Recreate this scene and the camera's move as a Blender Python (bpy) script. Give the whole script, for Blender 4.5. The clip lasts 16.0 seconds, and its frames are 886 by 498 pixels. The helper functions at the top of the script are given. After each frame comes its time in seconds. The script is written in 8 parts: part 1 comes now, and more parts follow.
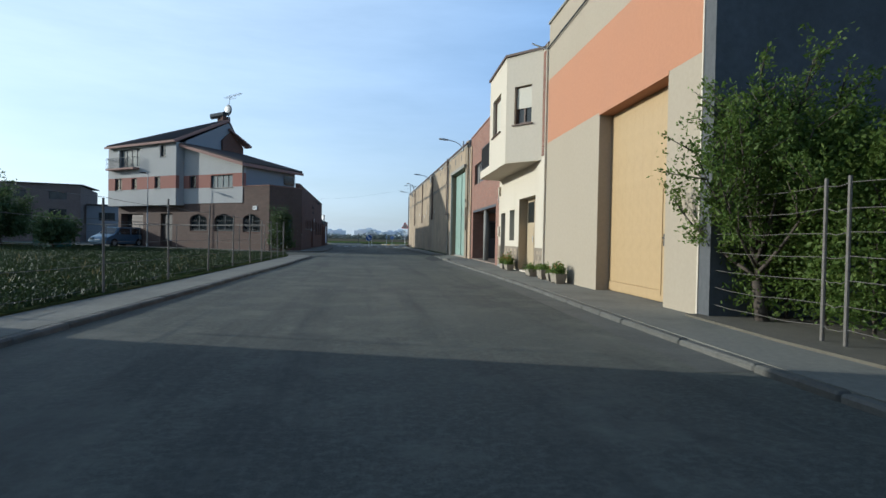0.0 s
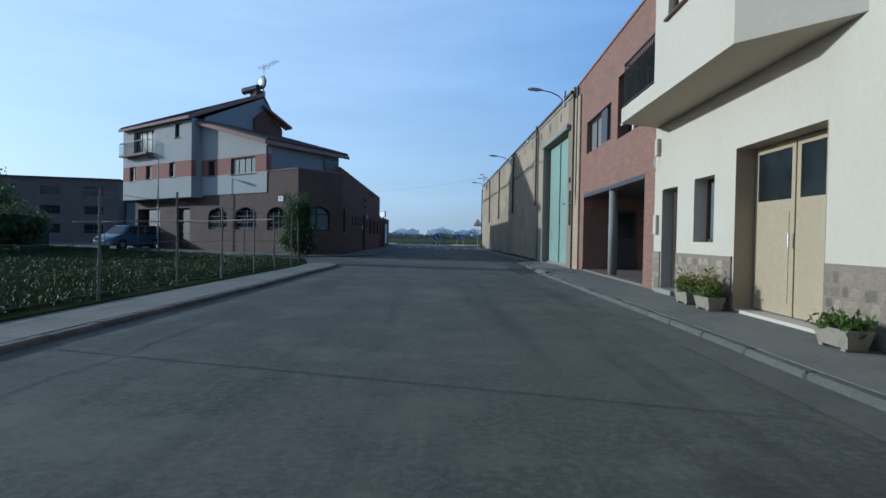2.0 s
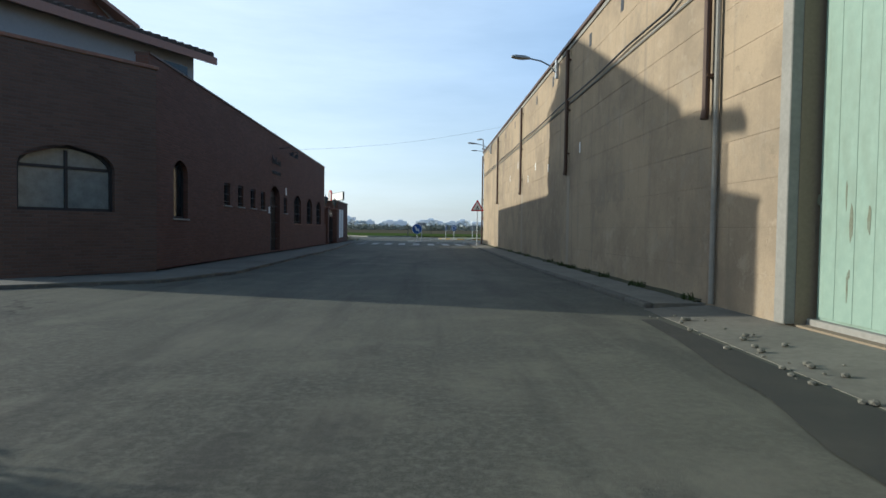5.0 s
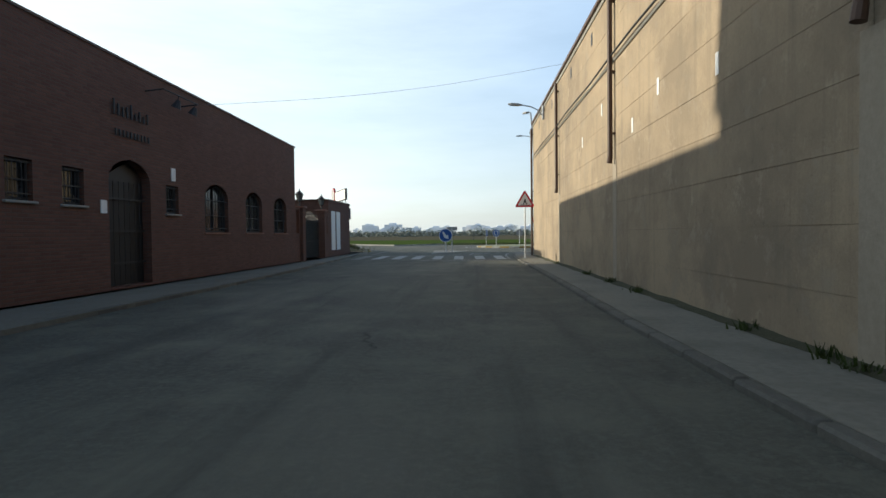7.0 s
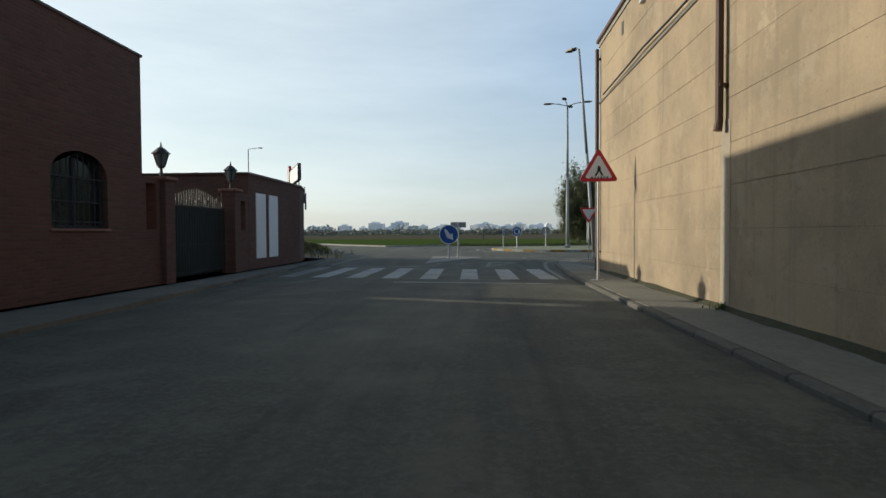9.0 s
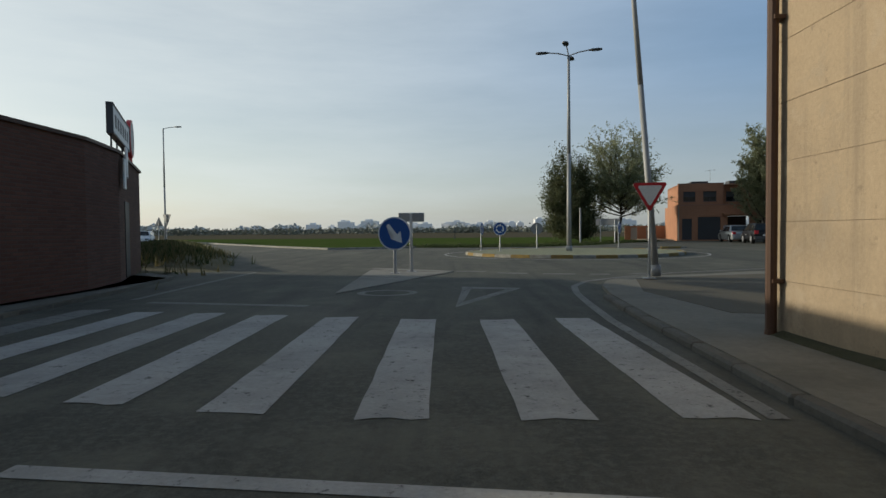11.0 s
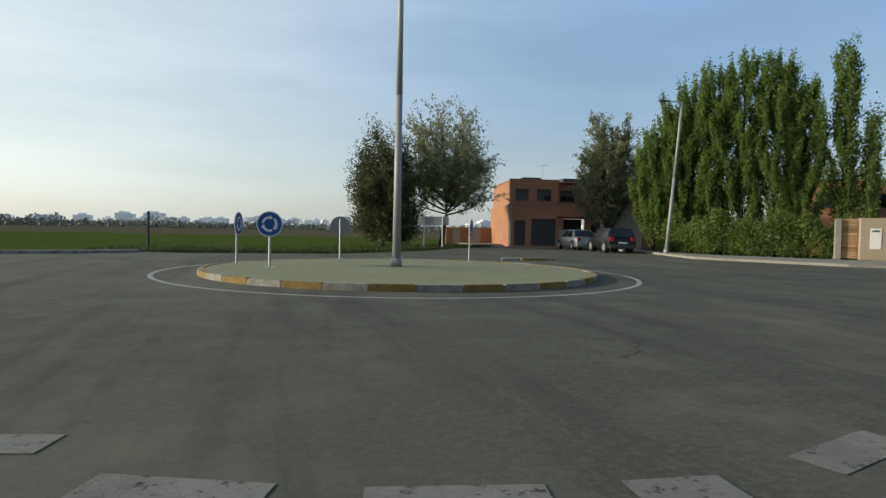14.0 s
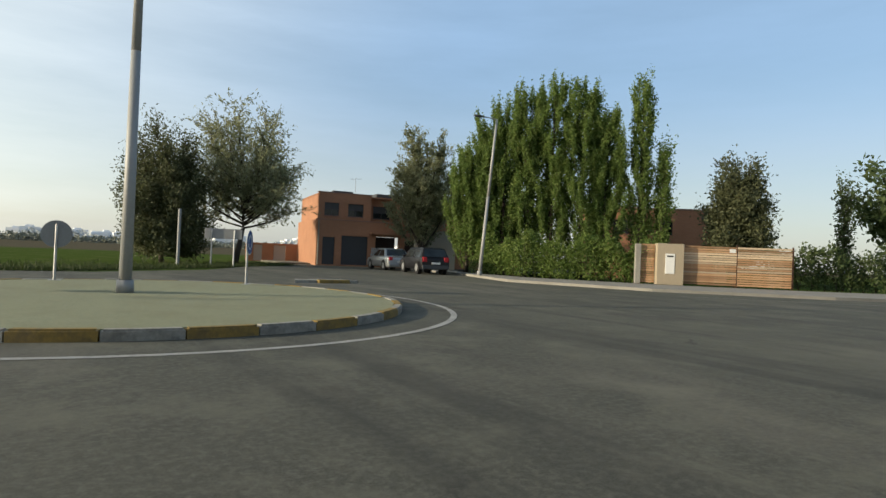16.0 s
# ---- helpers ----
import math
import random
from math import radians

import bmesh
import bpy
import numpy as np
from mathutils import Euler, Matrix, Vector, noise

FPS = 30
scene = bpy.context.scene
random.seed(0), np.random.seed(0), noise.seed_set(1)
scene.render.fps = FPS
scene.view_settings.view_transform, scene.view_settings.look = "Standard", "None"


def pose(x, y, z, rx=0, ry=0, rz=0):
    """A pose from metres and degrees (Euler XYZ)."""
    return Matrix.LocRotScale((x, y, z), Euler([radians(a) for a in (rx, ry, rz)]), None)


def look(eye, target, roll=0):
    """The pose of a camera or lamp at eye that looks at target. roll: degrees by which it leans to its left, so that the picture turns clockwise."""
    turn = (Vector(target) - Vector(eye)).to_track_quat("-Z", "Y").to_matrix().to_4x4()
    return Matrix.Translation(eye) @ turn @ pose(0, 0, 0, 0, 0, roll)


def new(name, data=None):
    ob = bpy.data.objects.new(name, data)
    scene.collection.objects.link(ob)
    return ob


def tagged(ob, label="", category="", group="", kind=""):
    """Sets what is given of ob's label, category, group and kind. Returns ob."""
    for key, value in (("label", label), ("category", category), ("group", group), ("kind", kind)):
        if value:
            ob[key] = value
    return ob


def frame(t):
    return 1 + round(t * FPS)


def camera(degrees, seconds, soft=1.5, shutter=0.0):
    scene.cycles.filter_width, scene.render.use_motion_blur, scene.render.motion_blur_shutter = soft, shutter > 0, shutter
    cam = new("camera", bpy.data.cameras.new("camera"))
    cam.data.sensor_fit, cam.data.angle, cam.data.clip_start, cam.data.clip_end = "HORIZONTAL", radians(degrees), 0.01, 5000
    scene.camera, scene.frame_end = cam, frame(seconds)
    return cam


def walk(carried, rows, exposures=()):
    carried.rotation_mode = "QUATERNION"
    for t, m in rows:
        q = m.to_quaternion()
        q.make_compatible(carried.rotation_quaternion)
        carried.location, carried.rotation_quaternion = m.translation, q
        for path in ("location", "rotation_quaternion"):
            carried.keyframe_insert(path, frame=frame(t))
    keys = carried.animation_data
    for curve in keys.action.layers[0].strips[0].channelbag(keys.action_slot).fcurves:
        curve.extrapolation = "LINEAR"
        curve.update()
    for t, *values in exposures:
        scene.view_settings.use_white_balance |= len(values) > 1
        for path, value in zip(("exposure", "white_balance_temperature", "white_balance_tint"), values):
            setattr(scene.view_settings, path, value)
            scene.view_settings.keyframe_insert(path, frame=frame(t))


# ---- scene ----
cam = camera(73.0, 16.0)
PATH = [
    (0.0, pose(-0.000, -0.000, 1.149, 89.05, -1.13, -7.35)),
    (0.5, pose(0.127, 2.484, 1.162, 89.13, -1.00, -4.58)),
    (1.0, pose(0.449, 5.503, 1.159, 88.82, -0.71, -2.54)),
    (1.5, pose(0.698, 8.737, 1.170, 88.47, -0.97, -1.08)),
    (2.0, pose(0.802, 11.559, 1.155, 88.88, -1.00, -0.36)),
    (2.5, pose(0.981, 14.948, 1.155, 89.29, -0.96, 0.18)),
    (3.0, pose(1.104, 18.210, 1.157, 88.72, -0.92, 0.65)),
    (3.5, pose(1.175, 21.830, 1.143, 88.97, -0.97, 0.13)),
    (4.0, pose(1.295, 25.560, 1.171, 88.68, -1.13, -0.73)),
    (4.2, pose(1.345, 27.050, 1.148, 88.39, -1.13, -1.16)),
    (6.3, pose(2.045, 40.978, 1.151, 87.94, 0.55, -0.35)),
    (6.5, pose(2.323, 42.316, 1.136, 89.12, 1.67, 1.02)),
    (7.0, pose(2.519, 45.461, 1.174, 88.59, 0.63, 3.17)),
    (7.5, pose(2.434, 49.157, 1.144, 88.62, 0.89, 4.52)),
    (8.0, pose(2.397, 52.160, 1.170, 88.45, 0.68, 4.73)),
    (8.5, pose(2.170, 55.501, 1.153, 88.42, 1.00, 4.35)),
    (9.0, pose(2.055, 58.193, 1.181, 88.44, 0.30, 3.88)),
    (9.2, pose(2.041, 59.183, 1.161, 88.35, 0.68, 3.58)),
    (11.3, pose(2.126, 71.143, 1.160, 88.26, 0.32, 0.95)),
    (11.5, pose(2.201, 72.101, 1.144, 88.55, 0.26, 0.83)),
    (12.0, pose(2.295, 74.510, 1.158, 88.65, 0.75, -0.18)),
    (12.5, pose(2.467, 77.049, 1.168, 88.59, 0.24, -2.19)),
    (13.0, pose(2.735, 79.116, 1.195, 88.54, -1.08, -5.48)),
    (13.5, pose(3.321, 81.379, 1.181, 88.83, -1.81, -12.24)),
    (14.0, pose(3.967, 82.921, 1.158, 88.24, -1.14, -17.32)),
    (14.5, pose(4.554, 83.914, 1.165, 88.94, -1.43, -21.29)),
    (15.0, pose(4.970, 84.633, 1.147, 89.13, -0.67, -24.88)),
    (15.5, pose(5.258, 85.205, 1.141, 89.88, -1.32, -29.14)),
    (16.0, pose(6.161, 86.070, 1.125, 90.58, -2.43, -34.60)),
]
EXPOSURES = [(0.0, -0.05, 5100, 3), (0.4, -0.34, 4800, 2), (0.9, -0.46, 4550, 2), (1.8, -0.42, 4520, 2), (2.8, -0.42, 4680, 2), (3.4, -0.14, 5250, 3), (4.4, 0.0, 5500, 3), (6.5, 0.42, 5700, 3),
             (7.3, 0.15, 6150, 4), (8.0, -0.03, 6100, 4), (9.2, -0.14, 6100, 4), (11.4, -0.45, 6300, 5), (12.5, -0.38, 6250, 5), (13.5, -0.16, 6350, 5), (14.8, 0.06, 6450, 5), (16.0, 0.2, 6800, 5)]
walk(cam, PATH, EXPOSURES)

# ---- sky and sun ----
SUN_TO = Vector((-0.927, 0.293, 0.236)).normalized()
SUN_EL = math.asin(SUN_TO.z)
SUN_AZ = math.atan2(SUN_TO.x, SUN_TO.y)
world = bpy.data.worlds.new("sky")
scene.world = world
world.use_nodes = True
wn, wl = world.node_tree.nodes, world.node_tree.links
wn.clear()
sky = wn.new("ShaderNodeTexSky")
sky.sky_type = "NISHITA"
sky.sun_disc = False
sky.sun_elevation = SUN_EL
sky.sun_rotation = SUN_AZ
sky.air_density = 1.0
sky.dust_density = 1.4
sky.ozone_density = 1.6
bg = wn.new("ShaderNodeBackground")
bg.inputs[1].default_value = 0.138
wo = wn.new("ShaderNodeOutputWorld")
# thin high cloud over the clear sky
tc = wn.new("ShaderNodeTexCoord")
mp = wn.new("ShaderNodeMapping")
mp.inputs["Scale"].default_value = (1.2, 1.2, 7.0)
cn = wn.new("ShaderNodeTexNoise")
cn.inputs["Scale"].default_value = 1.6
cn.inputs["Detail"].default_value = 7
cn.inputs["Roughness"].default_value = 0.62
cr = wn.new("ShaderNodeValToRGB")
cr.color_ramp.elements[0].position, cr.color_ramp.elements[0].color = 0.30, (0.48, 0.48, 0.48, 1)
cr.color_ramp.elements[1].position, cr.color_ramp.elements[1].color = 0.78, (0.76, 0.76, 0.76, 1)
cm = wn.new("ShaderNodeMixRGB")
# the veil is whiter and brighter towards the sun
dt = wn.new("ShaderNodeVectorMath")
dt.operation = "DOT_PRODUCT"
dt.inputs[1].default_value = SUN_TO
dr_ = wn.new("ShaderNodeMapRange")
dr_.interpolation_type = "SMOOTHSTEP"
dr_.inputs[1].default_value, dr_.inputs[2].default_value = -0.25, 0.85
hz = wn.new("ShaderNodeMapRange")
hz.interpolation_type = "SMOOTHSTEP"
hz.inputs[1].default_value, hz.inputs[2].default_value = 0.0, 0.30
away = wn.new("ShaderNodeMixRGB")
away.inputs[1].default_value = (4.5, 4.75, 5.1, 1)
away.inputs[2].default_value = (2.6, 3.95, 6.2, 1)
vc = wn.new("ShaderNodeMixRGB")
vc.inputs[2].default_value = (8.4, 8.5, 8.3, 1)
wl.new(tc.outputs["Generated"], dt.inputs[0])
wl.new(dt.outputs["Value"], dr_.inputs[0])
wl.new(dr_.outputs[0], vc.inputs[0])
wl.new(hz.outputs[0], away.inputs[0])
wl.new(away.outputs["Color"], vc.inputs[1])
wl.new(vc.outputs["Color"], cm.inputs[2])
wl.new(tc.outputs["Generated"], mp.inputs["Vector"])
wl.new(mp.outputs["Vector"], cn.inputs["Vector"])
wl.new(cn.outputs["Fac"], cr.inputs["Fac"])
# the haze thins out high overhead, where the sky is clear
sxyz = wn.new("ShaderNodeSeparateXYZ")
zr = wn.new("ShaderNodeMapRange")
zr.interpolation_type = "SMOOTHSTEP"
zr.inputs[1].default_value, zr.inputs[2].default_value = 0.40, 0.80
zr.inputs[3].default_value, zr.inputs[4].default_value = 1.0, 0.25
vf = wn.new("ShaderNodeMath")
vf.operation = "MULTIPLY"
wl.new(tc.outputs["Generated"], sxyz.inputs[0])
wl.new(sxyz.outputs["Z"], zr.inputs[0])
wl.new(sxyz.outputs["Z"], hz.inputs[0])
wl.new(cr.outputs["Color"], vf.inputs[0])
wl.new(zr.outputs[0], vf.inputs[1])
wl.new(vf.outputs[0], cm.inputs[0])
wl.new(sky.outputs["Color"], cm.inputs[1])
wl.new(cm.outputs["Color"], bg.inputs["Color"])
wl.new(bg.outputs["Background"], wo.inputs["Surface"])

sun_data = bpy.data.lights.new("sun", "SUN")
sun_data.energy = 5.0
sun_data.angle = radians(0.6)
sun_data.color = (1.0, 0.86, 0.67)
sun = new("sun", sun_data)
sun.matrix_basis = look((0, 0, 30), Vector((0, 0, 30)) - SUN_TO)

# ---- materials ----


def nodes_of(name):
    m = bpy.data.materials.new(name)
    m.use_nodes = True
    t = m.node_tree
    return m, t.nodes, t.links, t.nodes["Principled BSDF"]


def coords(n, l, space="Object", scale=(1, 1, 1)):
    c = n.new("ShaderNodeTexCoord")
    v = n.new("ShaderNodeMapping")
    v.inputs["Scale"].default_value = scale
    l.new(c.outputs[space], v.inputs["Vector"])
    return v.outputs["Vector"]


def noise_tex(n, l, vec, scale, detail=5, rough=0.6):
    t = n.new("ShaderNodeTexNoise")
    t.inputs["Scale"].default_value = scale
    t.inputs["Detail"].default_value = detail
    t.inputs["Roughness"].default_value = rough
    l.new(vec, t.inputs["Vector"])
    return t.outputs["Fac"]


def ramp(n, l, fac, a, b, ca=(0, 0, 0), cb=(1, 1, 1)):
    r = n.new("ShaderNodeValToRGB")
    e = r.color_ramp.elements
    e[0].position, e[0].color = a, (*ca, 1)
    e[1].position, e[1].color = b, (*cb, 1)
    l.new(fac, r.inputs["Fac"])
    return r.outputs["Color"]


def mixed(n, l, fac, a, b, kind="MIX"):
    m = n.new("ShaderNodeMixRGB")
    m.blend_type = kind
    for k, v in ((0, fac), (1, a), (2, b)):
        if isinstance(v, (int, float)):
            m.inputs[k].default_value = v
        elif isinstance(v, tuple):
            m.inputs[k].default_value = (*v[:3], 1)
        else:
            l.new(v, m.inputs[k])
    return m.outputs["Color"]


def bumped(n, l, bsdf, height, strength, dist=0.01):
    b = n.new("ShaderNodeBump")
    b.inputs["Strength"].default_value = strength
    b.inputs["Distance"].default_value = dist
    l.new(height, b.inputs["Height"])
    l.new(b.outputs["Normal"], bsdf.inputs["Normal"])
    return b


def surf(name, c, c2=None, scale=6.0, rough=0.8, metal=0.0, bump=0.2, stain=None, stain_scale=0.7, stain_amount=0.5, streak=1.0, spec=0.35, vary=0.0, bumpscale=None):
    """A painted, rendered or mineral surface: fine grain, large stains, light relief."""
    m, n, l, b = nodes_of(name)
    c2 = c2 or tuple(x * 0.82 for x in c)
    v = coords(n, l)
    g = noise_tex(n, l, v, scale * 4, 6, 0.7)
    col = mixed(n, l, ramp(n, l, g, 0.3, 0.72), c, c2)
    if stain:
        vs = coords(n, l, "Object", (1, 1, streak))
        s1 = noise_tex(n, l, vs, stain_scale, 8, 0.66)
        f = ramp(n, l, s1, 0.46, 0.74, (0, 0, 0), (stain_amount,) * 3)
        col = mixed(n, l, f, col, stain)
    if vary:
        oi = n.new("ShaderNodeObjectInfo")
        hs = n.new("ShaderNodeHueSaturation")
        mr = n.new("ShaderNodeMapRange")
        mr.inputs[3].default_value, mr.inputs[4].default_value = 1 - vary, 1 + vary
        l.new(oi.outputs["Random"], mr.inputs[0])
        l.new(mr.outputs[0], hs.inputs["Value"])
        l.new(col, hs.inputs["Color"])
        col = hs.outputs["Color"]
    l.new(col, b.inputs["Base Color"])
    b.inputs["Roughness"].default_value = rough
    b.inputs["Metallic"].default_value = metal
    b.inputs["Specular IOR Level"].default_value = spec
    if bump:
        bumped(n, l, b, noise_tex(n, l, v, bumpscale or scale * 10, 5, 0.7), bump)
    return m


def brick_mat(name, c1, c2, mortar, bw=0.25, bh=0.067, gap=0.011, bump=0.5):
    m, n, l, b = nodes_of(name)
    v = coords(n, l)
    sx = n.new("ShaderNodeSeparateXYZ")
    l.new(v, sx.inputs[0])
    ad = n.new("ShaderNodeMath")
    l.new(sx.outputs[0], ad.inputs[0])
    l.new(sx.outputs[1], ad.inputs[1])
    cb = n.new("ShaderNodeCombineXYZ")
    l.new(ad.outputs[0], cb.inputs[0])
    l.new(sx.outputs[2], cb.inputs[1])
    t = n.new("ShaderNodeTexBrick")
    t.inputs["Scale"].default_value = 1.0
    t.inputs["Brick Width"].default_value = bw
    t.inputs["Row Height"].default_value = bh
    t.inputs["Mortar Size"].default_value = gap
    t.inputs["Mortar Smooth"].default_value = 0.3
    t.inputs["Bias"].default_value = 0.0
    t.inputs["Color1"].default_value = (*c1, 1)
    t.inputs["Color2"].default_value = (*c2, 1)
    t.inputs["Mortar"].default_value = (*mortar, 1)
    l.new(cb.outputs[0], t.inputs["Vector"])
    s = noise_tex(n, l, v, 0.8, 7, 0.65)
    col = mixed(n, l, ramp(n, l, s, 0.4, 0.75, (0, 0, 0), (0.45,) * 3), t.outputs["Color"], tuple(x * 0.55 for x in c1))
    g = noise_tex(n, l, v, 45, 4, 0.7)
    col = mixed(n, l, 0.25, col, ramp(n, l, g, 0.3, 0.7, (0.1, 0.1, 0.1), (0.9, 0.9, 0.9)), "OVERLAY")
    l.new(col, b.inputs["Base Color"])
    b.inputs["Roughness"].default_value = 0.86
    b.inputs["Specular IOR Level"].default_value = 0.25
    iv = n.new("ShaderNodeMath")
    iv.operation = "SUBTRACT"
    iv.inputs[0].default_value = 1.0
    l.new(t.outputs["Fac"], iv.inputs[1])
    bumped(n, l, b, iv.outputs[0], bump, 0.006)
    return m


def asphalt(name="asphalt", dark=1.0):
    m, n, l, b = nodes_of(name)
    v = coords(n, l)
    fine = noise_tex(n, l, v, 70, 4, 0.8)
    grit = noise_tex(n, l, v, 16, 5, 0.75)
    mid = noise_tex(n, l, v, 0.9, 9, 0.72)
    big = noise_tex(n, l, v, 0.16, 5, 0.6)
    vs = coords(n, l, "Object", (1.3, 0.07, 1.0))
    streaks = noise_tex(n, l, vs, 1.0, 7, 0.65)
    c = lambda *q: tuple(x * dark for x in q)
    col = mixed(n, l, ramp(n, l, fine, 0.3, 0.75), c(0.025, 0.0255, 0.022), c(0.065, 0.065, 0.053))
    col = mixed(n, l, ramp(n, l, grit, 0.46, 0.68, (0, 0, 0), (0.75,) * 3), col, c(0.083, 0.082, 0.067))
    col = mixed(n, l, ramp(n, l, mid, 0.48, 0.66, (0, 0, 0), (0.8,) * 3), col, c(0.082, 0.080, 0.063))
    col = mixed(n, l, ramp(n, l, big, 0.45, 0.65, (0, 0, 0), (0.5,) * 3), col, c(0.070, 0.069, 0.054))
    col = mixed(n, l, ramp(n, l, streaks, 0.5, 0.68, (0, 0, 0), (0.6,) * 3), col, c(0.026, 0.0265, 0.024))
    oil = noise_tex(n, l, coords(n, l, "Object", (0.55, 0.22, 1.0)), 1.0, 8, 0.7)
    col = mixed(n, l, ramp(n, l, oil, 0.56, 0.66, (0, 0, 0), (0.55,) * 3), col, c(0.030, 0.029, 0.026))
    dust = noise_tex(n, l, coords(n, l, "Object", (0.35, 0.12, 1.0)), 1.0, 6, 0.6)
    col = mixed(n, l, ramp(n, l, dust, 0.54, 0.70, (0, 0, 0), (0.5,) * 3), col, c(0.105, 0.098, 0.080))
    vo = n.new("ShaderNodeTexVoronoi")
    vo.feature = "DISTANCE_TO_EDGE"
    vo.inputs["Scale"].default_value = 0.11
    wv = n.new("ShaderNodeVectorMath")
    wv.operation = "ADD"
    nz = n.new("ShaderNodeTexNoise")
    nz.inputs["Scale"].default_value = 1.7
    nz.inputs["Detail"].default_value = 7
    l.new(v, nz.inputs["Vector"])
    l.new(v, wv.inputs[0])
    l.new(nz.outputs["Color"], wv.inputs[1])
    l.new(wv.outputs[0], vo.inputs["Vector"])
    crack = ramp(n, l, vo.outputs["Distance"], 0.0, 0.0009, (0.7,) * 3, (0, 0, 0))
    gone = ramp(n, l, noise_tex(n, l, v, 0.3, 3), 0.56, 0.66)
    col = mixed(n, l, mixed(n, l, 1.0, crack, gone, "MULTIPLY"), col, (0.02, 0.02, 0.02))
    l.new(col, b.inputs["Base Color"])
    b.inputs["Roughness"].default_value = 0.85
    b.inputs["Specular IOR Level"].default_value = 0.15
    bumped(n, l, b, noise_tex(n, l, v, 45, 5, 0.8), 0.8, 0.008)
    return m


def field_mat():
    """Fields: green crop in front, ploughed soil behind, rough grass by the road."""
    m, n, l, b = nodes_of("field")
    v = coords(n, l)
    sx = n.new("ShaderNodeSeparateXYZ")
    l.new(v, sx.inputs[0])
    big = noise_tex(n, l, v, 0.06, 4, 0.5)
    ad = n.new("ShaderNodeMath")
    ad.operation = "MULTIPLY_ADD"
    ad.inputs[1].default_value = 14.0
    l.new(big, ad.inputs[0])
    sl = n.new("ShaderNodeMath")
    sl.operation = "MULTIPLY_ADD"
    sl.inputs[1].default_value = 0.18
    l.new(sx.outputs[0], sl.inputs[0])
    l.new(sx.outputs[1], sl.inputs[2])
    l.new(sl.outputs[0], ad.inputs[2])
    rg = n.new("ShaderNodeMapRange")
    rg.inputs[1].default_value, rg.inputs[2].default_value = 172, 186
    l.new(ad.outputs[0], rg.inputs[0])
    f = noise_tex(n, l, v, 3.0, 8, 0.75)
    green = mixed(n, l, ramp(n, l, f, 0.3, 0.7), (0.048, 0.078, 0.018), (0.078, 0.106, 0.030))
    soil = mixed(n, l, ramp(n, l, f, 0.3, 0.7), (0.082, 0.074, 0.052), (0.120, 0.106, 0.076))
    col = mixed(n, l, rg.outputs[0], green, soil)
    dry = noise_tex(n, l, v, 0.35, 6, 0.7)
    col = mixed(n, l, ramp(n, l, dry, 0.52, 0.7, (0, 0, 0), (0.5,) * 3), col, (0.16, 0.14, 0.075))
    l.new(col, b.inputs["Base Color"])
    b.inputs["Roughness"].default_value = 1.0
    b.inputs["Specular IOR Level"].default_value = 0.0
    bumped(n, l, b, noise_tex(n, l, v, 8, 6, 0.8), 0.4, 0.012)
    return m


def leaf_mat(name, c1, c2, trans=0.25):
    m, n, l, b = nodes_of(name)
    gi = n.new("ShaderNodeNewGeometry")
    col = mixed(n, l, gi.outputs["Random Per Island"], c1, c2)
    v = coords(n, l)
    big = noise_tex(n, l, v, 0.9, 4, 0.6)
    col = mixed(n, l, ramp(n, l, big, 0.35, 0.7, (0, 0, 0), (0.5,) * 3), col, tuple(x * 0.7 for x in c1))
    l.new(col, b.inputs["Base Color"])
    b.inputs["Roughness"].default_value = 0.6
    b.inputs["Specular IOR Level"].default_value = 0.25
    tr = n.new("ShaderNodeBsdfTranslucent")
    l.new(col, tr.inputs["Color"])
    mx = n.new("ShaderNodeMixShader")
    mx.inputs[0].default_value = trans
    l.new(b.outputs[0], mx.inputs[1])
    l.new(tr.outputs[0], mx.inputs[2])
    l.new(mx.outputs[0], n["Material Output"].inputs["Surface"])
    return m


def glass_dark(name, c=(0.02, 0.024, 0.028), rough=0.08):
    m, n, l, b = nodes_of(name)
    v = coords(n, l)
    col = mixed(n, l, ramp(n, l, noise_tex(n, l, v, 1.3, 3), 0.4, 0.65), c, tuple(x * 2.2 for x in c))
    l.new(col, b.inputs["Base Color"])
    b.inputs["Roughness"].default_value = rough
    b.inputs["Specular IOR Level"].default_value = 0.5
    return m


def worn_paint(name, c, wear):
    """Road paint flaked and scrubbed down to the asphalt."""
    m, n, l, b = nodes_of(name)
    v = coords(n, l)
    col = mixed(n, l, ramp(n, l, noise_tex(n, l, v, 30, 5, 0.75), 0.3, 0.75), c, tuple(x * 0.72 for x in c))
    col = mixed(n, l, ramp(n, l, noise_tex(n, l, v, 1.1, 6, 0.7), 0.4, 0.7, (0, 0, 0), (0.65,) * 3), col, tuple(x * 0.45 for x in c))
    flake = noise_tex(n, l, v, 9.0, 9, 0.8)
    col = mixed(n, l, ramp(n, l, flake, wear, wear + 0.07), col, (0.045, 0.043, 0.040))
    l.new(col, b.inputs["Base Color"])
    b.inputs["Roughness"].default_value = 0.85
    b.inputs["Specular IOR Level"].default_value = 0.15
    bumped(n, l, b, noise_tex(n, l, v, 45, 5, 0.8), 0.7, 0.008)
    return m


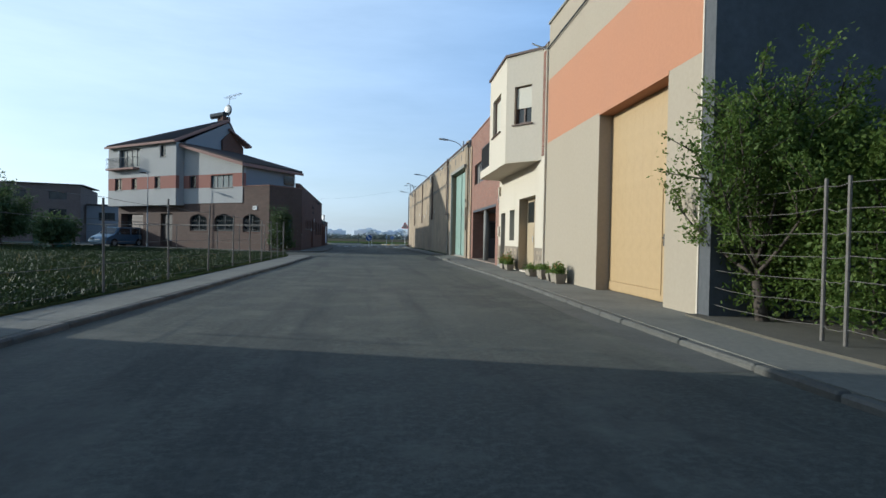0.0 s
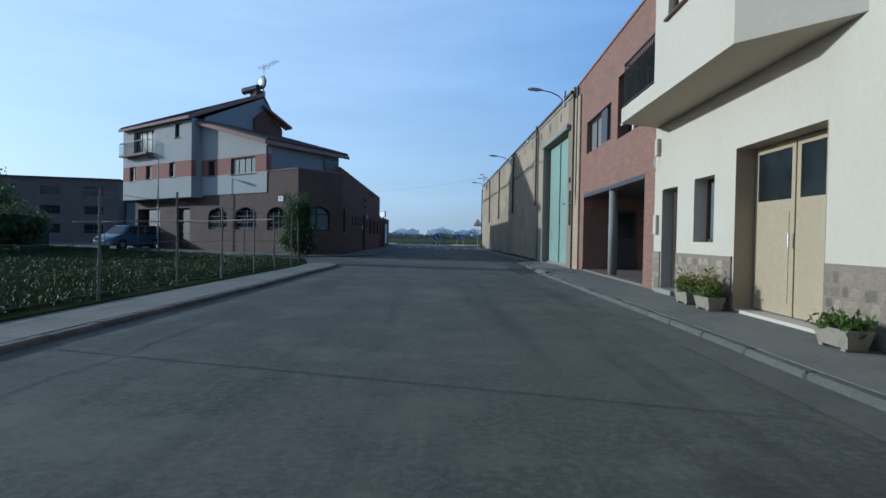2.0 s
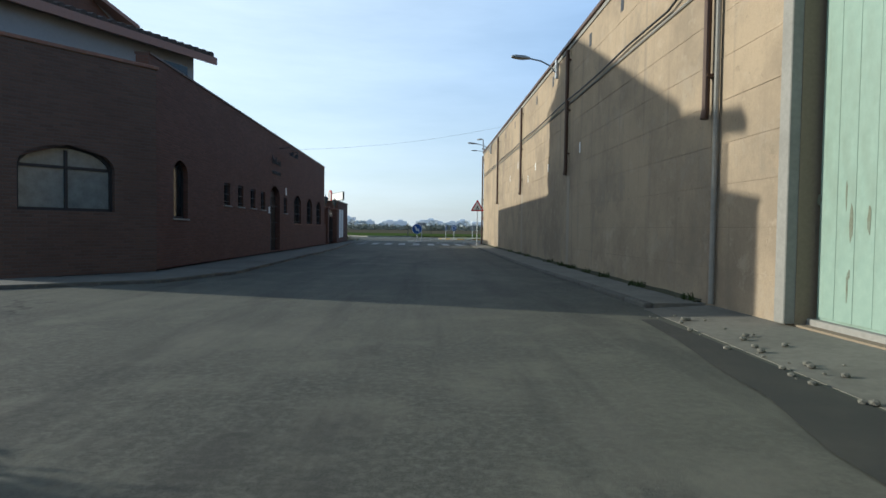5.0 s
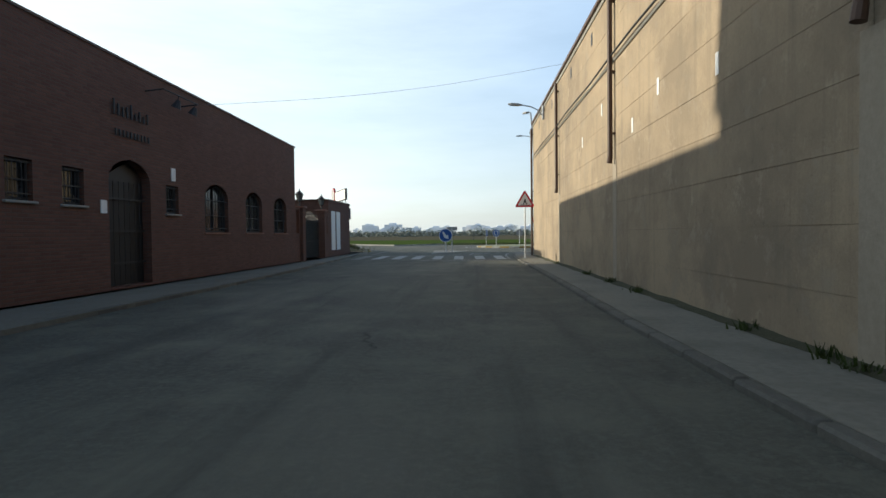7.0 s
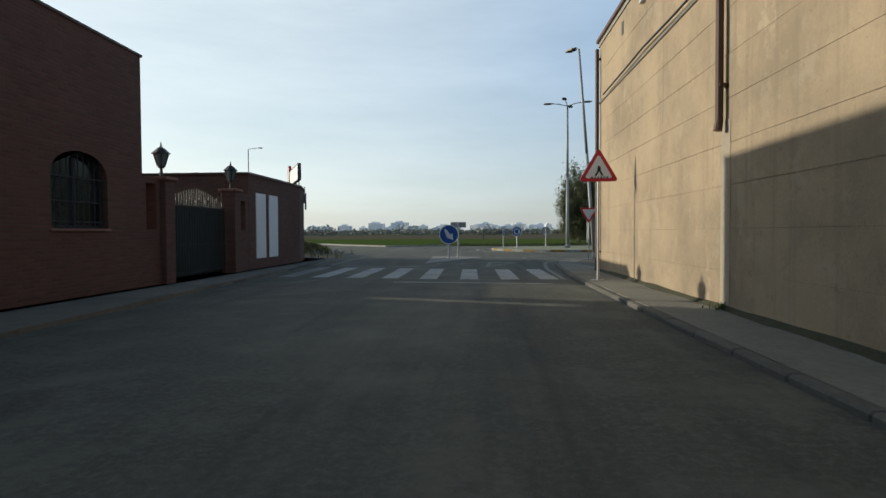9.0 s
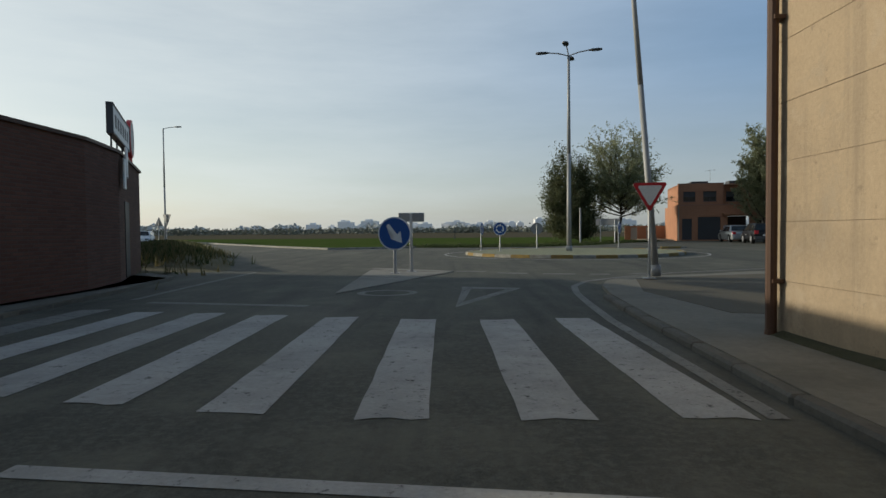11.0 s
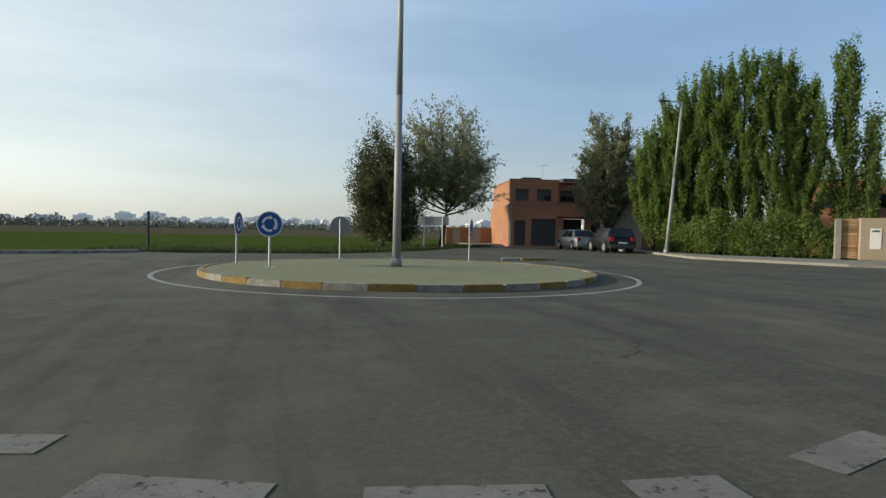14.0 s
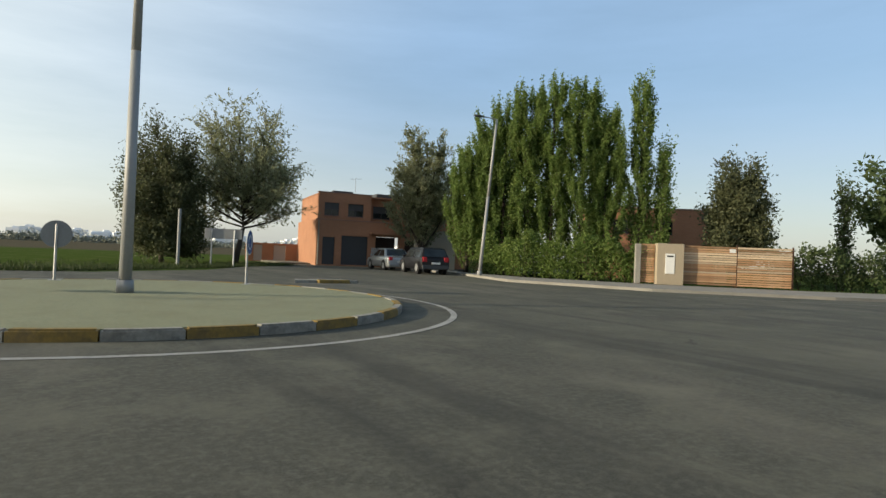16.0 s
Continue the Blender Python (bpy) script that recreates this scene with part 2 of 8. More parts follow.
def panel_mat():
    """Weathered sandy wall: blotches, pale patches, rain runs and fine grit."""
    m, n, l, b = nodes_of("sandy_concrete_panel")
    v = coords(n, l)
    grit = noise_tex(n, l, v, 26, 5, 0.75)
    col = mixed(n, l, ramp(n, l, grit, 0.3, 0.72), (0.372, 0.292, 0.198), (0.302, 0.236, 0.160))
    blot = noise_tex(n, l, v, 0.3, 9, 0.7)
    col = mixed(n, l, ramp(n, l, blot, 0.43, 0.60, (0, 0, 0), (0.9,) * 3), col, (0.226, 0.180, 0.128))
    pale = noise_tex(n, l, v, 1.5, 8, 0.74)
    col = mixed(n, l, ramp(n, l, pale, 0.54, 0.66, (0, 0, 0), (0.75,) * 3), col, (0.430, 0.350, 0.252))
    pit = noise_tex(n, l, v, 4.5, 8, 0.8)
    col = mixed(n, l, ramp(n, l, pit, 0.58, 0.68, (0, 0, 0), (0.6,) * 3), col, (0.150, 0.120, 0.088))
    runs = noise_tex(n, l, coords(n, l, "Object", (3.2, 3.2, 0.16)), 1.0, 6, 0.62)
    col = mixed(n, l, ramp(n, l, runs, 0.55, 0.74, (0, 0, 0), (0.55,) * 3), col, (0.175, 0.145, 0.110))
    damp = noise_tex(n, l, v, 0.75, 7, 0.72)
    col = mixed(n, l, ramp(n, l, damp, 0.52, 0.64, (0, 0, 0), (0.45,) * 3), col, (0.165, 0.142, 0.112))
    l.new(col, b.inputs["Base Color"])
    b.inputs["Roughness"].default_value = 0.94
    b.inputs["Specular IOR Level"].default_value = 0.2
    bumped(n, l, b, noise_tex(n, l, v, 11, 8, 0.78), 0.8, 0.014)
    return m


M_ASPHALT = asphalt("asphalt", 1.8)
M_FIELD = field_mat()
M_MOUND = surf("dry_grassy_earth", (0.120, 0.100, 0.048), (0.072, 0.068, 0.028), 4, 0.95, bump=1.0, stain=(0.168, 0.144, 0.096), stain_scale=0.6, stain_amount=0.6)
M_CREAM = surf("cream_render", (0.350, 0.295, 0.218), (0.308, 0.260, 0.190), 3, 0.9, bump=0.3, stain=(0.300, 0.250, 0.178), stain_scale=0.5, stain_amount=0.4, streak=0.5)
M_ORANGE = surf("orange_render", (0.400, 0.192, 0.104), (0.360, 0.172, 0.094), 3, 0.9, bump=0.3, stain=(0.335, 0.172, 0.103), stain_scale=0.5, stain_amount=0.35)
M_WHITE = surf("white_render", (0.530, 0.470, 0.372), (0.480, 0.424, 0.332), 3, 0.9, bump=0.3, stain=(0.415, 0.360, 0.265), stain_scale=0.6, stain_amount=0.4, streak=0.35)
M_GREYCEM = surf("grey_cement_render", (0.255, 0.262, 0.268), (0.195, 0.202, 0.208), 2, 0.92, bump=0.3, stain=(0.105, 0.110, 0.115), stain_scale=0.45, stain_amount=0.85, streak=0.6)
M_GATEWOOD = surf("beige_metal_gate", (0.400, 0.282, 0.140), (0.355, 0.248, 0.120), 2, 0.55, bump=0.05, stain=(0.352, 0.246, 0.123), stain_scale=0.8, stain_amount=0.45, streak=0.15)
M_BEIGEDOOR = surf("beige_wooden_door", (0.395, 0.312, 0.198), (0.325, 0.252, 0.150), 4, 0.6, bump=0.1, stain=(0.306, 0.238, 0.145), stain_scale=1.2, stain_amount=0.5, streak=0.15)
M_BRICK_RED = brick_mat("red_brick", (0.272, 0.134, 0.092), (0.200, 0.096, 0.068), (0.215, 0.155, 0.120), 0.24, 0.055, 0.009)
M_BRICK_BROWN = brick_mat("brown_red_brick", (0.140, 0.068, 0.048), (0.098, 0.047, 0.034), (0.100, 0.070, 0.054))
M_BRICK_OLD = brick_mat("old_ochre_brick", (0.42, 0.30, 0.18), (0.34, 0.235, 0.14), (0.36, 0.31, 0.24), 0.28, 0.10, 0.015, 0.8)
M_BRICK_HOUSE = brick_mat("dull_brown_brick", (0.132, 0.082, 0.061), (0.096, 0.060, 0.046), (0.105, 0.082, 0.066))
M_PANEL = panel_mat()
M_PANELJOINT = surf("dark_joint", (0.235, 0.186, 0.128), rough=0.95)
M_CONC = surf("pale_concrete", (0.281, 0.268, 0.238), (0.221, 0.212, 0.187), 4, 0.9, bump=0.35, stain=(0.145, 0.136, 0.119), stain_scale=0.8, stain_amount=0.5)
M_PAVE = surf("pavement_concrete", (0.190, 0.180, 0.148), (0.130, 0.125, 0.102), 3, 0.94, bump=0.5, stain=(0.078, 0.076, 0.062), stain_scale=0.6, stain_amount=0.75, vary=0.10)
M_KERB = surf("kerb_concrete", (0.132, 0.126, 0.108), (0.088, 0.084, 0.072), 5, 0.92, bump=0.6, stain=(0.062, 0.060, 0.050), stain_scale=1.6, stain_amount=0.75, vary=0.12)
M_GREEN = surf("green_painted_steel", (0.232, 0.318, 0.258), (0.196, 0.278, 0.226), 2, 0.6, bump=0.12, stain=(0.128, 0.150, 0.108), stain_scale=1.1, stain_amount=0.7, streak=0.35, spec=0.4)
M_GREYWALL = surf("pale_grey_render", (0.399, 0.387, 0.365), (0.357, 0.344, 0.323), 3, 0.9, bump=0.2, stain=(0.289, 0.281, 0.264), stain_scale=0.4, stain_amount=0.4)
M_GREYWALL2 = surf("mid_grey_render", (0.27, 0.27, 0.275), (0.24, 0.24, 0.245), 3, 0.9, bump=0.2)
M_REDBAND = surf("dull_red_band", (0.30, 0.135, 0.10), (0.26, 0.115, 0.085), 3, 0.9, bump=0.2)
M_SALMON = surf("salmon_fascia", (0.285, 0.172, 0.138), rough=0.85, bump=0.15)
M_ROOF = surf("dark_roof_tile", (0.098, 0.082, 0.074), (0.066, 0.056, 0.052), 5, 0.95, bump=0.3, stain=(0.09, 0.078, 0.065), stain_scale=1.0, stain_amount=0.4, spec=0.08)
M_DARKMETAL = surf("dark_iron", (0.022, 0.022, 0.024), rough=0.55, bump=0.05)
M_GATEDARK = surf("dark_green_gate_sheet", (0.022, 0.030, 0.026), rough=0.6, bump=0.05)
M_GLASS = glass_dark("dark_window_glass", (0.012, 0.015, 0.016), 0.12)
M_GLASS_CURT = surf("curtained_glass", (0.17, 0.195, 0.19), (0.10, 0.12, 0.12), 1.2, 0.15, bump=0.0, spec=0.6)
M_BLINDS = surf("pale_roller_blind", (0.50, 0.46, 0.36), rough=0.5, bump=0.05)
M_TAUPE = surf("taupe_lowered_shutter", (0.20, 0.18, 0.155), (0.15, 0.135, 0.12), 3, 0.4, bump=0.05, spec=0.5)
M_BROWNFRAME = surf("brown_frame", (0.078, 0.040, 0.023), rough=0.55, bump=0.05)
M_DARKFRAME = surf("dark_grey_frame", (0.05, 0.053, 0.06), rough=0.5, bump=0.03)
M_WHITEPAINT = surf("white_paint", (0.74, 0.74, 0.72), rough=0.5, bump=0.04)
M_ROADWHITE = worn_paint("worn_white_road_paint", (0.430, 0.428, 0.405), 0.57)
M_ROADWORN = worn_paint("faded_road_paint", (0.260, 0.258, 0.238), 0.545)
M_ISLAND = surf("pale_island_concrete", (0.245, 0.234, 0.204), (0.185, 0.178, 0.156), 4, 0.9, bump=0.4, stain=(0.090, 0.086, 0.075), stain_scale=0.9, stain_amount=0.75)
M_GALV = surf("galvanised_steel", (0.42, 0.43, 0.44), (0.36, 0.37, 0.38), 6, 0.45, 0.75, bump=0.05)
M_PORCHTILE = surf("grey_marble_tile", (0.27, 0.265, 0.26), (0.17, 0.168, 0.165), 1.5, 0.35, bump=0.03, vary=0.15)
M_PORCH = surf("grey_porch_render", (0.215, 0.200, 0.188), (0.170, 0.158, 0.148), 3, 0.9, bump=0.2)
M_FACTORY = brick_mat("grey_brown_brick", (0.190, 0.145, 0.122), (0.150, 0.112, 0.096), (0.160, 0.128, 0.110))
M_REPAIR = surf("pale_repair_plaster", (0.34, 0.29, 0.225), (0.27, 0.23, 0.175), 3, 0.93, bump=0.5, stain=(0.22, 0.185, 0.14), stain_scale=0.9, stain_amount=0.7, streak=0.3)
M_OLDPOST = surf("rusty_grey_post", (0.17, 0.16, 0.145), (0.12, 0.10, 0.08), 8, 0.7, 0.2, bump=0.2)
M_POLE = surf("grey_painted_pole", (0.31, 0.315, 0.315), (0.27, 0.275, 0.275), 4, 0.55, 0.1, bump=0.08, stain=(0.19, 0.185, 0.175), stain_scale=1.2, stain_amount=0.4, streak=0.2)
M_DARKGREY = surf("dark_grey_plastic", (0.06, 0.062, 0.066), rough=0.5, bump=0.03)
M_DARKDOOR = surf("dark_brown_stained_wood", (0.034, 0.020, 0.013), (0.024, 0.014, 0.009), 6, 0.6, bump=0.15)
M_BLUE = surf("blue_sign_face", (0.012, 0.075, 0.27), (0.010, 0.065, 0.24), 2, 0.4, bump=0.0, spec=0.45)
M_RED = surf("red_sign_face", (0.50, 0.022, 0.03), rough=0.4, bump=0.0)
M_SIGNWHITE = surf("white_sign_face", (0.72, 0.72, 0.70), rough=0.4, bump=0.0)
M_BLACK = surf("black_paint", (0.012, 0.012, 0.013), rough=0.5, bump=0.0)
M_SIGNBACK = surf("grey_sign_back", (0.25, 0.255, 0.26), rough=0.5, metal=0.5, bump=0.02)
M_TURF = surf("pale_green_gravel", (0.290, 0.295, 0.190), (0.160, 0.175, 0.105), 9, 0.95, bump=1.0, stain=(0.195, 0.185, 0.110), stain_scale=1.1, stain_amount=0.8)
M_YELLOW = surf("worn_yellow_paint", (0.300, 0.200, 0.052), (0.185, 0.132, 0.045), 5, 0.85, bump=0.5, stain=(0.085, 0.076, 0.055), stain_scale=3.2, stain_amount=1.0)
M_KERBWHITE = surf("worn_white_kerb_paint", (0.335, 0.325, 0.285), (0.225, 0.220, 0.195), 5, 0.85, bump=0.5, stain=(0.085, 0.082, 0.073), stain_scale=3.2, stain_amount=1.0)
M_DIRT = surf("dry_dirt", (0.120, 0.106, 0.078), (0.080, 0.072, 0.053), 6, 0.95, bump=0.8, stain=(0.155, 0.138, 0.104), stain_scale=0.8, stain_amount=0.5)
M_GRASSGROUND = surf("grassy_soil", (0.038, 0.050, 0.018), (0.024, 0.034, 0.012), 5, 0.98, bump=1.0, stain=(0.12, 0.105, 0.05), stain_scale=0.5, stain_amount=0.6, spec=0.0)
M_BARK = surf("bark", (0.085, 0.068, 0.052), (0.05, 0.04, 0.031), 8, 0.95, bump=0.9, bumpscale=25)
M_ORANGEBRICK = brick_mat("orange_brick", (0.40, 0.195, 0.115), (0.36, 0.175, 0.10), (0.33, 0.19, 0.125), 0.25, 0.067, 0.008, 0.25)
M_WOOD = surf("weathered_wood_slat", (0.36, 0.215, 0.115), (0.27, 0.15, 0.08), 4, 0.75, bump=0.25, stain=(0.48, 0.36, 0.24), stain_scale=0.9, stain_amount=0.5, vary=0.4)
M_WOODPALE = surf("bleached_wood_slat", (0.56, 0.44, 0.31), (0.44, 0.33, 0.22), 4, 0.75, bump=0.25, vary=0.2)
M_GUTTER = surf("worn_gutter_concrete", (0.128, 0.122, 0.102), (0.088, 0.085, 0.071), 3, 0.94, bump=0.5, stain=(0.060, 0.058, 0.049), stain_scale=1.1, stain_amount=0.8)
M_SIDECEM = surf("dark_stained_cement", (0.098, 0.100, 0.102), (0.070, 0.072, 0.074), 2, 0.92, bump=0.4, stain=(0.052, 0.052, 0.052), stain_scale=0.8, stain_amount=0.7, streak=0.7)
M_RUST = surf("rust_stained_paint", (0.165, 0.190, 0.140), (0.110, 0.100, 0.066), 9, 0.85, bump=0.3, stain=(0.170, 0.215, 0.170), stain_scale=6, stain_amount=0.7)
M_TARPATCH = surf("dark_damp_tarmac", (0.040, 0.040, 0.034), (0.026, 0.026, 0.023), 14, 0.85, bump=0.5, stain=(0.062, 0.058, 0.046), stain_scale=1.2, stain_amount=0.7)
M_STONE = surf("rubble_stone", (0.315, 0.252, 0.178), (0.210, 0.165, 0.115), 5, 0.92, bump=0.9, stain=(0.125, 0.102, 0.078), stain_scale=4, stain_amount=0.6, vary=0.38)
M_MORTAR = surf("stone_mortar", (0.245, 0.202, 0.148), (0.180, 0.148, 0.108), rough=0.95, bump=0.6)
M_PLANTER = surf("weathered_concrete_planter", (0.300, 0.258, 0.195), (0.215, 0.184, 0.140), 7, 0.9, bump=0.5, stain=(0.125, 0.105, 0.080), stain_scale=3, stain_amount=0.75)
M_TERRA = surf("terrazzo_floor", (0.185, 0.142, 0.108), (0.155, 0.118, 0.090), 6, 0.7, bump=0.1)
L_DARK = leaf_mat("dark_leaves", (0.055, 0.088, 0.032), (0.115, 0.145, 0.055), 0.4)
L_HEDGE = leaf_mat("hedge_leaves", (0.070, 0.120, 0.020), (0.165, 0.215, 0.045), 0.45)
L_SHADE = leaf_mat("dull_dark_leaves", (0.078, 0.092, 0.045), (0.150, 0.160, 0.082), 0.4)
L_POPLAR = leaf_mat("poplar_leaves", (0.108, 0.178, 0.042), (0.245, 0.315, 0.095), 0.54)
L_WILLOW = leaf_mat("willow_leaves", (0.200, 0.218, 0.120), (0.360, 0.372, 0.225), 0.52)
L_GRASS = leaf_mat("grass_blades", (0.030, 0.052, 0.012), (0.068, 0.086, 0.027), 0.3)
# weed colour darkened to carry the shade over the fenced plot
L_PLOT_SHADED = leaf_mat("plot_weed_leaves", (0.020, 0.036, 0.011), (0.044, 0.062, 0.020), 0.25)
L_DRYGRASS = leaf_mat("dry_grass_blades", (0.12, 0.105, 0.042), (0.20, 0.17, 0.075), 0.3)
L_FLOWER = leaf_mat("yellow_flowers", (0.36, 0.22, 0.04), (0.34, 0.12, 0.04), 0.2)
L_WHITEFL = leaf_mat("white_flowers", (0.6, 0.6, 0.55), (0.5, 0.5, 0.42), 0.2)

# ---- mesh helpers ----


def part(name, bm, material, parent=None, label="", smooth=False):
    bmesh.ops.recalc_face_normals(bm, faces=bm.faces[:])
    me = bpy.data.meshes.new(name)
    bm.to_mesh(me)
    bm.free()
    me.materials.append(material)
    if smooth:
        me.polygons.foreach_set("use_smooth", [True] * len(me.polygons))
    ob = new(name, me)
    ob.parent = parent
    if label:
        ob["label"] = label
    return ob


def thing(name, m, label, category, group="", kind=""):
    ob = new(name)
    ob.matrix_basis = m
    ob.empty_display_size = 0.2
    return tagged(ob, label, category, group, kind)


def share(ob, parent, loc, rot=(0, 0, 0), name=None, scale=(1, 1, 1)):
    """Another object on the same mesh."""
    o = new(name or ob.name.split(".")[0], ob.data)
    o.parent = parent
    o.matrix_basis = Matrix.LocRotScale(loc, Euler(rot), scale)
    return o


def BM():
    return bmesh.new()


def box(bm, x0, x1, y0, y1, z0, z1, bev=0.0, seg=1):
    r = bmesh.ops.create_cube(bm, size=1.0, matrix=Matrix.Translation(((x0 + x1) / 2, (y0 + y1) / 2, (z0 + z1) / 2)) @ Matrix.Diagonal((abs(x1 - x0), abs(y1 - y0), abs(z1 - z0), 1)))
    if bev:
        es = {e for v in r["verts"] for e in v.link_edges}
        bmesh.ops.bevel(bm, geom=list(es), offset=bev, segments=seg, affect="EDGES", profile=0.5)
    return bm


def prism(bm, pts, vec):
    """A flat outline pushed along vec."""
    vec = Vector(vec)
    a = [bm.verts.new(p) for p in pts]
    b = [bm.verts.new(Vector(p) + vec) for p in pts]
    k = len(pts)
    fs = [bm.faces.new(a), bm.faces.new(b[::-1])]
    for i in range(k):
        fs.append(bm.faces.new((a[i], b[i], b[(i + 1) % k], a[(i + 1) % k])))
    if k > 4:
        bmesh.ops.triangulate(bm, faces=fs[:2])
    return bm


def tube(bm, p0, p1, r0, r1=None, seg=10):
    p0, p1 = Vector(p0), Vector(p1)
    r1 = r0 if r1 is None else r1
    d = p1 - p0
    q = d.to_track_quat("Z", "Y").to_matrix().to_4x4()
    bmesh.ops.create_cone(bm, cap_ends=True, segments=seg, radius1=r0, radius2=r1, depth=d.length, matrix=Matrix.Translation((p0 + p1) / 2) @ q)
    return bm


def path_tube(bm, pts, r, seg=8):
    for a, b in zip(pts[:-1], pts[1:]):
        tube(bm, a, b, r, r, seg)
    return bm


def at_wall(axis):
    """(along, depth, height) to a place, for walls along x or y."""
    return (lambda s, d, z: (s, d, z)) if axis == "x" else (lambda s, d, z: (d, s, z))


def wbox(bm, axis, s0, s1, d0, d1, z0, z1, bev=0.0):
    return box(bm, s0, s1, d0, d1, z0, z1, bev) if axis == "x" else box(bm, d0, d1, s0, s1, z0, z1, bev)


def arc(s0, s1, z, rise, k=10):
    """An arch from s0 to s1 that springs at z and rises by rise."""
    c, h = (s0 + s1) / 2, (s1 - s0) / 2
    return [(c - h * math.cos(math.pi * i / k), z + rise * math.sin(math.pi * i / k)) for i in range(k + 1)]


def wall(bm, axis, s0, s1, z0, z1, d0, d1, holes=()):
    """A wall with real openings (s0, s1, z0, z1[, rise of an arched head]), as one closed mesh."""
    P = at_wall(axis)
    cl = lambda v, a, b: min(max(v, a), b)
    ss = sorted({s0, s1, *[cl(h[k], s0, s1) for h in holes for k in (0, 1)]})
    zz = sorted({z0, z1, *[cl(h[k], z0, z1) for h in holes for k in (2, 3)]})
    solid = {}
    for i in range(len(ss) - 1):
        for k in range(len(zz) - 1):
            m, q = (ss[i] + ss[i + 1]) / 2, (zz[k] + zz[k + 1]) / 2
            solid[i, k] = not any(h[0] < m < h[1] and h[2] < q < h[3] for h in holes)
    known = {}

    def vert(i, k, d):
        if (i, k, d) not in known:
            known[i, k, d] = bm.verts.new(P(ss[i], (d0, d1)[d], zz[k]))
        return known[i, k, d]
    for (i, k), full in solid.items():
        if not full:
            continue
        for d in (0, 1):
            bm.faces.new((vert(i, k, d), vert(i + 1, k, d), vert(i + 1, k + 1, d), vert(i, k + 1, d)))
        for di, dk, a, b in ((-1, 0, (i, k), (i, k + 1)), (1, 0, (i + 1, k), (i + 1, k + 1)), (0, -1, (i, k), (i + 1, k)), (0, 1, (i, k + 1), (i + 1, k + 1))):
            if not solid.get((i + di, k + dk), False):
                bm.faces.new((vert(*a, 0), vert(*b, 0), vert(*b, 1), vert(*a, 1)))
    for h in holes:
        if len(h) > 4 and h[4]:
            cur = arc(h[0], h[1], h[3] - h[4], h[4])
            k = len(cur) // 2
            for half, corner in ((cur[:k + 1], (h[0], h[3])), (cur[k:], (h[1], h[3]))):
                pts = [P(s, d0, z) for s, z in half] + [P(corner[0], d0, corner[1])]
                prism(bm, pts, Vector(P(0, d1, 0)) - Vector(P(0, d0, 0)))
    if any(len(h) > 4 and h[4] for h in holes):
        bmesh.ops.remove_doubles(bm, verts=bm.verts[:], dist=0.0005)
    return bm


def outline(h, shrink=0.0):
    s0, s1, z0, z1 = h[0] + shrink, h[1] - shrink, h[2] + shrink, h[3] - shrink
    rise = h[4] if len(h) > 4 else 0
    if rise:
        return [(s0, z0), *arc(s0, s1, z1 - rise, rise)[::1], (s1, z0)]
    return [(s0, z0), (s0, z1), (s1, z1), (s1, z0)]


def window(parent, axis, h, d, side, frame_mat, pane_mat, mull=1, sill=None, bars=0, transom=None, name="window", fw=0.06, deep=0.07, label=""):
    """A window in the opening h; d: depth of its outer face, side: +1 if the inside lies towards greater depth."""
    P = at_wall(axis)
    bm = BM()
    o, i = outline(h, 0.0), outline(h, fw)
    k = len(o)
    for q in range(k):
        a, b, c, e = o[q], o[(q + 1) % k], i[(q + 1) % k], i[q]
        prism(bm, [P(a[0], d, a[1]), P(b[0], d, b[1]), P(c[0], d, c[1]), P(e[0], d, e[1])], Vector(P(0, deep * side, 0)))
    rise = h[4] if len(h) > 4 else 0
    for q in range(1, mull + 1):
        s = h[0] + (h[1] - h[0]) * q / (mull + 1)
        wbox(bm, axis, s - fw * 0.5, s + fw * 0.5, d + 0.004 * side, d + deep * side, h[2] + fw * 0.9, h[3] - fw * 0.9 - rise * 0.12)
    if transom:
        wbox(bm, axis, h[0] + fw * 0.9, h[1] - fw * 0.9, d + 0.006 * side, d + deep * side, transom - fw * 0.5, transom + fw * 0.5)
    w = part(name, bm, frame_mat, parent, label)
    bm = BM()
    prism(bm, [P(s, d + deep * 0.6 * side, z) for s, z in outline(h, fw * 0.6)], Vector(P(0, 0.012 * side, 0)))
    part("pane", bm, pane_mat, w)
    if sill:
        bm = BM()
        wbox(bm, axis, h[0] - 0.06, h[1] + 0.06, d - 0.16 * side, d + 0.02 * side, h[2] - 0.05, h[2] - 0.004, 0.008)
        part("sill", bm, sill, w)
    if bars:
        bm = BM()
        for q in range(1, bars):
            s = h[0] + (h[1] - h[0]) * q / bars
            x = abs(2 * q / bars - 1)
            top = h[3] - rise + rise * math.sqrt(max(0, 1 - x * x)) - 0.02
            tube(bm, P(s, d - 0.06 * side, h[2] + 0.01), P(s, d - 0.06 * side, top), 0.009, 0.009, 5)
        for z in (h[2] + 0.12, (h[2] + h[3] - rise) / 2, h[3] - rise - 0.05):
            wbox(bm, axis, h[0] + 0.005, h[1] - 0.005, d - 0.068 * side, d - 0.052 * side, z - 0.01, z + 0.01)
        part("grille", bm, M_DARKMETAL, w, "wrought iron window grille")
    return w

# ---- ground, road, pavements ----


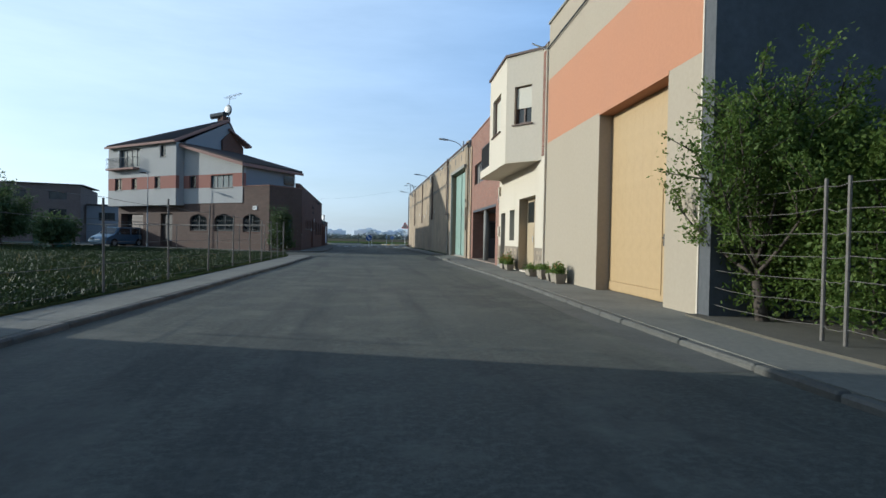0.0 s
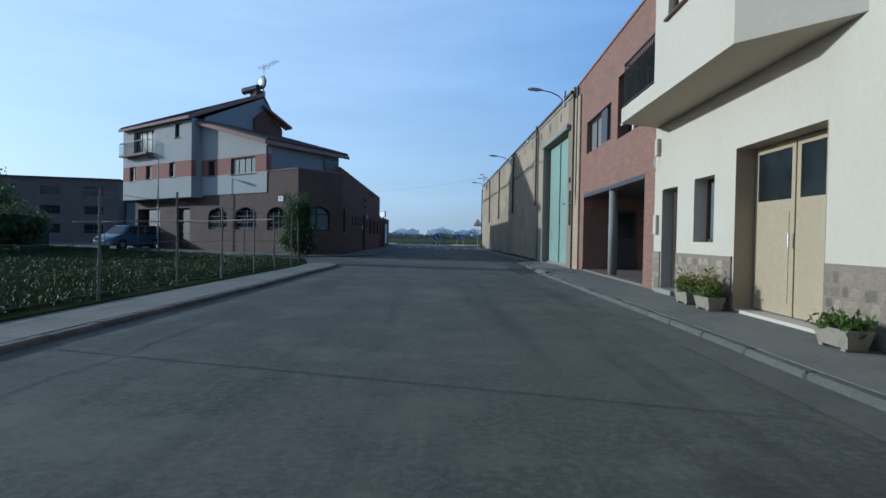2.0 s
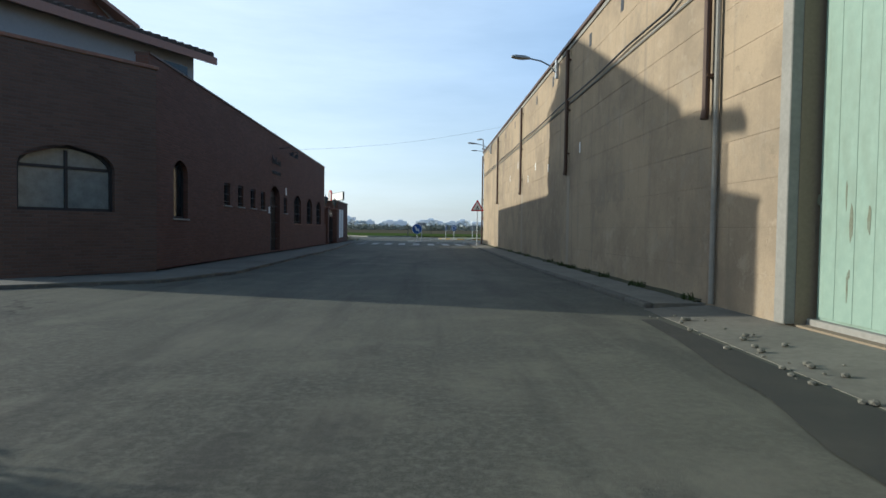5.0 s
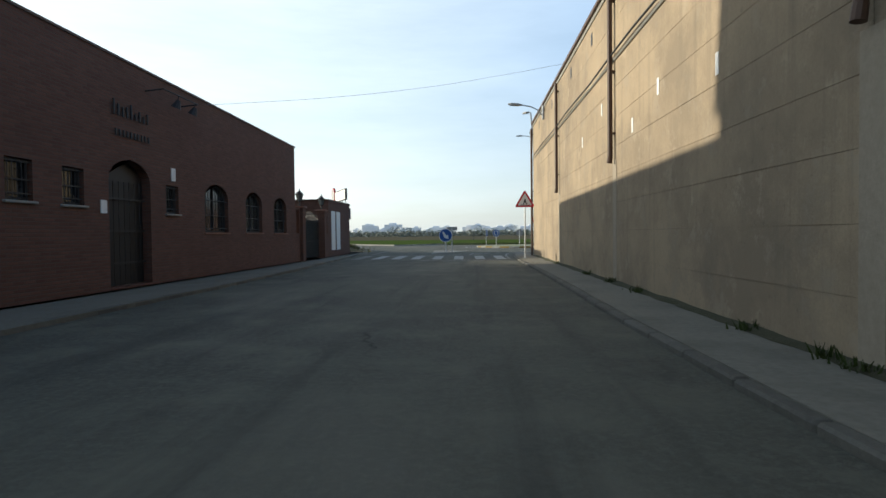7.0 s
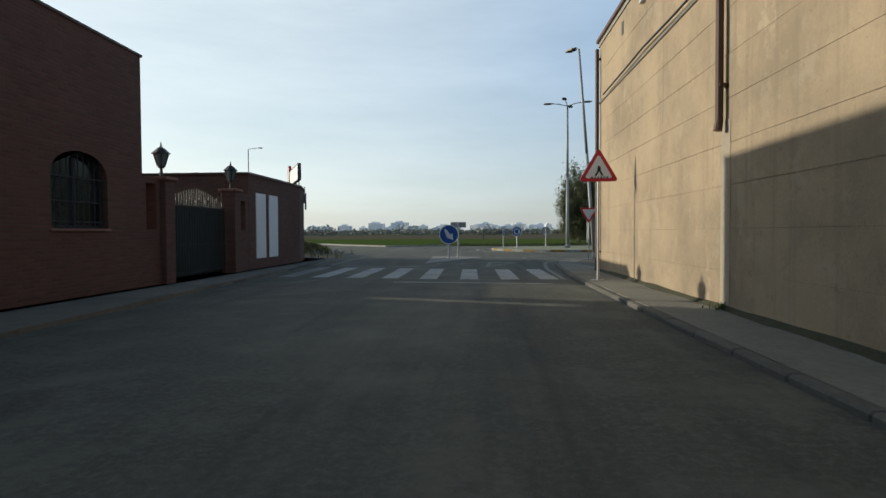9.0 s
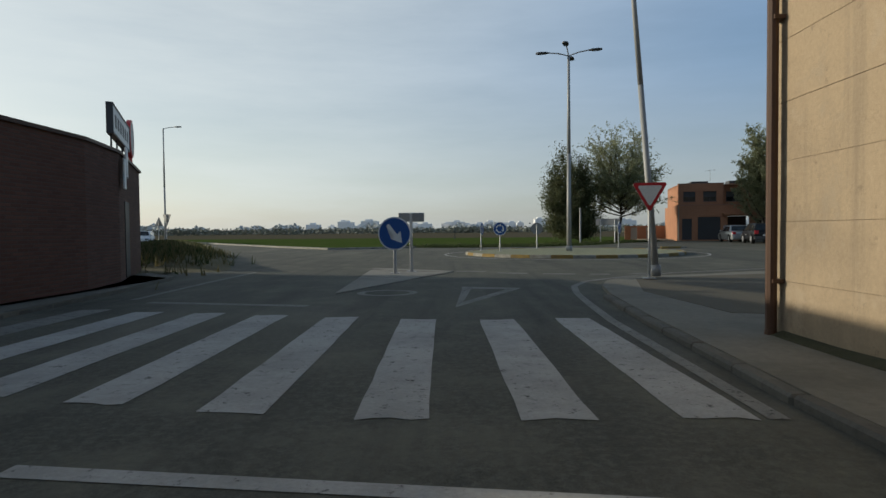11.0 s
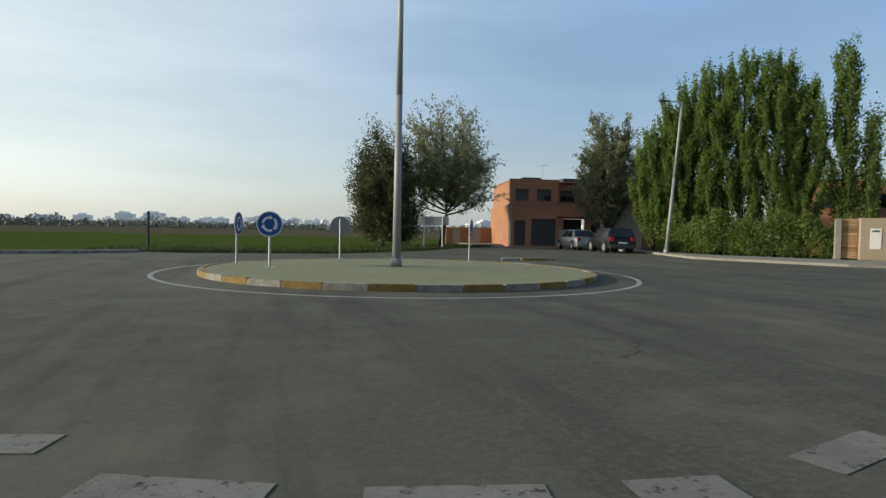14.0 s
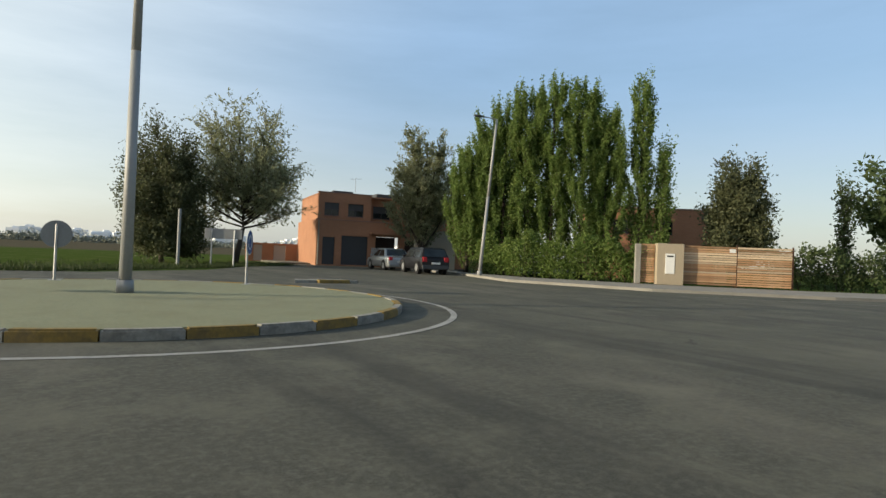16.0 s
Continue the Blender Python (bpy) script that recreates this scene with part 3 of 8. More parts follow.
def sheet(name, poly, z, material, label, category, drop=0.0):
    bm = BM()
    if drop:
        prism(bm, [(x, y, z) for x, y in poly], (0, 0, -drop))
    else:
        f = bm.faces.new([bm.verts.new((x, y, z)) for x, y in poly])
        bmesh.ops.triangulate(bm, faces=[f])
    ob = part(name, bm, material)
    if not drop:
        for p in ob.data.polygons:
            if p.normal.z < 0:
                p.flip()
    return tagged(ob, label, category, kind="structure")


sheet("ground", [(-2500, -2500), (2500, -2500), (2500, 2500), (-2500, 2500)], -0.04, M_FIELD, "flat green crop and ploughed soil reaching the horizon", "field")
ROAD = [(-45.00, -60.00), (45.00, -60.00), (43.34, 71.37), (68.33, 66.87), (68.56, 78.91), (32.29, 96.66), (27.07, 101.28), (24.58, 107.34), (26.60, 113.32), (28.30, 123.32), (59.30, 118.71), (59.41, 124.22),
        (21.89, 129.46), (18.58, 124.01), (12.88, 114.69), (7.99, 110.77), (1.26, 110.30), (-0.53, 111.34), (-2.87, 109.58), (-6.10, 108.64), (-10.02, 113.23), (-19.60, 126.36), (-33.44, 147.09), (-74.54, 200.05), (-85.69, 194.25),
        (-40.69, 135.19), (-16.20, 105.12), (-10.29, 99.49), (-7.87, 94.93), (-6.48, 88.89), (-5.76, 84.36), (-46.68, 85.15)]
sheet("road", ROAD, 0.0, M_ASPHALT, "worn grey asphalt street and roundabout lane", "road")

# pavement, along the right-hand facades and round the corner
KERB_R = [(3.3, -30), (3.5, 5.0), (3.55, 6.4), (3.63, 8.9), (3.85, 13.4), (4.0, 19.8), (4.04, 23.4), (4.1, 27.5), (4.12, 30.7), (4.2, 32.9), (4.36, 36.1)]
KERB_R2 = [(4.71, 41.42), (4.62, 45.00), (4.45, 49.00), (4.38, 53.20), (4.41, 56.80), (4.42, 61.00), (4.38, 66.00), (4.32, 70.30), (4.27, 73.50), (4.41, 77.14), (4.58, 79.74), (4.83, 81.34), (5.18, 82.44), (5.70, 83.28), (6.77, 83.86), (8.08, 84.19), (10.51, 85.45), (15.55, 86.55), (28.57, 85.70)]
KERB_L = [(-3.9, -30), (-3.5, 6.5), (-3.43, 8.7), (-3.35, 11.8), (-3.22, 17.8), (-3.1, 21.5), (-3.03, 26.0), (-3.03, 30.0), (-2.92, 32.5), (-3.0, 34.2), (-3.3, 34.95), (-3.9, 35.4)]
KERB_H = [(-23.89, 55.52), (-8.38, 43.05), (-6.39, 42.90), (-3.96, 44.56), (-3.25, 47.00), (-3.30, 50.00), (-3.42, 55.30), (-3.40, 58.60), (-3.63, 66.00), (-4.02, 72.00), (-4.17, 75.70), (-4.58, 81.00), (-5.20, 84.60), (-6.60, 86.00)]


def shifted(line, d):
    out = []
    for i, p in enumerate(line):
        a, b = Vector(line[max(i - 1, 0)]), Vector(line[min(i + 1, len(line) - 1)])
        t = (b - a).normalized()
        out.append((p[0] + t.y * d, p[1] - t.x * d))
    return out


def pavement(name, kerb, inner, label):
    poly = shifted(kerb, 0.14 if inner[0][0] > kerb[0][0] else -0.14) + inner[::-1]
    return sheet(name, poly, 0.072, M_PAVE, label, "pavement", 0.14)


pave_r = pavement("pavement", KERB_R, [(7.6, -30), (7.3, 8.5), (6.9, 36.2)], "cracked grey concrete pavement along house fronts")
pave_r2 = pavement("pavement", KERB_R2, [(6.1, 41.5), (5.9, 75.6), (58, 62.6)], "narrow concrete pavement below the warehouse wall and dusty corner")
pave_l = pavement("pavement", KERB_L, [(-4.21, -29.83), (-4.54, 5.86), (-4.48, 9.14), (-4.31, 15.79), (-4.28, 21.74), (-4.20, 28.19), (-4.12, 32.25), (-4.26, 34.04)], "narrow grey concrete pavement beside a weedy plot")
pave_h = pavement("pavement", KERB_H, [(-22.3, 57.6), (-6.1, 44.8), (-4.85, 46.6), (-4.85, 50.0), (-4.85, 84.0), (-6.4, 85.2)], "grey concrete pavement round the brick house")


def kerb_stones(line, parent, flip):
    """Single kerb stones, a metre long, along a line."""
    bm = BM()
    box(bm, -0.07, 0.07, -0.497, 0.497, -0.04, 0.074, 0.022)
    first = None
    left = 0.0
    k = 0
    for a, b in zip(line[:-1], line[1:]):
        a, b = Vector(a), Vector(b)
        if b.y < -6 or a.x > 20 or a.y > 79:
            continue
        L = (b - a).length
        cnt = max(1, round(L))
        t = (b - a).normalized()
        ang = math.atan2(-t.x, t.y)
        for i in range(cnt):
            p = a + t * (L * (i + 0.5) / cnt)
            off = Vector((t.y, -t.x)) * 0.07 * flip
            loc = (p.x + off.x + random.uniform(-0.008, 0.008), p.y + off.y, random.uniform(-0.008, 0.002))
            rot = (random.uniform(-0.006, 0.006), 0, ang + random.uniform(-0.008, 0.008))
            if first is None:
                first = part("kerb_stone", bm, M_KERB, parent)
                first.matrix_basis = Matrix.LocRotScale(loc, Euler(rot), (1, L / cnt, 1))
            else:
                share(first, parent, loc, rot, scale=(1, L / cnt, 1))
            k += 1
    return k


kerb_stones(KERB_R, pave_r, 1)
kerb_stones(KERB_R2, pave_r2, 1)
kerb_stones(KERB_L, pave_l, -1)
kerb_stones(KERB_H, pave_h, 1)

# sloping driveway in front of the green gate
bm = BM()
prism(bm, [(4.45, 36.1, -0.01), (4.45, 36.1, 0.006), (6.4, 36.1, 0.125), (6.4, 36.1, -0.01)], (0.2, 5.2, 0))
tagged(part("driveway_ramp", bm, M_PAVE), "worn concrete ramp up to a warehouse gate", "ramp", kind="structure")
for x, y in ((4.92, 32.08), (5.09, 31.10)):
    bm = BM()
    box(bm, -0.24, 0.24, -0.08, 0.08, 0.06, 0.081)
    ob = tagged(part("drain_cover", bm, M_DARKGREY), "dark iron drain cover set in concrete pavement", "drain cover", kind="structure")
    ob.matrix_basis = pose(x, y, 0, 0, 0, 26)
# concrete gutter strip beside the kerb, with a broken end at the gate
bm = BM()
line = [(x, y) for x, y in KERB_R if 4 < y < 31]
inner = [(x + 0.01, y) for x, y in line] + [(4.14, 31.3)]
outer = [(x - 0.46 + random.uniform(-0.03, 0.03), y) for x, y in line] + [(3.72, 31.15)]
for i in range(len(inner) - 1):
    bm.faces.new([bm.verts.new((*q, 0.004)) for q in (outer[i], inner[i], inner[i + 1], outer[i + 1])])
tagged(part("gutter", bm, M_GUTTER), "worn concrete gutter strip beside a kerb", "gutter", kind="structure")
bm = BM()
last = None
for y, x0, x1 in ((30.4, 3.48, 3.52), (30.8, 3.40, 3.60), (31.15, 3.36, 3.66), (31.5, 3.34, 3.95), (31.8, 3.34, 4.12), (32.4, 3.30, 4.18), (33.2, 3.34, 4.24), (34.0, 3.28, 4.28), (34.8, 3.50, 4.33), (35.6, 3.58, 4.36), (36.6, 3.80, 4.42), (37.6, 3.92, 4.44), (38.8, 4.10, 4.46), (40.2, 4.26, 4.44)):
    row = [bm.verts.new((x0 + random.uniform(-0.05, 0.05), y, 0.008)), bm.verts.new((x1, y, 0.008))]
    if last:
        bm.faces.new((last[0], last[1], row[1], row[0]))
    last = row
tagged(part("tarmac_patch", bm, M_TARPATCH), "dark damp tarmac patch before a gate", "tarmac patch", kind="structure")
bm = BM()
box(bm, -0.08, 0.08, -0.42, 0.42, 0.0, 0.13, 0.02)
for v in bm.verts:
    v.co += noise.noise_vector(v.co * 5) * 0.02
lk = part("loose_kerb_stone", bm, M_PAVE)
lk.matrix_basis = pose(4.24, 31.15, 0.01, 4, -9, 9)
tagged(lk, "loose tilted concrete kerb stone beside a gutter", "kerb stone")
rng = np.random.default_rng(88)
bm = BM()
for i in range(60):
    x, y = 4.35 + abs(rng.normal(0, 0.45)), rng.uniform(33.2, 40.5)
    r = rng.uniform(0.012, 0.05)
    bmesh.ops.create_icosphere(bm, subdivisions=1, radius=r, matrix=Matrix.Translation((x, y, 0.012 + (x - 4.45) * 0.06 + r * 0.3)) @ Matrix.Diagonal((1, 1, 0.6, 1)))
tagged(part("rubble", bm, M_PAVE), "crumbs of broken concrete before a gate", "rubble", kind="stuff")

# plots
PLOT_L = [(-4.21, -29.83), (-4.54, 5.86), (-4.48, 9.14), (-4.31, 15.79), (-4.28, 21.74), (-4.20, 28.19), (-4.12, 32.25), (-4.40, 35.22), (-7.07, 38.72), (-27.34, 54.63), (-61.69, 77.70), (-80.97, 57.33), (-78.54, -31.86)]
sheet("plot_soil", PLOT_L, 0.10, M_GRASSGROUND, "weedy grass plot behind a wire fence", "grass plot", 0.13)
PLOT_R = [(5.70, -29.56), (4.56, 2.14), (4.58, 6.11), (4.76, 8.40), (19.53, 8.80), (20.57, -29.16)]
sheet("hedge_bed", PLOT_R, 0.105, M_DIRT, "dry dirt bed under a tall hedge", "dirt", 0.12)
sheet("corner_dirt", [(5.64, 77.32), (5.39, 80.13), (6.04, 82.72), (7.96, 83.49), (12.50, 84.81), (28.54, 84.19), (48.31, 69.27), (28.30, 71.66)], 0.077, M_DIRT, "dusty bare corner beside the warehouse", "dirt", 0.1)

# ---- road markings ----


def marking(name, polys, material, label, z=0.005):
    bm = BM()
    for p in polys:
        f = bm.faces.new([bm.verts.new((x, y, z)) for x, y in p])
        if len(p) > 4:
            bmesh.ops.triangulate(bm, faces=[f])
    ob = part(name, bm, material)
    me = ob.data
    for p in me.polygons:
        if p.normal.z < 0:
            p.flip()
    return tagged(ob, label, "road marking", kind="structure")


def ribbon(line, w):
    a, b = shifted(line, -w / 2), shifted(line, w / 2)
    return [[a[i], a[i + 1], b[i + 1], b[i]] for i in range(len(line) - 1)]


CW = [(-3.67, 75.49, 78.60), (-2.69, 75.37, 78.28), (-1.72, 75.20, 78.11), (-0.75, 75.03, 77.89), (0.28, 74.81, 77.62), (1.33, 74.69, 77.40), (2.36, 74.67, 77.33), (3.34, 74.66, 77.41)]
for x, ya, yb in CW:
    x, ya = x + 0.04, ya - 1.45
    k = 9
    low = [(x + 0.09 + 0.46 * q / 4 + random.uniform(-0.015, 0.015), ya + random.uniform(-0.035, 0.035)) for q in range(5)]
    rgt = [(x + 0.55 - 0.09 * q / k + random.uniform(-0.007, 0.007), ya + (yb - ya) * q / k) for q in range(1, k)]
    top = [(x + 0.46 - 0.46 * q / 4 + random.uniform(-0.015, 0.015), yb + random.uniform(-0.035, 0.035)) for q in range(5)]
    lft = [(x + 0.09 * q / k + random.uniform(-0.007, 0.007), yb - (yb - ya) * q / k) for q in range(1, k)]
    marking("crossing_stripe", [low + rgt + top + lft], M_ROADWHITE if x > -2.8 else M_ROADWORN, "worn white painted crossing stripe on asphalt")
marking("stop_line", [[(-0.13, 72.36), (3.63, 71.94), (3.63, 72.06), (-0.12, 72.51)]], M_ROADWHITE, "thin white painted line across the lane")
marking("give_way_triangle", [[(2.21, 81.92), (3.41, 81.57), (3.28, 81.23), (2.23, 81.54)], [(3.28, 81.23), (3.08, 81.29), (2.22, 79.29), (2.09, 78.59)], [(2.23, 81.54), (2.41, 81.49), (2.22, 79.29), (2.09, 78.59)]], M_ROADWORN, "faded white painted give-way triangle")
ring = [(0.81 + 0.5 * math.cos(a), 80.80 + 0.47 * math.sin(a)) for a in [i * math.pi / 12 for i in range(25)]]
marking("painted_ring", ribbon(ring, 0.14), M_ROADWORN, "faded white painted oval on asphalt")
DASH = [((2.14, 86.70), (2.95, 86.48)), ((3.24, 85.87), (4.01, 85.55)), ((4.41, 85.41), (5.21, 85.23)), ((5.59, 85.17), (6.09, 85.11)), ((6.69, 85.22), (7.50, 85.45))]
for a, b in DASH:
    marking("dash", ribbon([a, b], 0.28), M_ROADWORN, "worn white painted give-way dash")
EDGE = [(4.05, 73.2), (4.07, 77.15), (4.18, 78.95), (4.31, 80.55), (4.52, 81.85), (4.99, 83.00), (6.07, 84.13), (7.90, 85.50), (11.54, 87.03), (16.58, 87.94)]
marking("edge_line", ribbon(EDGE, 0.13), M_ROADWORN, "worn white painted edge line round the corner")
marking("left_lane_line", ribbon([(-3.05, 79.49), (-0.23, 78.88)], 0.2) + ribbon([(-3.54, 79.90), (-3.68, 83.31), (-3.71, 86.83)], 0.13), M_ROADWORN, "faded white painted lane line")
RC = (7.75, 98.75)
RR = 5.15
marking("roundabout_line", ribbon([(RC[0] + (RR + 1.0) * math.cos(a), RC[1] + (RR + 1.0) * math.sin(a)) for a in [i * math.pi / 36 for i in range(73)]], 0.12), M_ROADWHITE, "thin white painted circle round the roundabout")
marking("far_lane_line", ribbon([(-10.81, 98.50), (-8.24, 101.46), (-7.16, 105.45)], 0.12) + ribbon([(25.32, 99.00), (28.77, 95.93), (34.70, 91.60)], 0.15), M_ROADWORN, "faded white painted lane line")

# splitter island, roundabout centre
split = thing("splitter_island", pose(0, 0, 0), "flat pale cracked concrete traffic island", "traffic island", kind="structure")
SP_TIP, SP_L, SP_R = Vector((-0.14, 80.59, 0.0)), Vector((-0.47, 88.37, 0.0)), Vector((2.06, 86.50, 0.0))
cuts = [(0.0, 0.0), (0.34, 0.30), (0.55, 0.57), (0.74, 0.72), (0.88, 0.93), (1.0, 1.0)]
for (a0, b0), (a1, b1) in zip(cuts[:-1], cuts[1:]):
    quad = [SP_TIP.lerp(SP_L, a0 + 0.0015), SP_TIP.lerp(SP_L, a1 - 0.0015), SP_TIP.lerp(SP_R, b1 - 0.0015), SP_TIP.lerp(SP_R, b0 + 0.0015)]
    bm = BM()
    prism(bm, quad, (0, 0, 0.022 + random.uniform(-0.003, 0.003)))
    part("slab", bm, M_ISLAND, split)
rb = thing("roundabout_island", pose(RC[0], RC[1], 0, 0, 0, -5.3), "round pale green gravel island with painted kerb", "traffic island", kind="structure")
bm = BM()
k = 48
prism(bm, [((RR - 0.16) * math.cos(2 * math.pi * i / k), (RR - 0.16) * math.sin(2 * math.pi * i / k), -0.01) for i in range(k)], (0, 0, 0.135))
part("gravel_bed", bm, M_TURF, rb)
bm = BM()
n_seg = 36
da = 2 * math.pi / n_seg
arcs = [(-0.49 + i * 0.98 / 3) * da for i in range(4)]
prism(bm, [(RR * math.cos(a), RR * math.sin(a), -0.02) for a in arcs] + [((RR - 0.17) * math.cos(a), (RR - 0.17) * math.sin(a), -0.02) for a in arcs[::-1]], (0, 0, 0.16))
bmesh.ops.bevel(bm, geom=[e for e in bm.edges if all(v.co.z > 0.1 for v in e.verts) and e.is_manifold and len(e.link_faces) == 2 and abs(e.calc_face_angle(0)) > 0.6], offset=0.025, segments=2, affect="EDGES")
ky = part("kerb_stone", bm, M_YELLOW, rb, "worn yellow painted kerb")
me_w = ky.data.copy()
me_w.materials[0] = M_KERBWHITE
for i in range(1, n_seg):
    o = share(ky, rb, (0, 0, random.uniform(-0.012, 0.004)), (0, 0, i * da), name="kerb_stone")
    if i % 2:
        o.data = me_w
        o["label"] = "worn white painted kerb"
    else:
        o["label"] = "worn yellow painted kerb"
mini = thing("small_traffic_island", pose(14.61, 105.63, 0), "low island with white and yellow kerb", "traffic island", kind="structure")
bm = BM()
prism(bm, [(-1.2, -0.5, -0.01), (1.2, -0.3, -0.01), (0.9, 0.5, -0.01), (-0.9, 0.3, -0.01)], (0, 0, 0.10))
part("slab", bm, M_KERBWHITE, mini)
bm = BM()
box(bm, -0.4, 0.75, -0.62, -0.42, -0.01, 0.12, 0.02)
part("kerb_stone", bm, M_YELLOW, mini, "worn yellow painted kerb")
# far kerbs of the roundabout
bm = BM()
for line in ([(-30.52, 142.52), (-19.40, 125.95), (-10.03, 112.93), (-6.10, 108.34), (-2.87, 109.28), (-0.74, 110.74)],):
    for q in ribbon(line, 0.35):
        prism(bm, [(x, y, -0.02) for x, y in q], (0, 0, 0.14))
tagged(part("far_kerb", bm, M_KERBWHITE), "pale kerb along the field edge", "kerb", kind="structure")
sheet("far_pavement", [(28.29, 122.82), (26.60, 113.32), (24.58, 107.34), (27.07, 101.28), (32.29, 96.66), (58.62, 83.61), (58.73, 89.13), (36.87, 100.08), (31.94, 104.29), (28.23, 109.78), (28.10, 113.29), (29.69, 122.79)], 0.12, M_CONC, "sunlit concrete pavement in front of hedge and gate", "pavement", 0.14)
sheet("orange_forecourt", [(21.39, 129.37), (59.34, 120.71), (59.51, 129.24), (22.10, 139.99)], 0.10, M_PAVE, "pale pavement in front of orange brick houses", "pavement", 0.14)

# ---- right side: garage, white house, brick house, warehouse ----
FA = pose(4.967, 7.992, 0, 0, 0, -2.044)

# garage building with an orange band
garage = thing("garage_building", FA, "cream rendered garage building with an orange band and tall beige gate", "building")
GATE = (1.6, 4.9, 0.0, 4.0)
bm = BM()
wall(bm, "y", 0.5, 9.3, 0.0, 4.05, 0.0, 0.35, [GATE])
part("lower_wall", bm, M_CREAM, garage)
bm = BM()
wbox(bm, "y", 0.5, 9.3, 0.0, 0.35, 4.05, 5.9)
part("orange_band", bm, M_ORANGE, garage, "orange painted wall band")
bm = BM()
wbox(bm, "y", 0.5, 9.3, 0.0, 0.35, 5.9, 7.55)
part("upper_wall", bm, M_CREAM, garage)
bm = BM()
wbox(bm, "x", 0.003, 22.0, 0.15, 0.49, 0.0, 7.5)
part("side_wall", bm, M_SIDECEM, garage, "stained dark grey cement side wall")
bm = BM()
box(bm, 0.4, 22, 0.5, 9.3, 7.2, 7.4)
box(bm, 21.6, 22, 0.5, 9.3, 0, 7.2)
part("roof", bm, M_GREYCEM, garage)
bm = BM()
wbox(bm, "y", 0.46, 9.3, -0.05, 0.40, 7.55, 7.62, 0.01)
part("coping", bm, M_CONC, garage)
bm = BM()
wbox(bm, "y", 0.46, 0.5, -0.012, 0.06, 0.0, 7.5)
part("corner_trim", bm, M_WHITE, garage)
# gate set back in its reveal, with vertical sheets and a small door
bm = BM()
wbox(bm, "y", GATE[0], GATE[1], 0.325, 0.35, 0.08, 4.0)
g_ob = part("gate", bm, M_GATEWOOD, garage, "beige painted metal gate")
gw = (GATE[1] - GATE[0]) / 8
bm = BM()
wbox(bm, "y", 0.0006, gw - 0.0006, 0.302, 0.328, 0.30, 3.98, 0.001)
leaf_ob = part("gate_sheet", bm, M_GATEWOOD, g_ob)
leaf_ob.location = (0, GATE[0], 0)
for i in range(1, 8):
    share(leaf_ob, g_ob, (0, GATE[0] + i * gw, 0))
bm = BM()
wbox(bm, "y", GATE[0] + 0.01, GATE[1] - 0.01, 0.285, 0.33, 0.10, 0.29, 0.006)
part("kick_board", bm, M_GATEWOOD, g_ob)
bm = BM()
for a, b, c, d in ((1.66, 1.72, 0.2, 2.2), (2.28, 2.34, 0.2, 2.2), (1.66, 2.34, 2.14, 2.2)):
    wbox(bm, "y", a, b, 0.272, 0.30, c, d, 0.004)
wbox(bm, "y", 1.73, 2.27, 0.284, 0.30, 0.22, 2.13, 0.004)
door = part("wicket_door", bm, M_GATEWOOD, g_ob)
bm = BM()
wbox(bm, "y", 2.14, 2.2, 0.262, 0.284, 1.1, 1.32, 0.004)
tube(bm, (0.235, 2.17, 1.25), (0.235, 2.03, 1.25), 0.011, 0.011, 8)
tube(bm, (0.27, 2.17, 1.25), (0.235, 2.17, 1.25), 0.01, 0.01, 8)
part("handle", bm, M_DARKMETAL, door)
bm = BM()
wbox(bm, "y", GATE[0] - 0.02, GATE[1] + 0.02, -0.01, 0.34, 3.99, 4.06)
part("lintel", bm, M_ORANGE, garage)

# white house with a bay
white = thing("white_house", FA, "white rendered two-storey house with projecting bay and stone plinth", "house")
W_DOOR = (10.6, 12.95, 0.12, 2.62)
W_WIN = (13.72, 14.6, 1.15, 2.3)
W_ENT = (15.45, 16.35, 0.12, 2.25)
bm = BM()
wall(bm, "y", 9.3, 16.85, 0.0, 7.0, 0.0, 0.35, [W_DOOR, W_WIN, W_ENT])
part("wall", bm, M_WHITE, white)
bm = BM()
wbox(bm, "y", 9.34, 16.8, -0.03, 0.38, 7.0, 7.08, 0.01)
part("coping", bm, M_BROWNFRAME, white)
bm = BM()
box(bm, 0.35, 12, 9.4, 16.8, 6.6, 6.8)
box(bm, 2.0, 2.2, 9.4, 16.8, 6.8, 8.3)
part("roof", bm, M_CONC, white)
bm = BM()
box(bm, 1.96, 2.24, 9.36, 16.8, 8.3, 8.4)
part("upper_coping", bm, M_BROWNFRAME, white)
# bay: angled near side, long front, soffit
OFF = -0.92
bm = BM()
FW = (12.0, 13.5, 4.85, 6.15)
wall(bm, "y", 11.05, 14.15, 3.7, 7.0, OFF, OFF + 0.2, [FW])
wbox(bm, "x", OFF + 0.2, 0.0, 13.95, 14.15, 3.7, 7.0)
prism(bm, [(0.0, 9.95, 3.64), (OFF, 11.05, 3.64), (OFF, 14.15, 3.64), (0.0, 14.15, 3.64)], (0, 0, 0.06))
prism(bm, [(0.0, 9.95, 6.99), (OFF, 11.05, 6.99), (OFF, 14.15, 6.99), (0.0, 14.15, 6.99)], (0, 0, 0.06))
part("bay_wall", bm, M_WHITE, white)
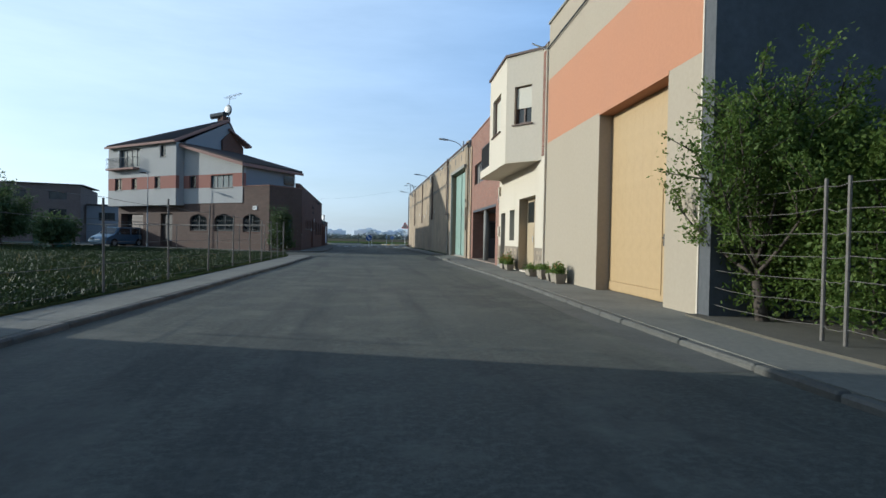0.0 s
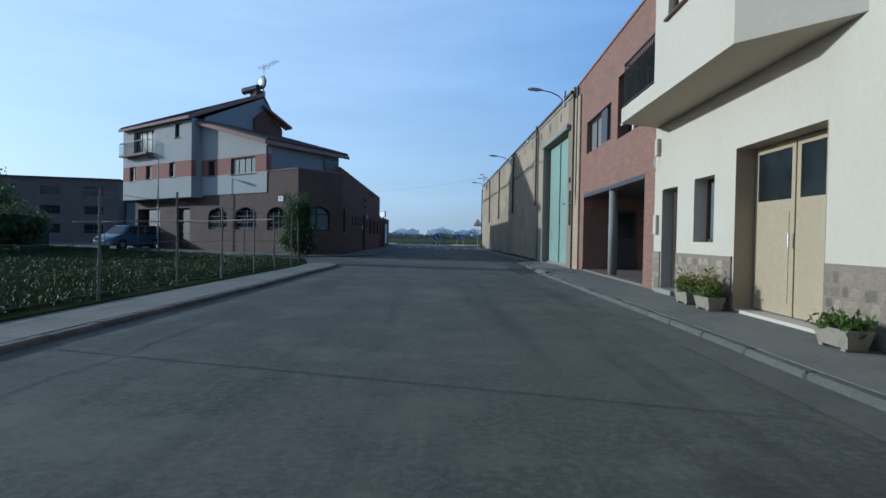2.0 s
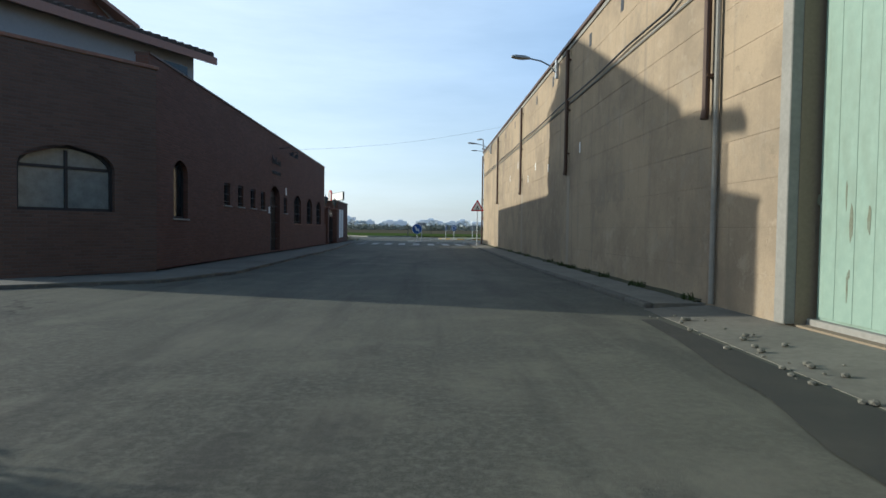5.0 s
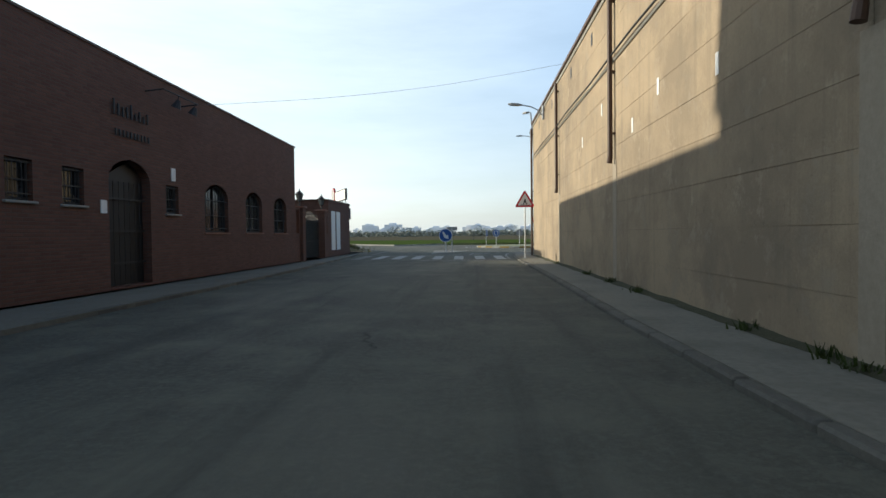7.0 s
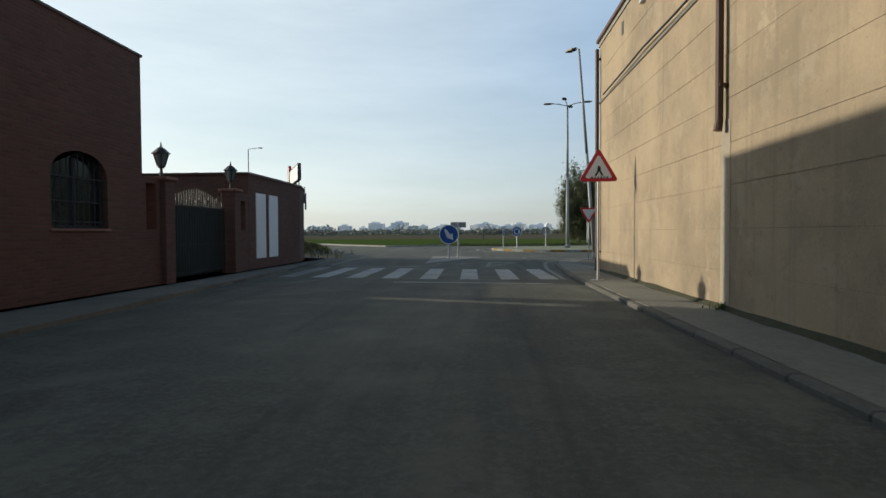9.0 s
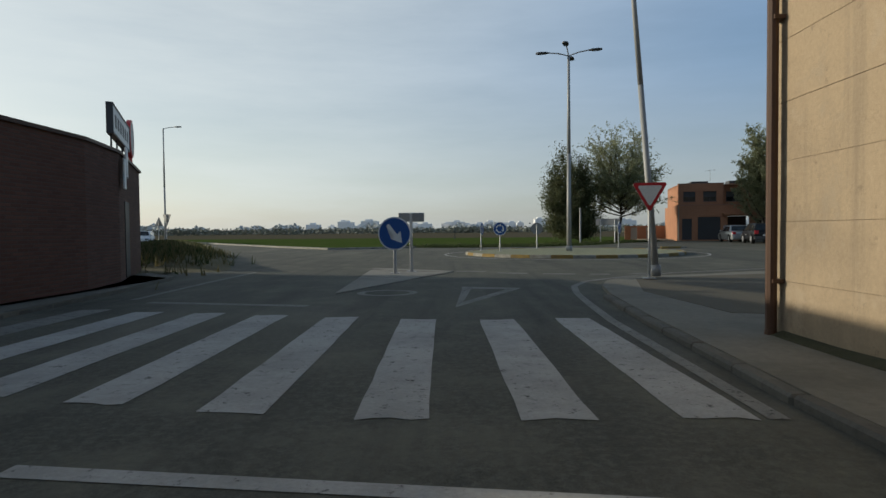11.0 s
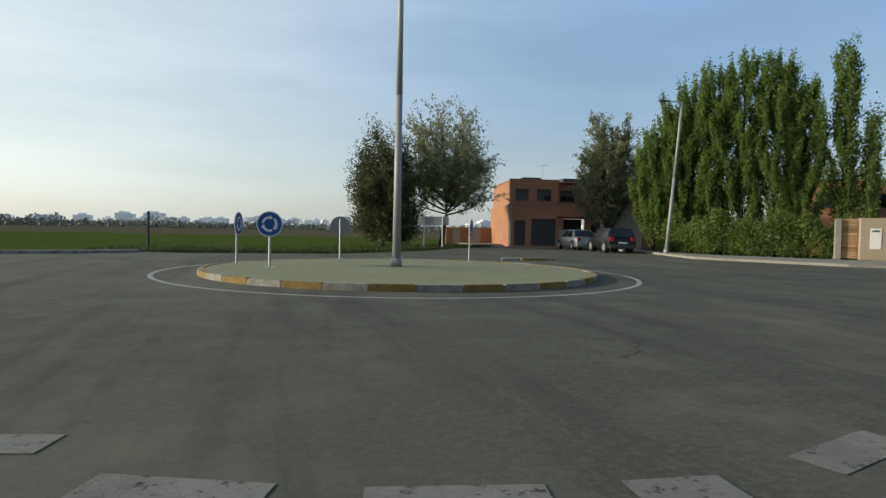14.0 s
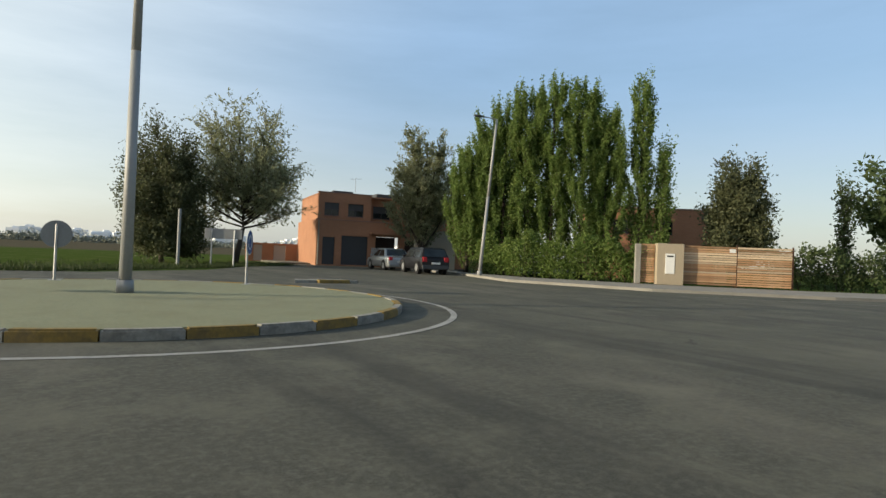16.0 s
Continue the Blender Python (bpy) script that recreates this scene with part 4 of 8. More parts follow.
# angled face in its own frame
ang = math.degrees(math.atan2(OFF, 11.05 - 9.95))
fl = math.hypot(OFF, 1.1)
AM = pose(0.0, 9.95, 0, 0, 0, -ang)
AW = (0.42, 1.1, 4.85, 6.05)
bm = BM()
wall(bm, "y", 0.0, fl, 3.7, 7.0, 0.0, 0.2, [AW])
o = part("bay_side_wall", bm, M_WHITE, white)
o.matrix_basis = AM
wv = window(white, "y", AW, 0.1, 1, M_BROWNFRAME, M_GLASS, 1, M_BROWNFRAME)
wv.matrix_basis = AM
bm = BM()
wbox(bm, "y", AW[0] + 0.05, AW[1] - 0.05, 0.085, 0.105, 5.35, 6.0)
part("roller_blind", bm, M_BLINDS, wv, "half-lowered pale roller blind")
wf = window(white, "y", FW, OFF + 0.1, 1, M_BROWNFRAME, M_BLINDS, 0, M_BROWNFRAME)
bm = BM()
prism(bm, [(0.02, 9.9, 7.05), (OFF - 0.06, 11.0, 7.05), (OFF - 0.06, 14.2, 7.05), (0.02, 14.2, 7.05)], (0, 0, 0.07))
part("bay_coping", bm, M_BROWNFRAME, white)
# brick strip between bay and downpipe
bm = BM()
for i in range(36):
    z = 3.75 + i * 0.088
    wbox(bm, "y", 9.52 + (0.06 if i % 2 else 0), 9.86, -0.03, 0.0, z, z + 0.072, 0.006)
part("brick_quoin", bm, M_BRICK_RED, white, "toothed red brick strip")
# balcony slab and railing
bm = BM()
prism(bm, [(OFF, 14.15, 3.64), (OFF, 16.3, 3.64), (0.0, 16.8, 3.64), (0.0, 14.15, 3.64)], (0, 0, 0.3))
balc = part("balcony_slab", bm, M_WHITE, white)
bm = BM()
path_tube(bm, [(OFF + 0.05, 14.2, 4.87), (OFF + 0.05, 16.28, 4.87), (-0.02, 16.73, 4.87)], 0.025, 6)
path_tube(bm, [(OFF + 0.05, 14.2, 4.02), (OFF + 0.05, 16.28, 4.02), (-0.02, 16.73, 4.02)], 0.015, 6)
rail = part("railing", bm, M_DARKMETAL, white, "dark iron balcony railing")
bm = BM()
tube(bm, (0, 0, 3.94), (0, 0, 4.86), 0.011, 0.011, 5)
first = part("baluster", bm, M_DARKMETAL, rail)
first.location = (OFF + 0.05, 14.2, 0)
for i in range(1, 20):
    share(first, rail, (OFF + 0.05, 14.2 + i * 2.08 / 19, 0))
for i in range(1, 7):
    share(first, rail, (OFF + 0.05 + i / 6 * 0.85, 16.28 + 0.45 * i / 6, 0))
# rubble stone plinth: single stones on mortar
for a, b in ((9.42, 10.56), (16.39, 16.84), (12.99, 15.41)):
    bm = BM()
    wbox(bm, "y", a, b, -0.028, 0.0, 0.1, 0.93)
    plinth = part("stone_plinth", bm, M_MORTAR, white, "rubble stone plinth")
stone_meshes = []
for q in range(7):
    bm = BM()
    kk = random.randint(6, 8)
    pts = []
    for i in range(kk):
        a = 2 * math.pi * i / kk + random.uniform(-0.25, 0.25)
        sq = lambda v: math.copysign(abs(v) ** 0.55, v)
        pts.append((0, 0.5 * sq(math.cos(a)) * random.uniform(0.74, 1.06), 0.5 * sq(math.sin(a)) * random.uniform(0.74, 1.06)))
    c = bm.verts.new((-0.014, random.uniform(-0.2, 0.2), random.uniform(-0.2, 0.2)))
    rim = [bm.verts.new(Vector(p) * 0.95 + Vector((-0.008, 0, 0))) for p in pts]
    base = [bm.verts.new((0.02, p[1], p[2])) for p in pts]
    for i in range(kk):
        j = (i + 1) % kk
        bm.faces.new((c, rim[i], rim[j]))
        bm.faces.new((rim[i], base[i], base[j], rim[j]))
    stone_meshes.append(part("stone", bm, M_STONE, plinth))
used = set()
for a, b in ((9.42, 10.56), (12.99, 15.41), (16.39, 16.84)):
    z = 0.12
    while z < 0.85:
        h = min(random.uniform(0.08, 0.17), 0.92 - z)
        y = a
        while y < b - 0.05:
            w = min(random.uniform(0.09, 0.32), b - y)
            q = random.randrange(7)
            loc, sc = (-0.02, y + w / 2, z + h / 2 + random.uniform(-0.012, 0.0)), (1, w * 0.98, h * random.uniform(0.9, 1.02))
            if q not in used:
                used.add(q)
                stone_meshes[q].matrix_basis = Matrix.LocRotScale(loc, Euler((random.uniform(-0.08, 0.08), 0, 0)), sc)
            else:
                share(stone_meshes[q], plinth, loc, (random.uniform(-0.12, 0.12), 0, 0), scale=sc)
            y += w
        z += h
# garage-like double door with glass lights
bm = BM()
wbox(bm, "y", 10.64, 12.91, 0.33, 0.35, 0.13, 2.61)
wd = part("double_door", bm, M_BEIGEDOOR, white, "beige panelled double door with glass lights")
for a, b in ((10.64, 11.76), (11.8, 12.91)):
    bm = BM()
    wall(bm, "y", a, b, 0.14, 2.6, 0.296, 0.331, [(a + 0.09, b - 0.09, 1.78, 2.5)])
    lf = part("leaf", bm, M_BEIGEDOOR, wd)
    bm = BM()
    wbox(bm, "y", a + 0.12, b - 0.12, 0.288, 0.2965, 0.3, 1.6, 0.006)
    part("raised_panel", bm, M_BEIGEDOOR, lf)
for a, b in ((10.73, 11.67), (11.89, 12.82)):
    bm = BM()
    wbox(bm, "y", a, b, 0.312, 0.328, 1.78, 2.5)
    part("pane", bm, M_GLASS, wd)
bm = BM()
tube(bm, (0.24, 11.83, 1.1), (0.24, 11.83, 1.3), 0.014, 0.014, 8)
part("handle", bm, M_GALV, wd)
for s in (10.6, 12.93):
    bm = BM()
    wbox(bm, "y", s - 0.012 if s < 11 else s, s if s < 11 else s + 0.012, -0.004, 0.3, 0.12, 2.62)
    part("door_reveal", bm, M_BEIGEDOOR, white)
window(white, "y", W_WIN, 0.24, 1, M_BROWNFRAME, M_GLASS_CURT, 0, M_CONC)
bm = BM()
wbox(bm, "y", W_ENT[0] + 0.03, W_ENT[1] - 0.03, 0.22, 0.27, 0.14, 2.22, 0.006)
for z in (0.35, 1.3):
    wbox(bm, "y", W_ENT[0] + 0.14, W_ENT[1] - 0.14, 0.205, 0.225, z, z + 0.75, 0.01)
ed = part("front_door", bm, M_DARKDOOR, white, "dark brown panelled front door")
bm = BM()
tube(bm, (0.17, 15.6, 1.0), (0.17, 15.6, 1.25), 0.014, 0.014, 8)
part("handle", bm, M_GALV, ed)
bm = BM()
wbox(bm, "y", W_ENT[0] - 0.05, W_ENT[1] + 0.05, -0.12, 0.3, 0.0, 0.17, 0.01)
part("doorstep", bm, M_CONC, white)
bm = BM()
wbox(bm, "y", 16.54, 16.72, -0.07, -0.002, 1.3, 1.72, 0.01)
part("meter_box", bm, M_WHITE, white, "pale meter box")
bm = BM()
wbox(bm, "y", 16.5, 16.66, -0.09, -0.002, 3.0, 3.36, 0.01)
part("junction_box", bm, M_WHITE, white, "pale cable junction box")
bm = BM()
path_tube(bm, [(-0.05, 16.6, 3.1), (-0.1, 16.62, 2.85), (-0.05, 16.66, 2.7)], 0.012, 6)
part("cable_loop", bm, M_WHITEPAINT, white)
bm = BM()
tube(bm, (-0.04, 9.36, 0.14), (-0.04, 9.36, 7.0), 0.032, 0.032, 10)
for z in (1.2, 3.4, 5.6):
    tube(bm, (-0.04, 9.36, z), (-0.04, 9.36, z + 0.04), 0.04, 0.04, 10)
part("downpipe", bm, M_WHITE, white, "white downpipe")

# cables along the fronts
for pts, lab in (([(-0.06, 0.55, 7.1), (-0.05, 5.0, 6.95), (-0.05, 9.4, 6.85), (-0.35, 10.0, 7.2)], "black service cable along a wall"), ):
    bm = BM()
    path_tube(bm, [tuple(FA @ Vector(p)) for p in pts], 0.022, 6)
    tagged(part("cable", bm, M_BLACK), lab, "cable")

# red brick house with a porch
red = thing("red_brick_house", FA, "red brick two-storey house with an open porch and round column", "house")
PORCH = (17.6, 24.55, 0.0, 2.62)
LOGGIA = (16.9, 20.2, 3.95, 5.65)
R_W1 = (20.95, 24.25, 4.1, 5.17)
bm = BM()
wall(bm, "y", 16.85, 25.75, 0.0, 6.85, 0.0, 0.3, [PORCH, LOGGIA, R_W1])
part("wall", bm, M_BRICK_RED, red)
bm = BM()
wbox(bm, "y", 16.85, 25.8, -0.04, 0.34, 6.85, 6.92, 0.01)
part("coping", bm, M_SALMON, red)
bm = BM()
box(bm, 0.3, 12, 16.95, 25.7, 2.62, 2.8)
box(bm, 0.3, 12, 16.95, 25.7, 6.3, 6.5)
box(bm, 2.2, 2.3, 16.95, 20.3, 2.8, 6.3)
box(bm, 0.3, 2.2, 20.2, 20.3, 2.8, 6.3)
part("floor_slab", bm, M_DARKGREY, red)
bm = BM()
wbox(bm, "y", PORCH[0] - 0.02, PORCH[1] + 0.02, -0.006, 0.31, 2.62, 2.74)
part("lintel", bm, M_DARKFRAME, red, "dark steel lintel")
bm = BM()
box(bm, 0.0, 3.4, 17.45, 24.7, 0.0, 0.135)
part("porch_floor", bm, M_TERRA, red)
bm = BM()
P_WIN = (18.7, 20.9, 1.05, 2.25)
wall(bm, "y", 17.3, 24.7, 0.13, 2.62, 3.0, 3.2, [(21.95, 24.3, 0.13, 2.3), P_WIN])
wbox(bm, "x", 0.3, 3.0, 17.3, 17.6, 0.13, 2.62)
part("porch_wall", bm, M_PORCH, red, "grey tiled porch wall")
bm = BM()
wbox(bm, "x", 0.3, 3.0, 24.55, 24.75, 0.13, 2.62)
part("porch_end_wall", bm, M_BRICK_RED, red)
window(red, "y", P_WIN, 3.06, 1, M_DARKFRAME, M_GLASS, 1, M_CONC, name="porch_window")
tile_bm = BM()
wbox(tile_bm, "y", 0.004, 0.546, 2.984, 3.001, 0.004, 0.296, 0.003)
tile = None
for r in range(3):
    for c in range(6):
        loc = (0, 18.45 + c * 0.55, 0.14 + r * 0.3)
        if tile is None:
            tile = part("wall_tile", tile_bm, M_PORCHTILE, red)
            tile.location = loc
        else:
            share(tile, red, loc)
bm = BM()
wbox(bm, "y", 21.95, 24.3, 3.071, 3.10, 0.14, 2.3)
shut = part("garage_shutter", bm, M_DARKGREY, red, "grey slatted garage shutter")
bm = BM()
wbox(bm, "y", 21.96, 24.29, 3.03, 3.07, 0.0, 0.17, 0.006)
slat = part("slat", bm, M_CONC, shut)
slat.location.z = 0.16
for i in range(1, 12):
    share(slat, shut, (0, 0, 0.16 + i * 0.178))
for y in (17.9, 21.5):
    bm = BM()
    wbox(bm, "y", y, y + 0.25, 2.6, 2.85, 0.13, 2.62)
    part("porch_pier", bm, M_CONC, red)
bm = BM()
tube(bm, (0.17, 21.1, 0.12), (0.17, 21.1, 2.62), 0.13, 0.13, 20)
part("column", bm, M_CONC, red, "round pale concrete column", True)
bm = BM()
wbox(bm, "x", 0.85, 1.85, 24.5, 24.56, 0.14, 2.2, 0.008)
pd = part("porch_door", bm, M_DARKFRAME, red, "dark panelled door")
bm = BM()
wbox(bm, "x", 0.95, 1.75, 24.485, 24.505, 1.25, 2.1, 0.006)
part("pane", bm, M_GLASS, pd)
window(red, "y", (22.35, 24.25, 4.1, 5.17), 0.12, 1, M_DARKFRAME, M_TAUPE, 1)
window(red, "y", (20.95, 21.6, 4.1, 5.17), 0.12, 1, M_DARKFRAME, M_TAUPE, 0)
bm = BM()
wbox(bm, "y", 21.6, 22.35, 0.05, 0.25, 4.1, 5.17)
part("window_pier", bm, M_DARKFRAME, red, "grey cladding between windows")
bm = BM()
tube(bm, (0.1, 16.9, 4.35), (0.1, 20.2, 4.35), 0.03, 0.03, 8)
for y in (17.5, 18.9):
    wbox(bm, "y", y, y + 0.12, 0.07, 0.13, 3.95, 4.35)
part("loggia_rail", bm, M_WHITEPAINT, red, "white tube railing")
bm = BM()
path_tube(bm, [(-0.08, 25.62, 6.8), (-0.08, 25.62, 2.9), (-0.05, 25.66, 2.4)], 0.045, 8)
part("downpipe", bm, M_DARKGREY, red, "dark downpipe with cables")

# warehouse: cast panels with thin joints, downpipes between bays
ware = thing("warehouse", pose(5.96, 0, 0, 0, 0, 0.41), "long sandy concrete panel warehouse with a tall green gate", "warehouse")
WG = (34.72, 39.32, 0.1, 5.3)
W_END = 75.9
bm = BM()
wall(bm, "y", 34.0, W_END, 0.0, 6.55, 0.009, 0.35, [WG])
part("wall_core", bm, M_PANELJOINT, ware, "dark joints between panels")
bm = BM()
wbox(bm, "x", 0.03, 24, W_END - 0.35, W_END - 0.002, 0.0, 6.5)
part("end_wall", bm, M_PANEL, ware)
bm = BM()
wbox(bm, "y", 34.0, W_END, 23.7, 24, 0.0, 6.5)
part("rear_wall", bm, M_PANEL, ware)
bm = BM()
wall(bm, "y", 34.0, 34.72, 0.0, 6.85, 0.02, 0.3)
wbox(bm, "y", 33.2, 34.0, 0.08, 0.3, 0.0, 6.4)
part("old_brick_pier", bm, M_BRICK_OLD, ware, "ochre old brick pier")
for x0, x1, z0, z1 in ((0.3, 12.0, 6.5, 8.4), (12.0, 24.2, 8.4, 6.5)):
    bm = BM()
    prism(bm, [(x0, 34.05, z0 - 0.12), (x1, 34.05, z1 - 0.12), (x1, 34.05, z1), (x0, 34.05, z0)], (0, W_END - 34.1, 0))
    part("roof", bm, M_CONC, ware)
bm = BM()
prism(bm, [(0.3, 34.1, 6.3), (12.0, 34.1, 8.3), (24, 34.1, 6.3), (24, 34.1, 0), (0.3, 34.1, 0)], (0, 0.2, 0))
part("gable_wall", bm, M_PANEL, ware)
bm = BM()
prism(bm, [(0.3, W_END - 0.25, 6.3), (12.0, W_END - 0.25, 8.3), (24, W_END - 0.25, 6.3)], (0, 0.2, 0))
part("gable_wall", bm, M_PANEL, ware)
ROWS = [0.0, 0.62, 1.22, 1.83, 2.42, 3.04, 3.66, 4.30, 4.92, 5.74, 6.55]
PIPES = (41.45, 50.3, 58.7, 66.95)
COLS = [39.36, 41.45, 50.3, 58.7, 66.95, W_END]
for r in range(len(ROWS) - 1):
    for c in range(len(COLS) - 1):
        bm = BM()
        P = at_wall("y")
        a, b = COLS[c] + 0.004, COLS[c + 1] - 0.004
        off = random.uniform(-0.0015, 0.0015)
        k = max(2, int((b - a) / 1.1))
        lo = [ROWS[r] + 0.001 + random.uniform(0, 0.0045) for _ in range(k + 1)]
        hi = [ROWS[r + 1] - 0.001 - random.uniform(0, 0.0045) for _ in range(k + 1)]
        pts = [(off, a + (b - a) * i / k, lo[i]) for i in range(k + 1)] + [(off, b - (b - a) * i / k, hi[k - i]) for i in range(k + 1)]
        prism(bm, pts, (0.034 - off, 0, 0))
        part("panel", bm, M_PANEL, ware)
bm = BM()
wbox(bm, "y", 34.72, 39.36, 0.0, 0.034, 5.32, 6.55, 0.01)
part("panel", bm, M_PANEL, ware)
for a, b in ((34.0, 47.0), (47.0, 61.0), (61.0, W_END + 0.05)):
    bm = BM()
    wbox(bm, "y", a + 0.005, b - 0.005, -0.09, 0.4, 6.61, 6.72, 0.015)
    part("coping", bm, M_BROWNFRAME, ware, "dark brown roof edge")
bm = BM()
wbox(bm, "y", 34.0, W_END + 0.03, -0.03, 0.36, 6.5, 6.62)
part("eaves_strip", bm, M_CONC, ware)
# ledge that steps round the gate
for a, b, d, z0, z1 in ((39.5, W_END - 0.03, -0.045, 4.86, 4.915), (34.3, 39.6, -0.16, 5.33, 5.53)):
    bm = BM()
    wbox(bm, "y", a, b, d, 0.0, z0, z1, 0.02)
    part("ledge", bm, M_CONC, ware, "weathered concrete ledge")
bm = BM()
wbox(bm, "y", 39.33, 39.53, -0.12, 0.32, 0.1, 5.32, 0.01)
part("gate_jamb", bm, M_CONC, ware)
for y in (36.0, 38.3, 40.5, 43.2, 45.6, 48.1, 52.6, 55.5, 61.0, 64.2, 68.6, 73.0):
    bm = BM()
    wbox(bm, "y", y, y + 0.2, -0.008, -0.0035, 5.95, 6.27)
    part("vent_slot", bm, M_BLACK, ware, "dark narrow vent slot")
# downpipes that end above the pavement
for y, z0, z1 in ((PIPES[0], 2.95, 6.75), (PIPES[1], 2.9, 6.45), (PIPES[2], 2.8, 6.45), (PIPES[3], 2.72, 6.45), (75.75, 0.1, 6.4)):
    bm = BM()
    tube(bm, (-0.10, y, z0), (-0.10, y, z1), 0.055, 0.055, 10)
    tube(bm, (-0.12, y, z0 - 0.12), (-0.1, y, z0 + 0.02), 0.062, 0.058, 10)
    for z in (z0 + 0.5, (z0 + z1) / 2, z1 - 0.3):
        wbox(bm, "y", y - 0.07, y + 0.07, -0.12, 0.0, z, z + 0.04)
    part("downpipe", bm, M_BROWNFRAME, ware, "rusty brown downpipe")
bm = BM()
tube(bm, (-0.06, 41.2, 0.1), (-0.06, 41.2, 6.4), 0.04, 0.04, 8)
part("cable_conduit", bm, M_CONC, ware)
# paler repaired strips below the downpipes
for y in PIPES[1:]:
    bm = BM()
    wbox(bm, "y", y - 0.16, y + 0.16, -0.007, -0.0034, 0.1, 2.75)
    part("repair_strip", bm, M_REPAIR, ware, "pale cement strip below a downpipe")
# soil and moss gathered in an uneven strip at the foot of the wall
bm = BM()
k = 120
back, edge = [], []
for q in range(k + 1):
    y = 41.6 + (W_END - 41.8) * q / k
    w = 0.10 + 0.16 * abs(noise.noise(Vector((y * 0.45, 3.1, 0)))) + 0.05 * noise.noise(Vector((y * 2.3, 0.4, 0)))
    back.append(bm.verts.new((-0.004, y, 0.115 + 0.05 * abs(noise.noise(Vector((y * 0.8, 7.7, 0)))))))
    edge.append(bm.verts.new((-max(w, 0.03), y, 0.0745)))
for q in range(k):
    bm.faces.new((back[q], back[q + 1], edge[q + 1], edge[q]))
part("soil_strip", bm, surf("dark_mossy_soil", (0.040, 0.042, 0.022), (0.066, 0.062, 0.036), 9, 0.97, bump=0.9, stain=(0.030, 0.036, 0.014), stain_scale=3, stain_amount=0.7), ware, "dark mossy soil along the foot of the wall")
# green gate of upright sheets
bm = BM()
wbox(bm, "y", WG[0] + 0.04, WG[1] - 0.04, 0.235, 0.27, 0.16, 5.28)
gg = part("gate", bm, M_GREEN, ware, "tall pale green painted steel gate with rust stains")
sw = (WG[1] - WG[0] - 0.12) / 16
bm = BM()
wbox(bm, "y", 0.0012, sw - 0.0012, 0.221, 0.237, 0.2, 5.26, 0.003)
sheet_ob = part("gate_sheet", bm, M_GREEN, gg)
sheet_ob.location = (0, WG[0] + 0.06, 0)
for i in range(1, 16):
    share(sheet_ob, gg, (random.uniform(-0.002, 0.002), WG[0] + 0.06 + i * sw, 0))
bm = BM()
wbox(bm, "y", 36.98, 37.06, 0.17, 0.207, 0.2, 5.26, 0.01)
part("gate_seam", bm, M_GREEN, gg)
rng = np.random.default_rng(93)
for i in range(22):
    bm = BM()
    y, z, w, h = rng.uniform(34.9, 39.4), rng.uniform(0.3, 1.9), rng.uniform(0.012, 0.045), rng.uniform(0.06, 0.32)
    pts = [(0.2185, y + w * math.cos(a) * (0.6 + 0.4 * rng.uniform()), z + h * math.sin(a) * (0.6 + 0.4 * rng.uniform())) for a in [q * math.pi / 5 for q in range(10)]]
    prism(bm, pts, (0.0015, 0, 0))
    part("rust_stain", bm, M_RUST, gg, "rusty worn patch of paint")
bm = BM()
wbox(bm, "y", 36.1, 36.42, 0.16, 0.205, 2.6, 2.66, 0.01)
part("gate_handle", bm, M_GALV, gg)
bm = BM()
wbox(bm, "y", WG[0], WG[1], 0.14, 0.34, 0.08, 0.17, 0.01)
part("threshold", bm, M_CONC, ware)
for z0, z1, y0, y1 in ((2.55, 3.0, 34.12, 34.34), (1.7, 2.5, 34.1, 34.32), (3.3, 3.5, 34.2, 34.34)):
    bm = BM()
    wbox(bm, "y", y0, y1, -0.07, -0.002, z0, z1, 0.012)
    part("meter_box", bm, M_PLANTER, ware, "pale plastic meter box")
for y, z in ((59.9, 3.95), (62.4, 3.55), (53.2, 3.15), (55.6, 3.45), (57.2, 3.1), (49.0, 3.3)):
    bm = BM()
    wbox(bm, "y", y, y + 0.1, -0.009, -0.0035, z, z + 0.28)
    part("paint_scrap", bm, M_WHITEPAINT, ware, "white scrap of paint")
curve = bpy.data.curves.new("wall_cable", "CURVE")
curve.dimensions, curve.bevel_depth, curve.bevel_resolution = "3D", 0.022, 1
spline = curve.splines.new("POLY")
run = [(-0.07, 41.5, 5.25)] + [(-0.08, 43.0 + 2.0 * q, 4.98 + 0.03 * math.sin(q * 1.9)) for q in range(17)]
spline.points.add(len(run) - 1)
for q, p in zip(spline.points, run):
    q.co = (*p, 1)
curve.materials.append(M_BLACK)
cable = new("wall_cable", curve)
cable.parent = ware

# ---- left side: house on its diagonal plot, long brick wing, shed ----
FB = pose(-6.880, 44.097, 0, 0, 0, -38.25)
house = thing("corner_house", FB, "grey rendered three-storey house over a brown brick ground floor", "house")
H_ARCH = [(-8.85, -6.8, 1.42, 2.75, 0.5), (-5.9, -3.75, 1.42, 2.75, 0.5), (-2.75, -0.9, 1.40, 2.72, 0.5)]
H_DOOR = (-12.6, -11.05, 0.12, 2.8)
H_GAR = (-18.2, -15.0, 0.1, 2.8)
bm = BM()
wall(bm, "x", -18.6, -2.75, 0.0, 3.55, 0.0, 0.3, [h for h in H_ARCH if h[1] < -2.75] + [H_DOOR, H_GAR])
wall(bm, "x", -2.75, 0.0, 0.0, 4.72, 0.0, 0.3, [H_ARCH[2]])
SIDEW = (0.48, 2.32, 1.42, 2.78, 0.45)
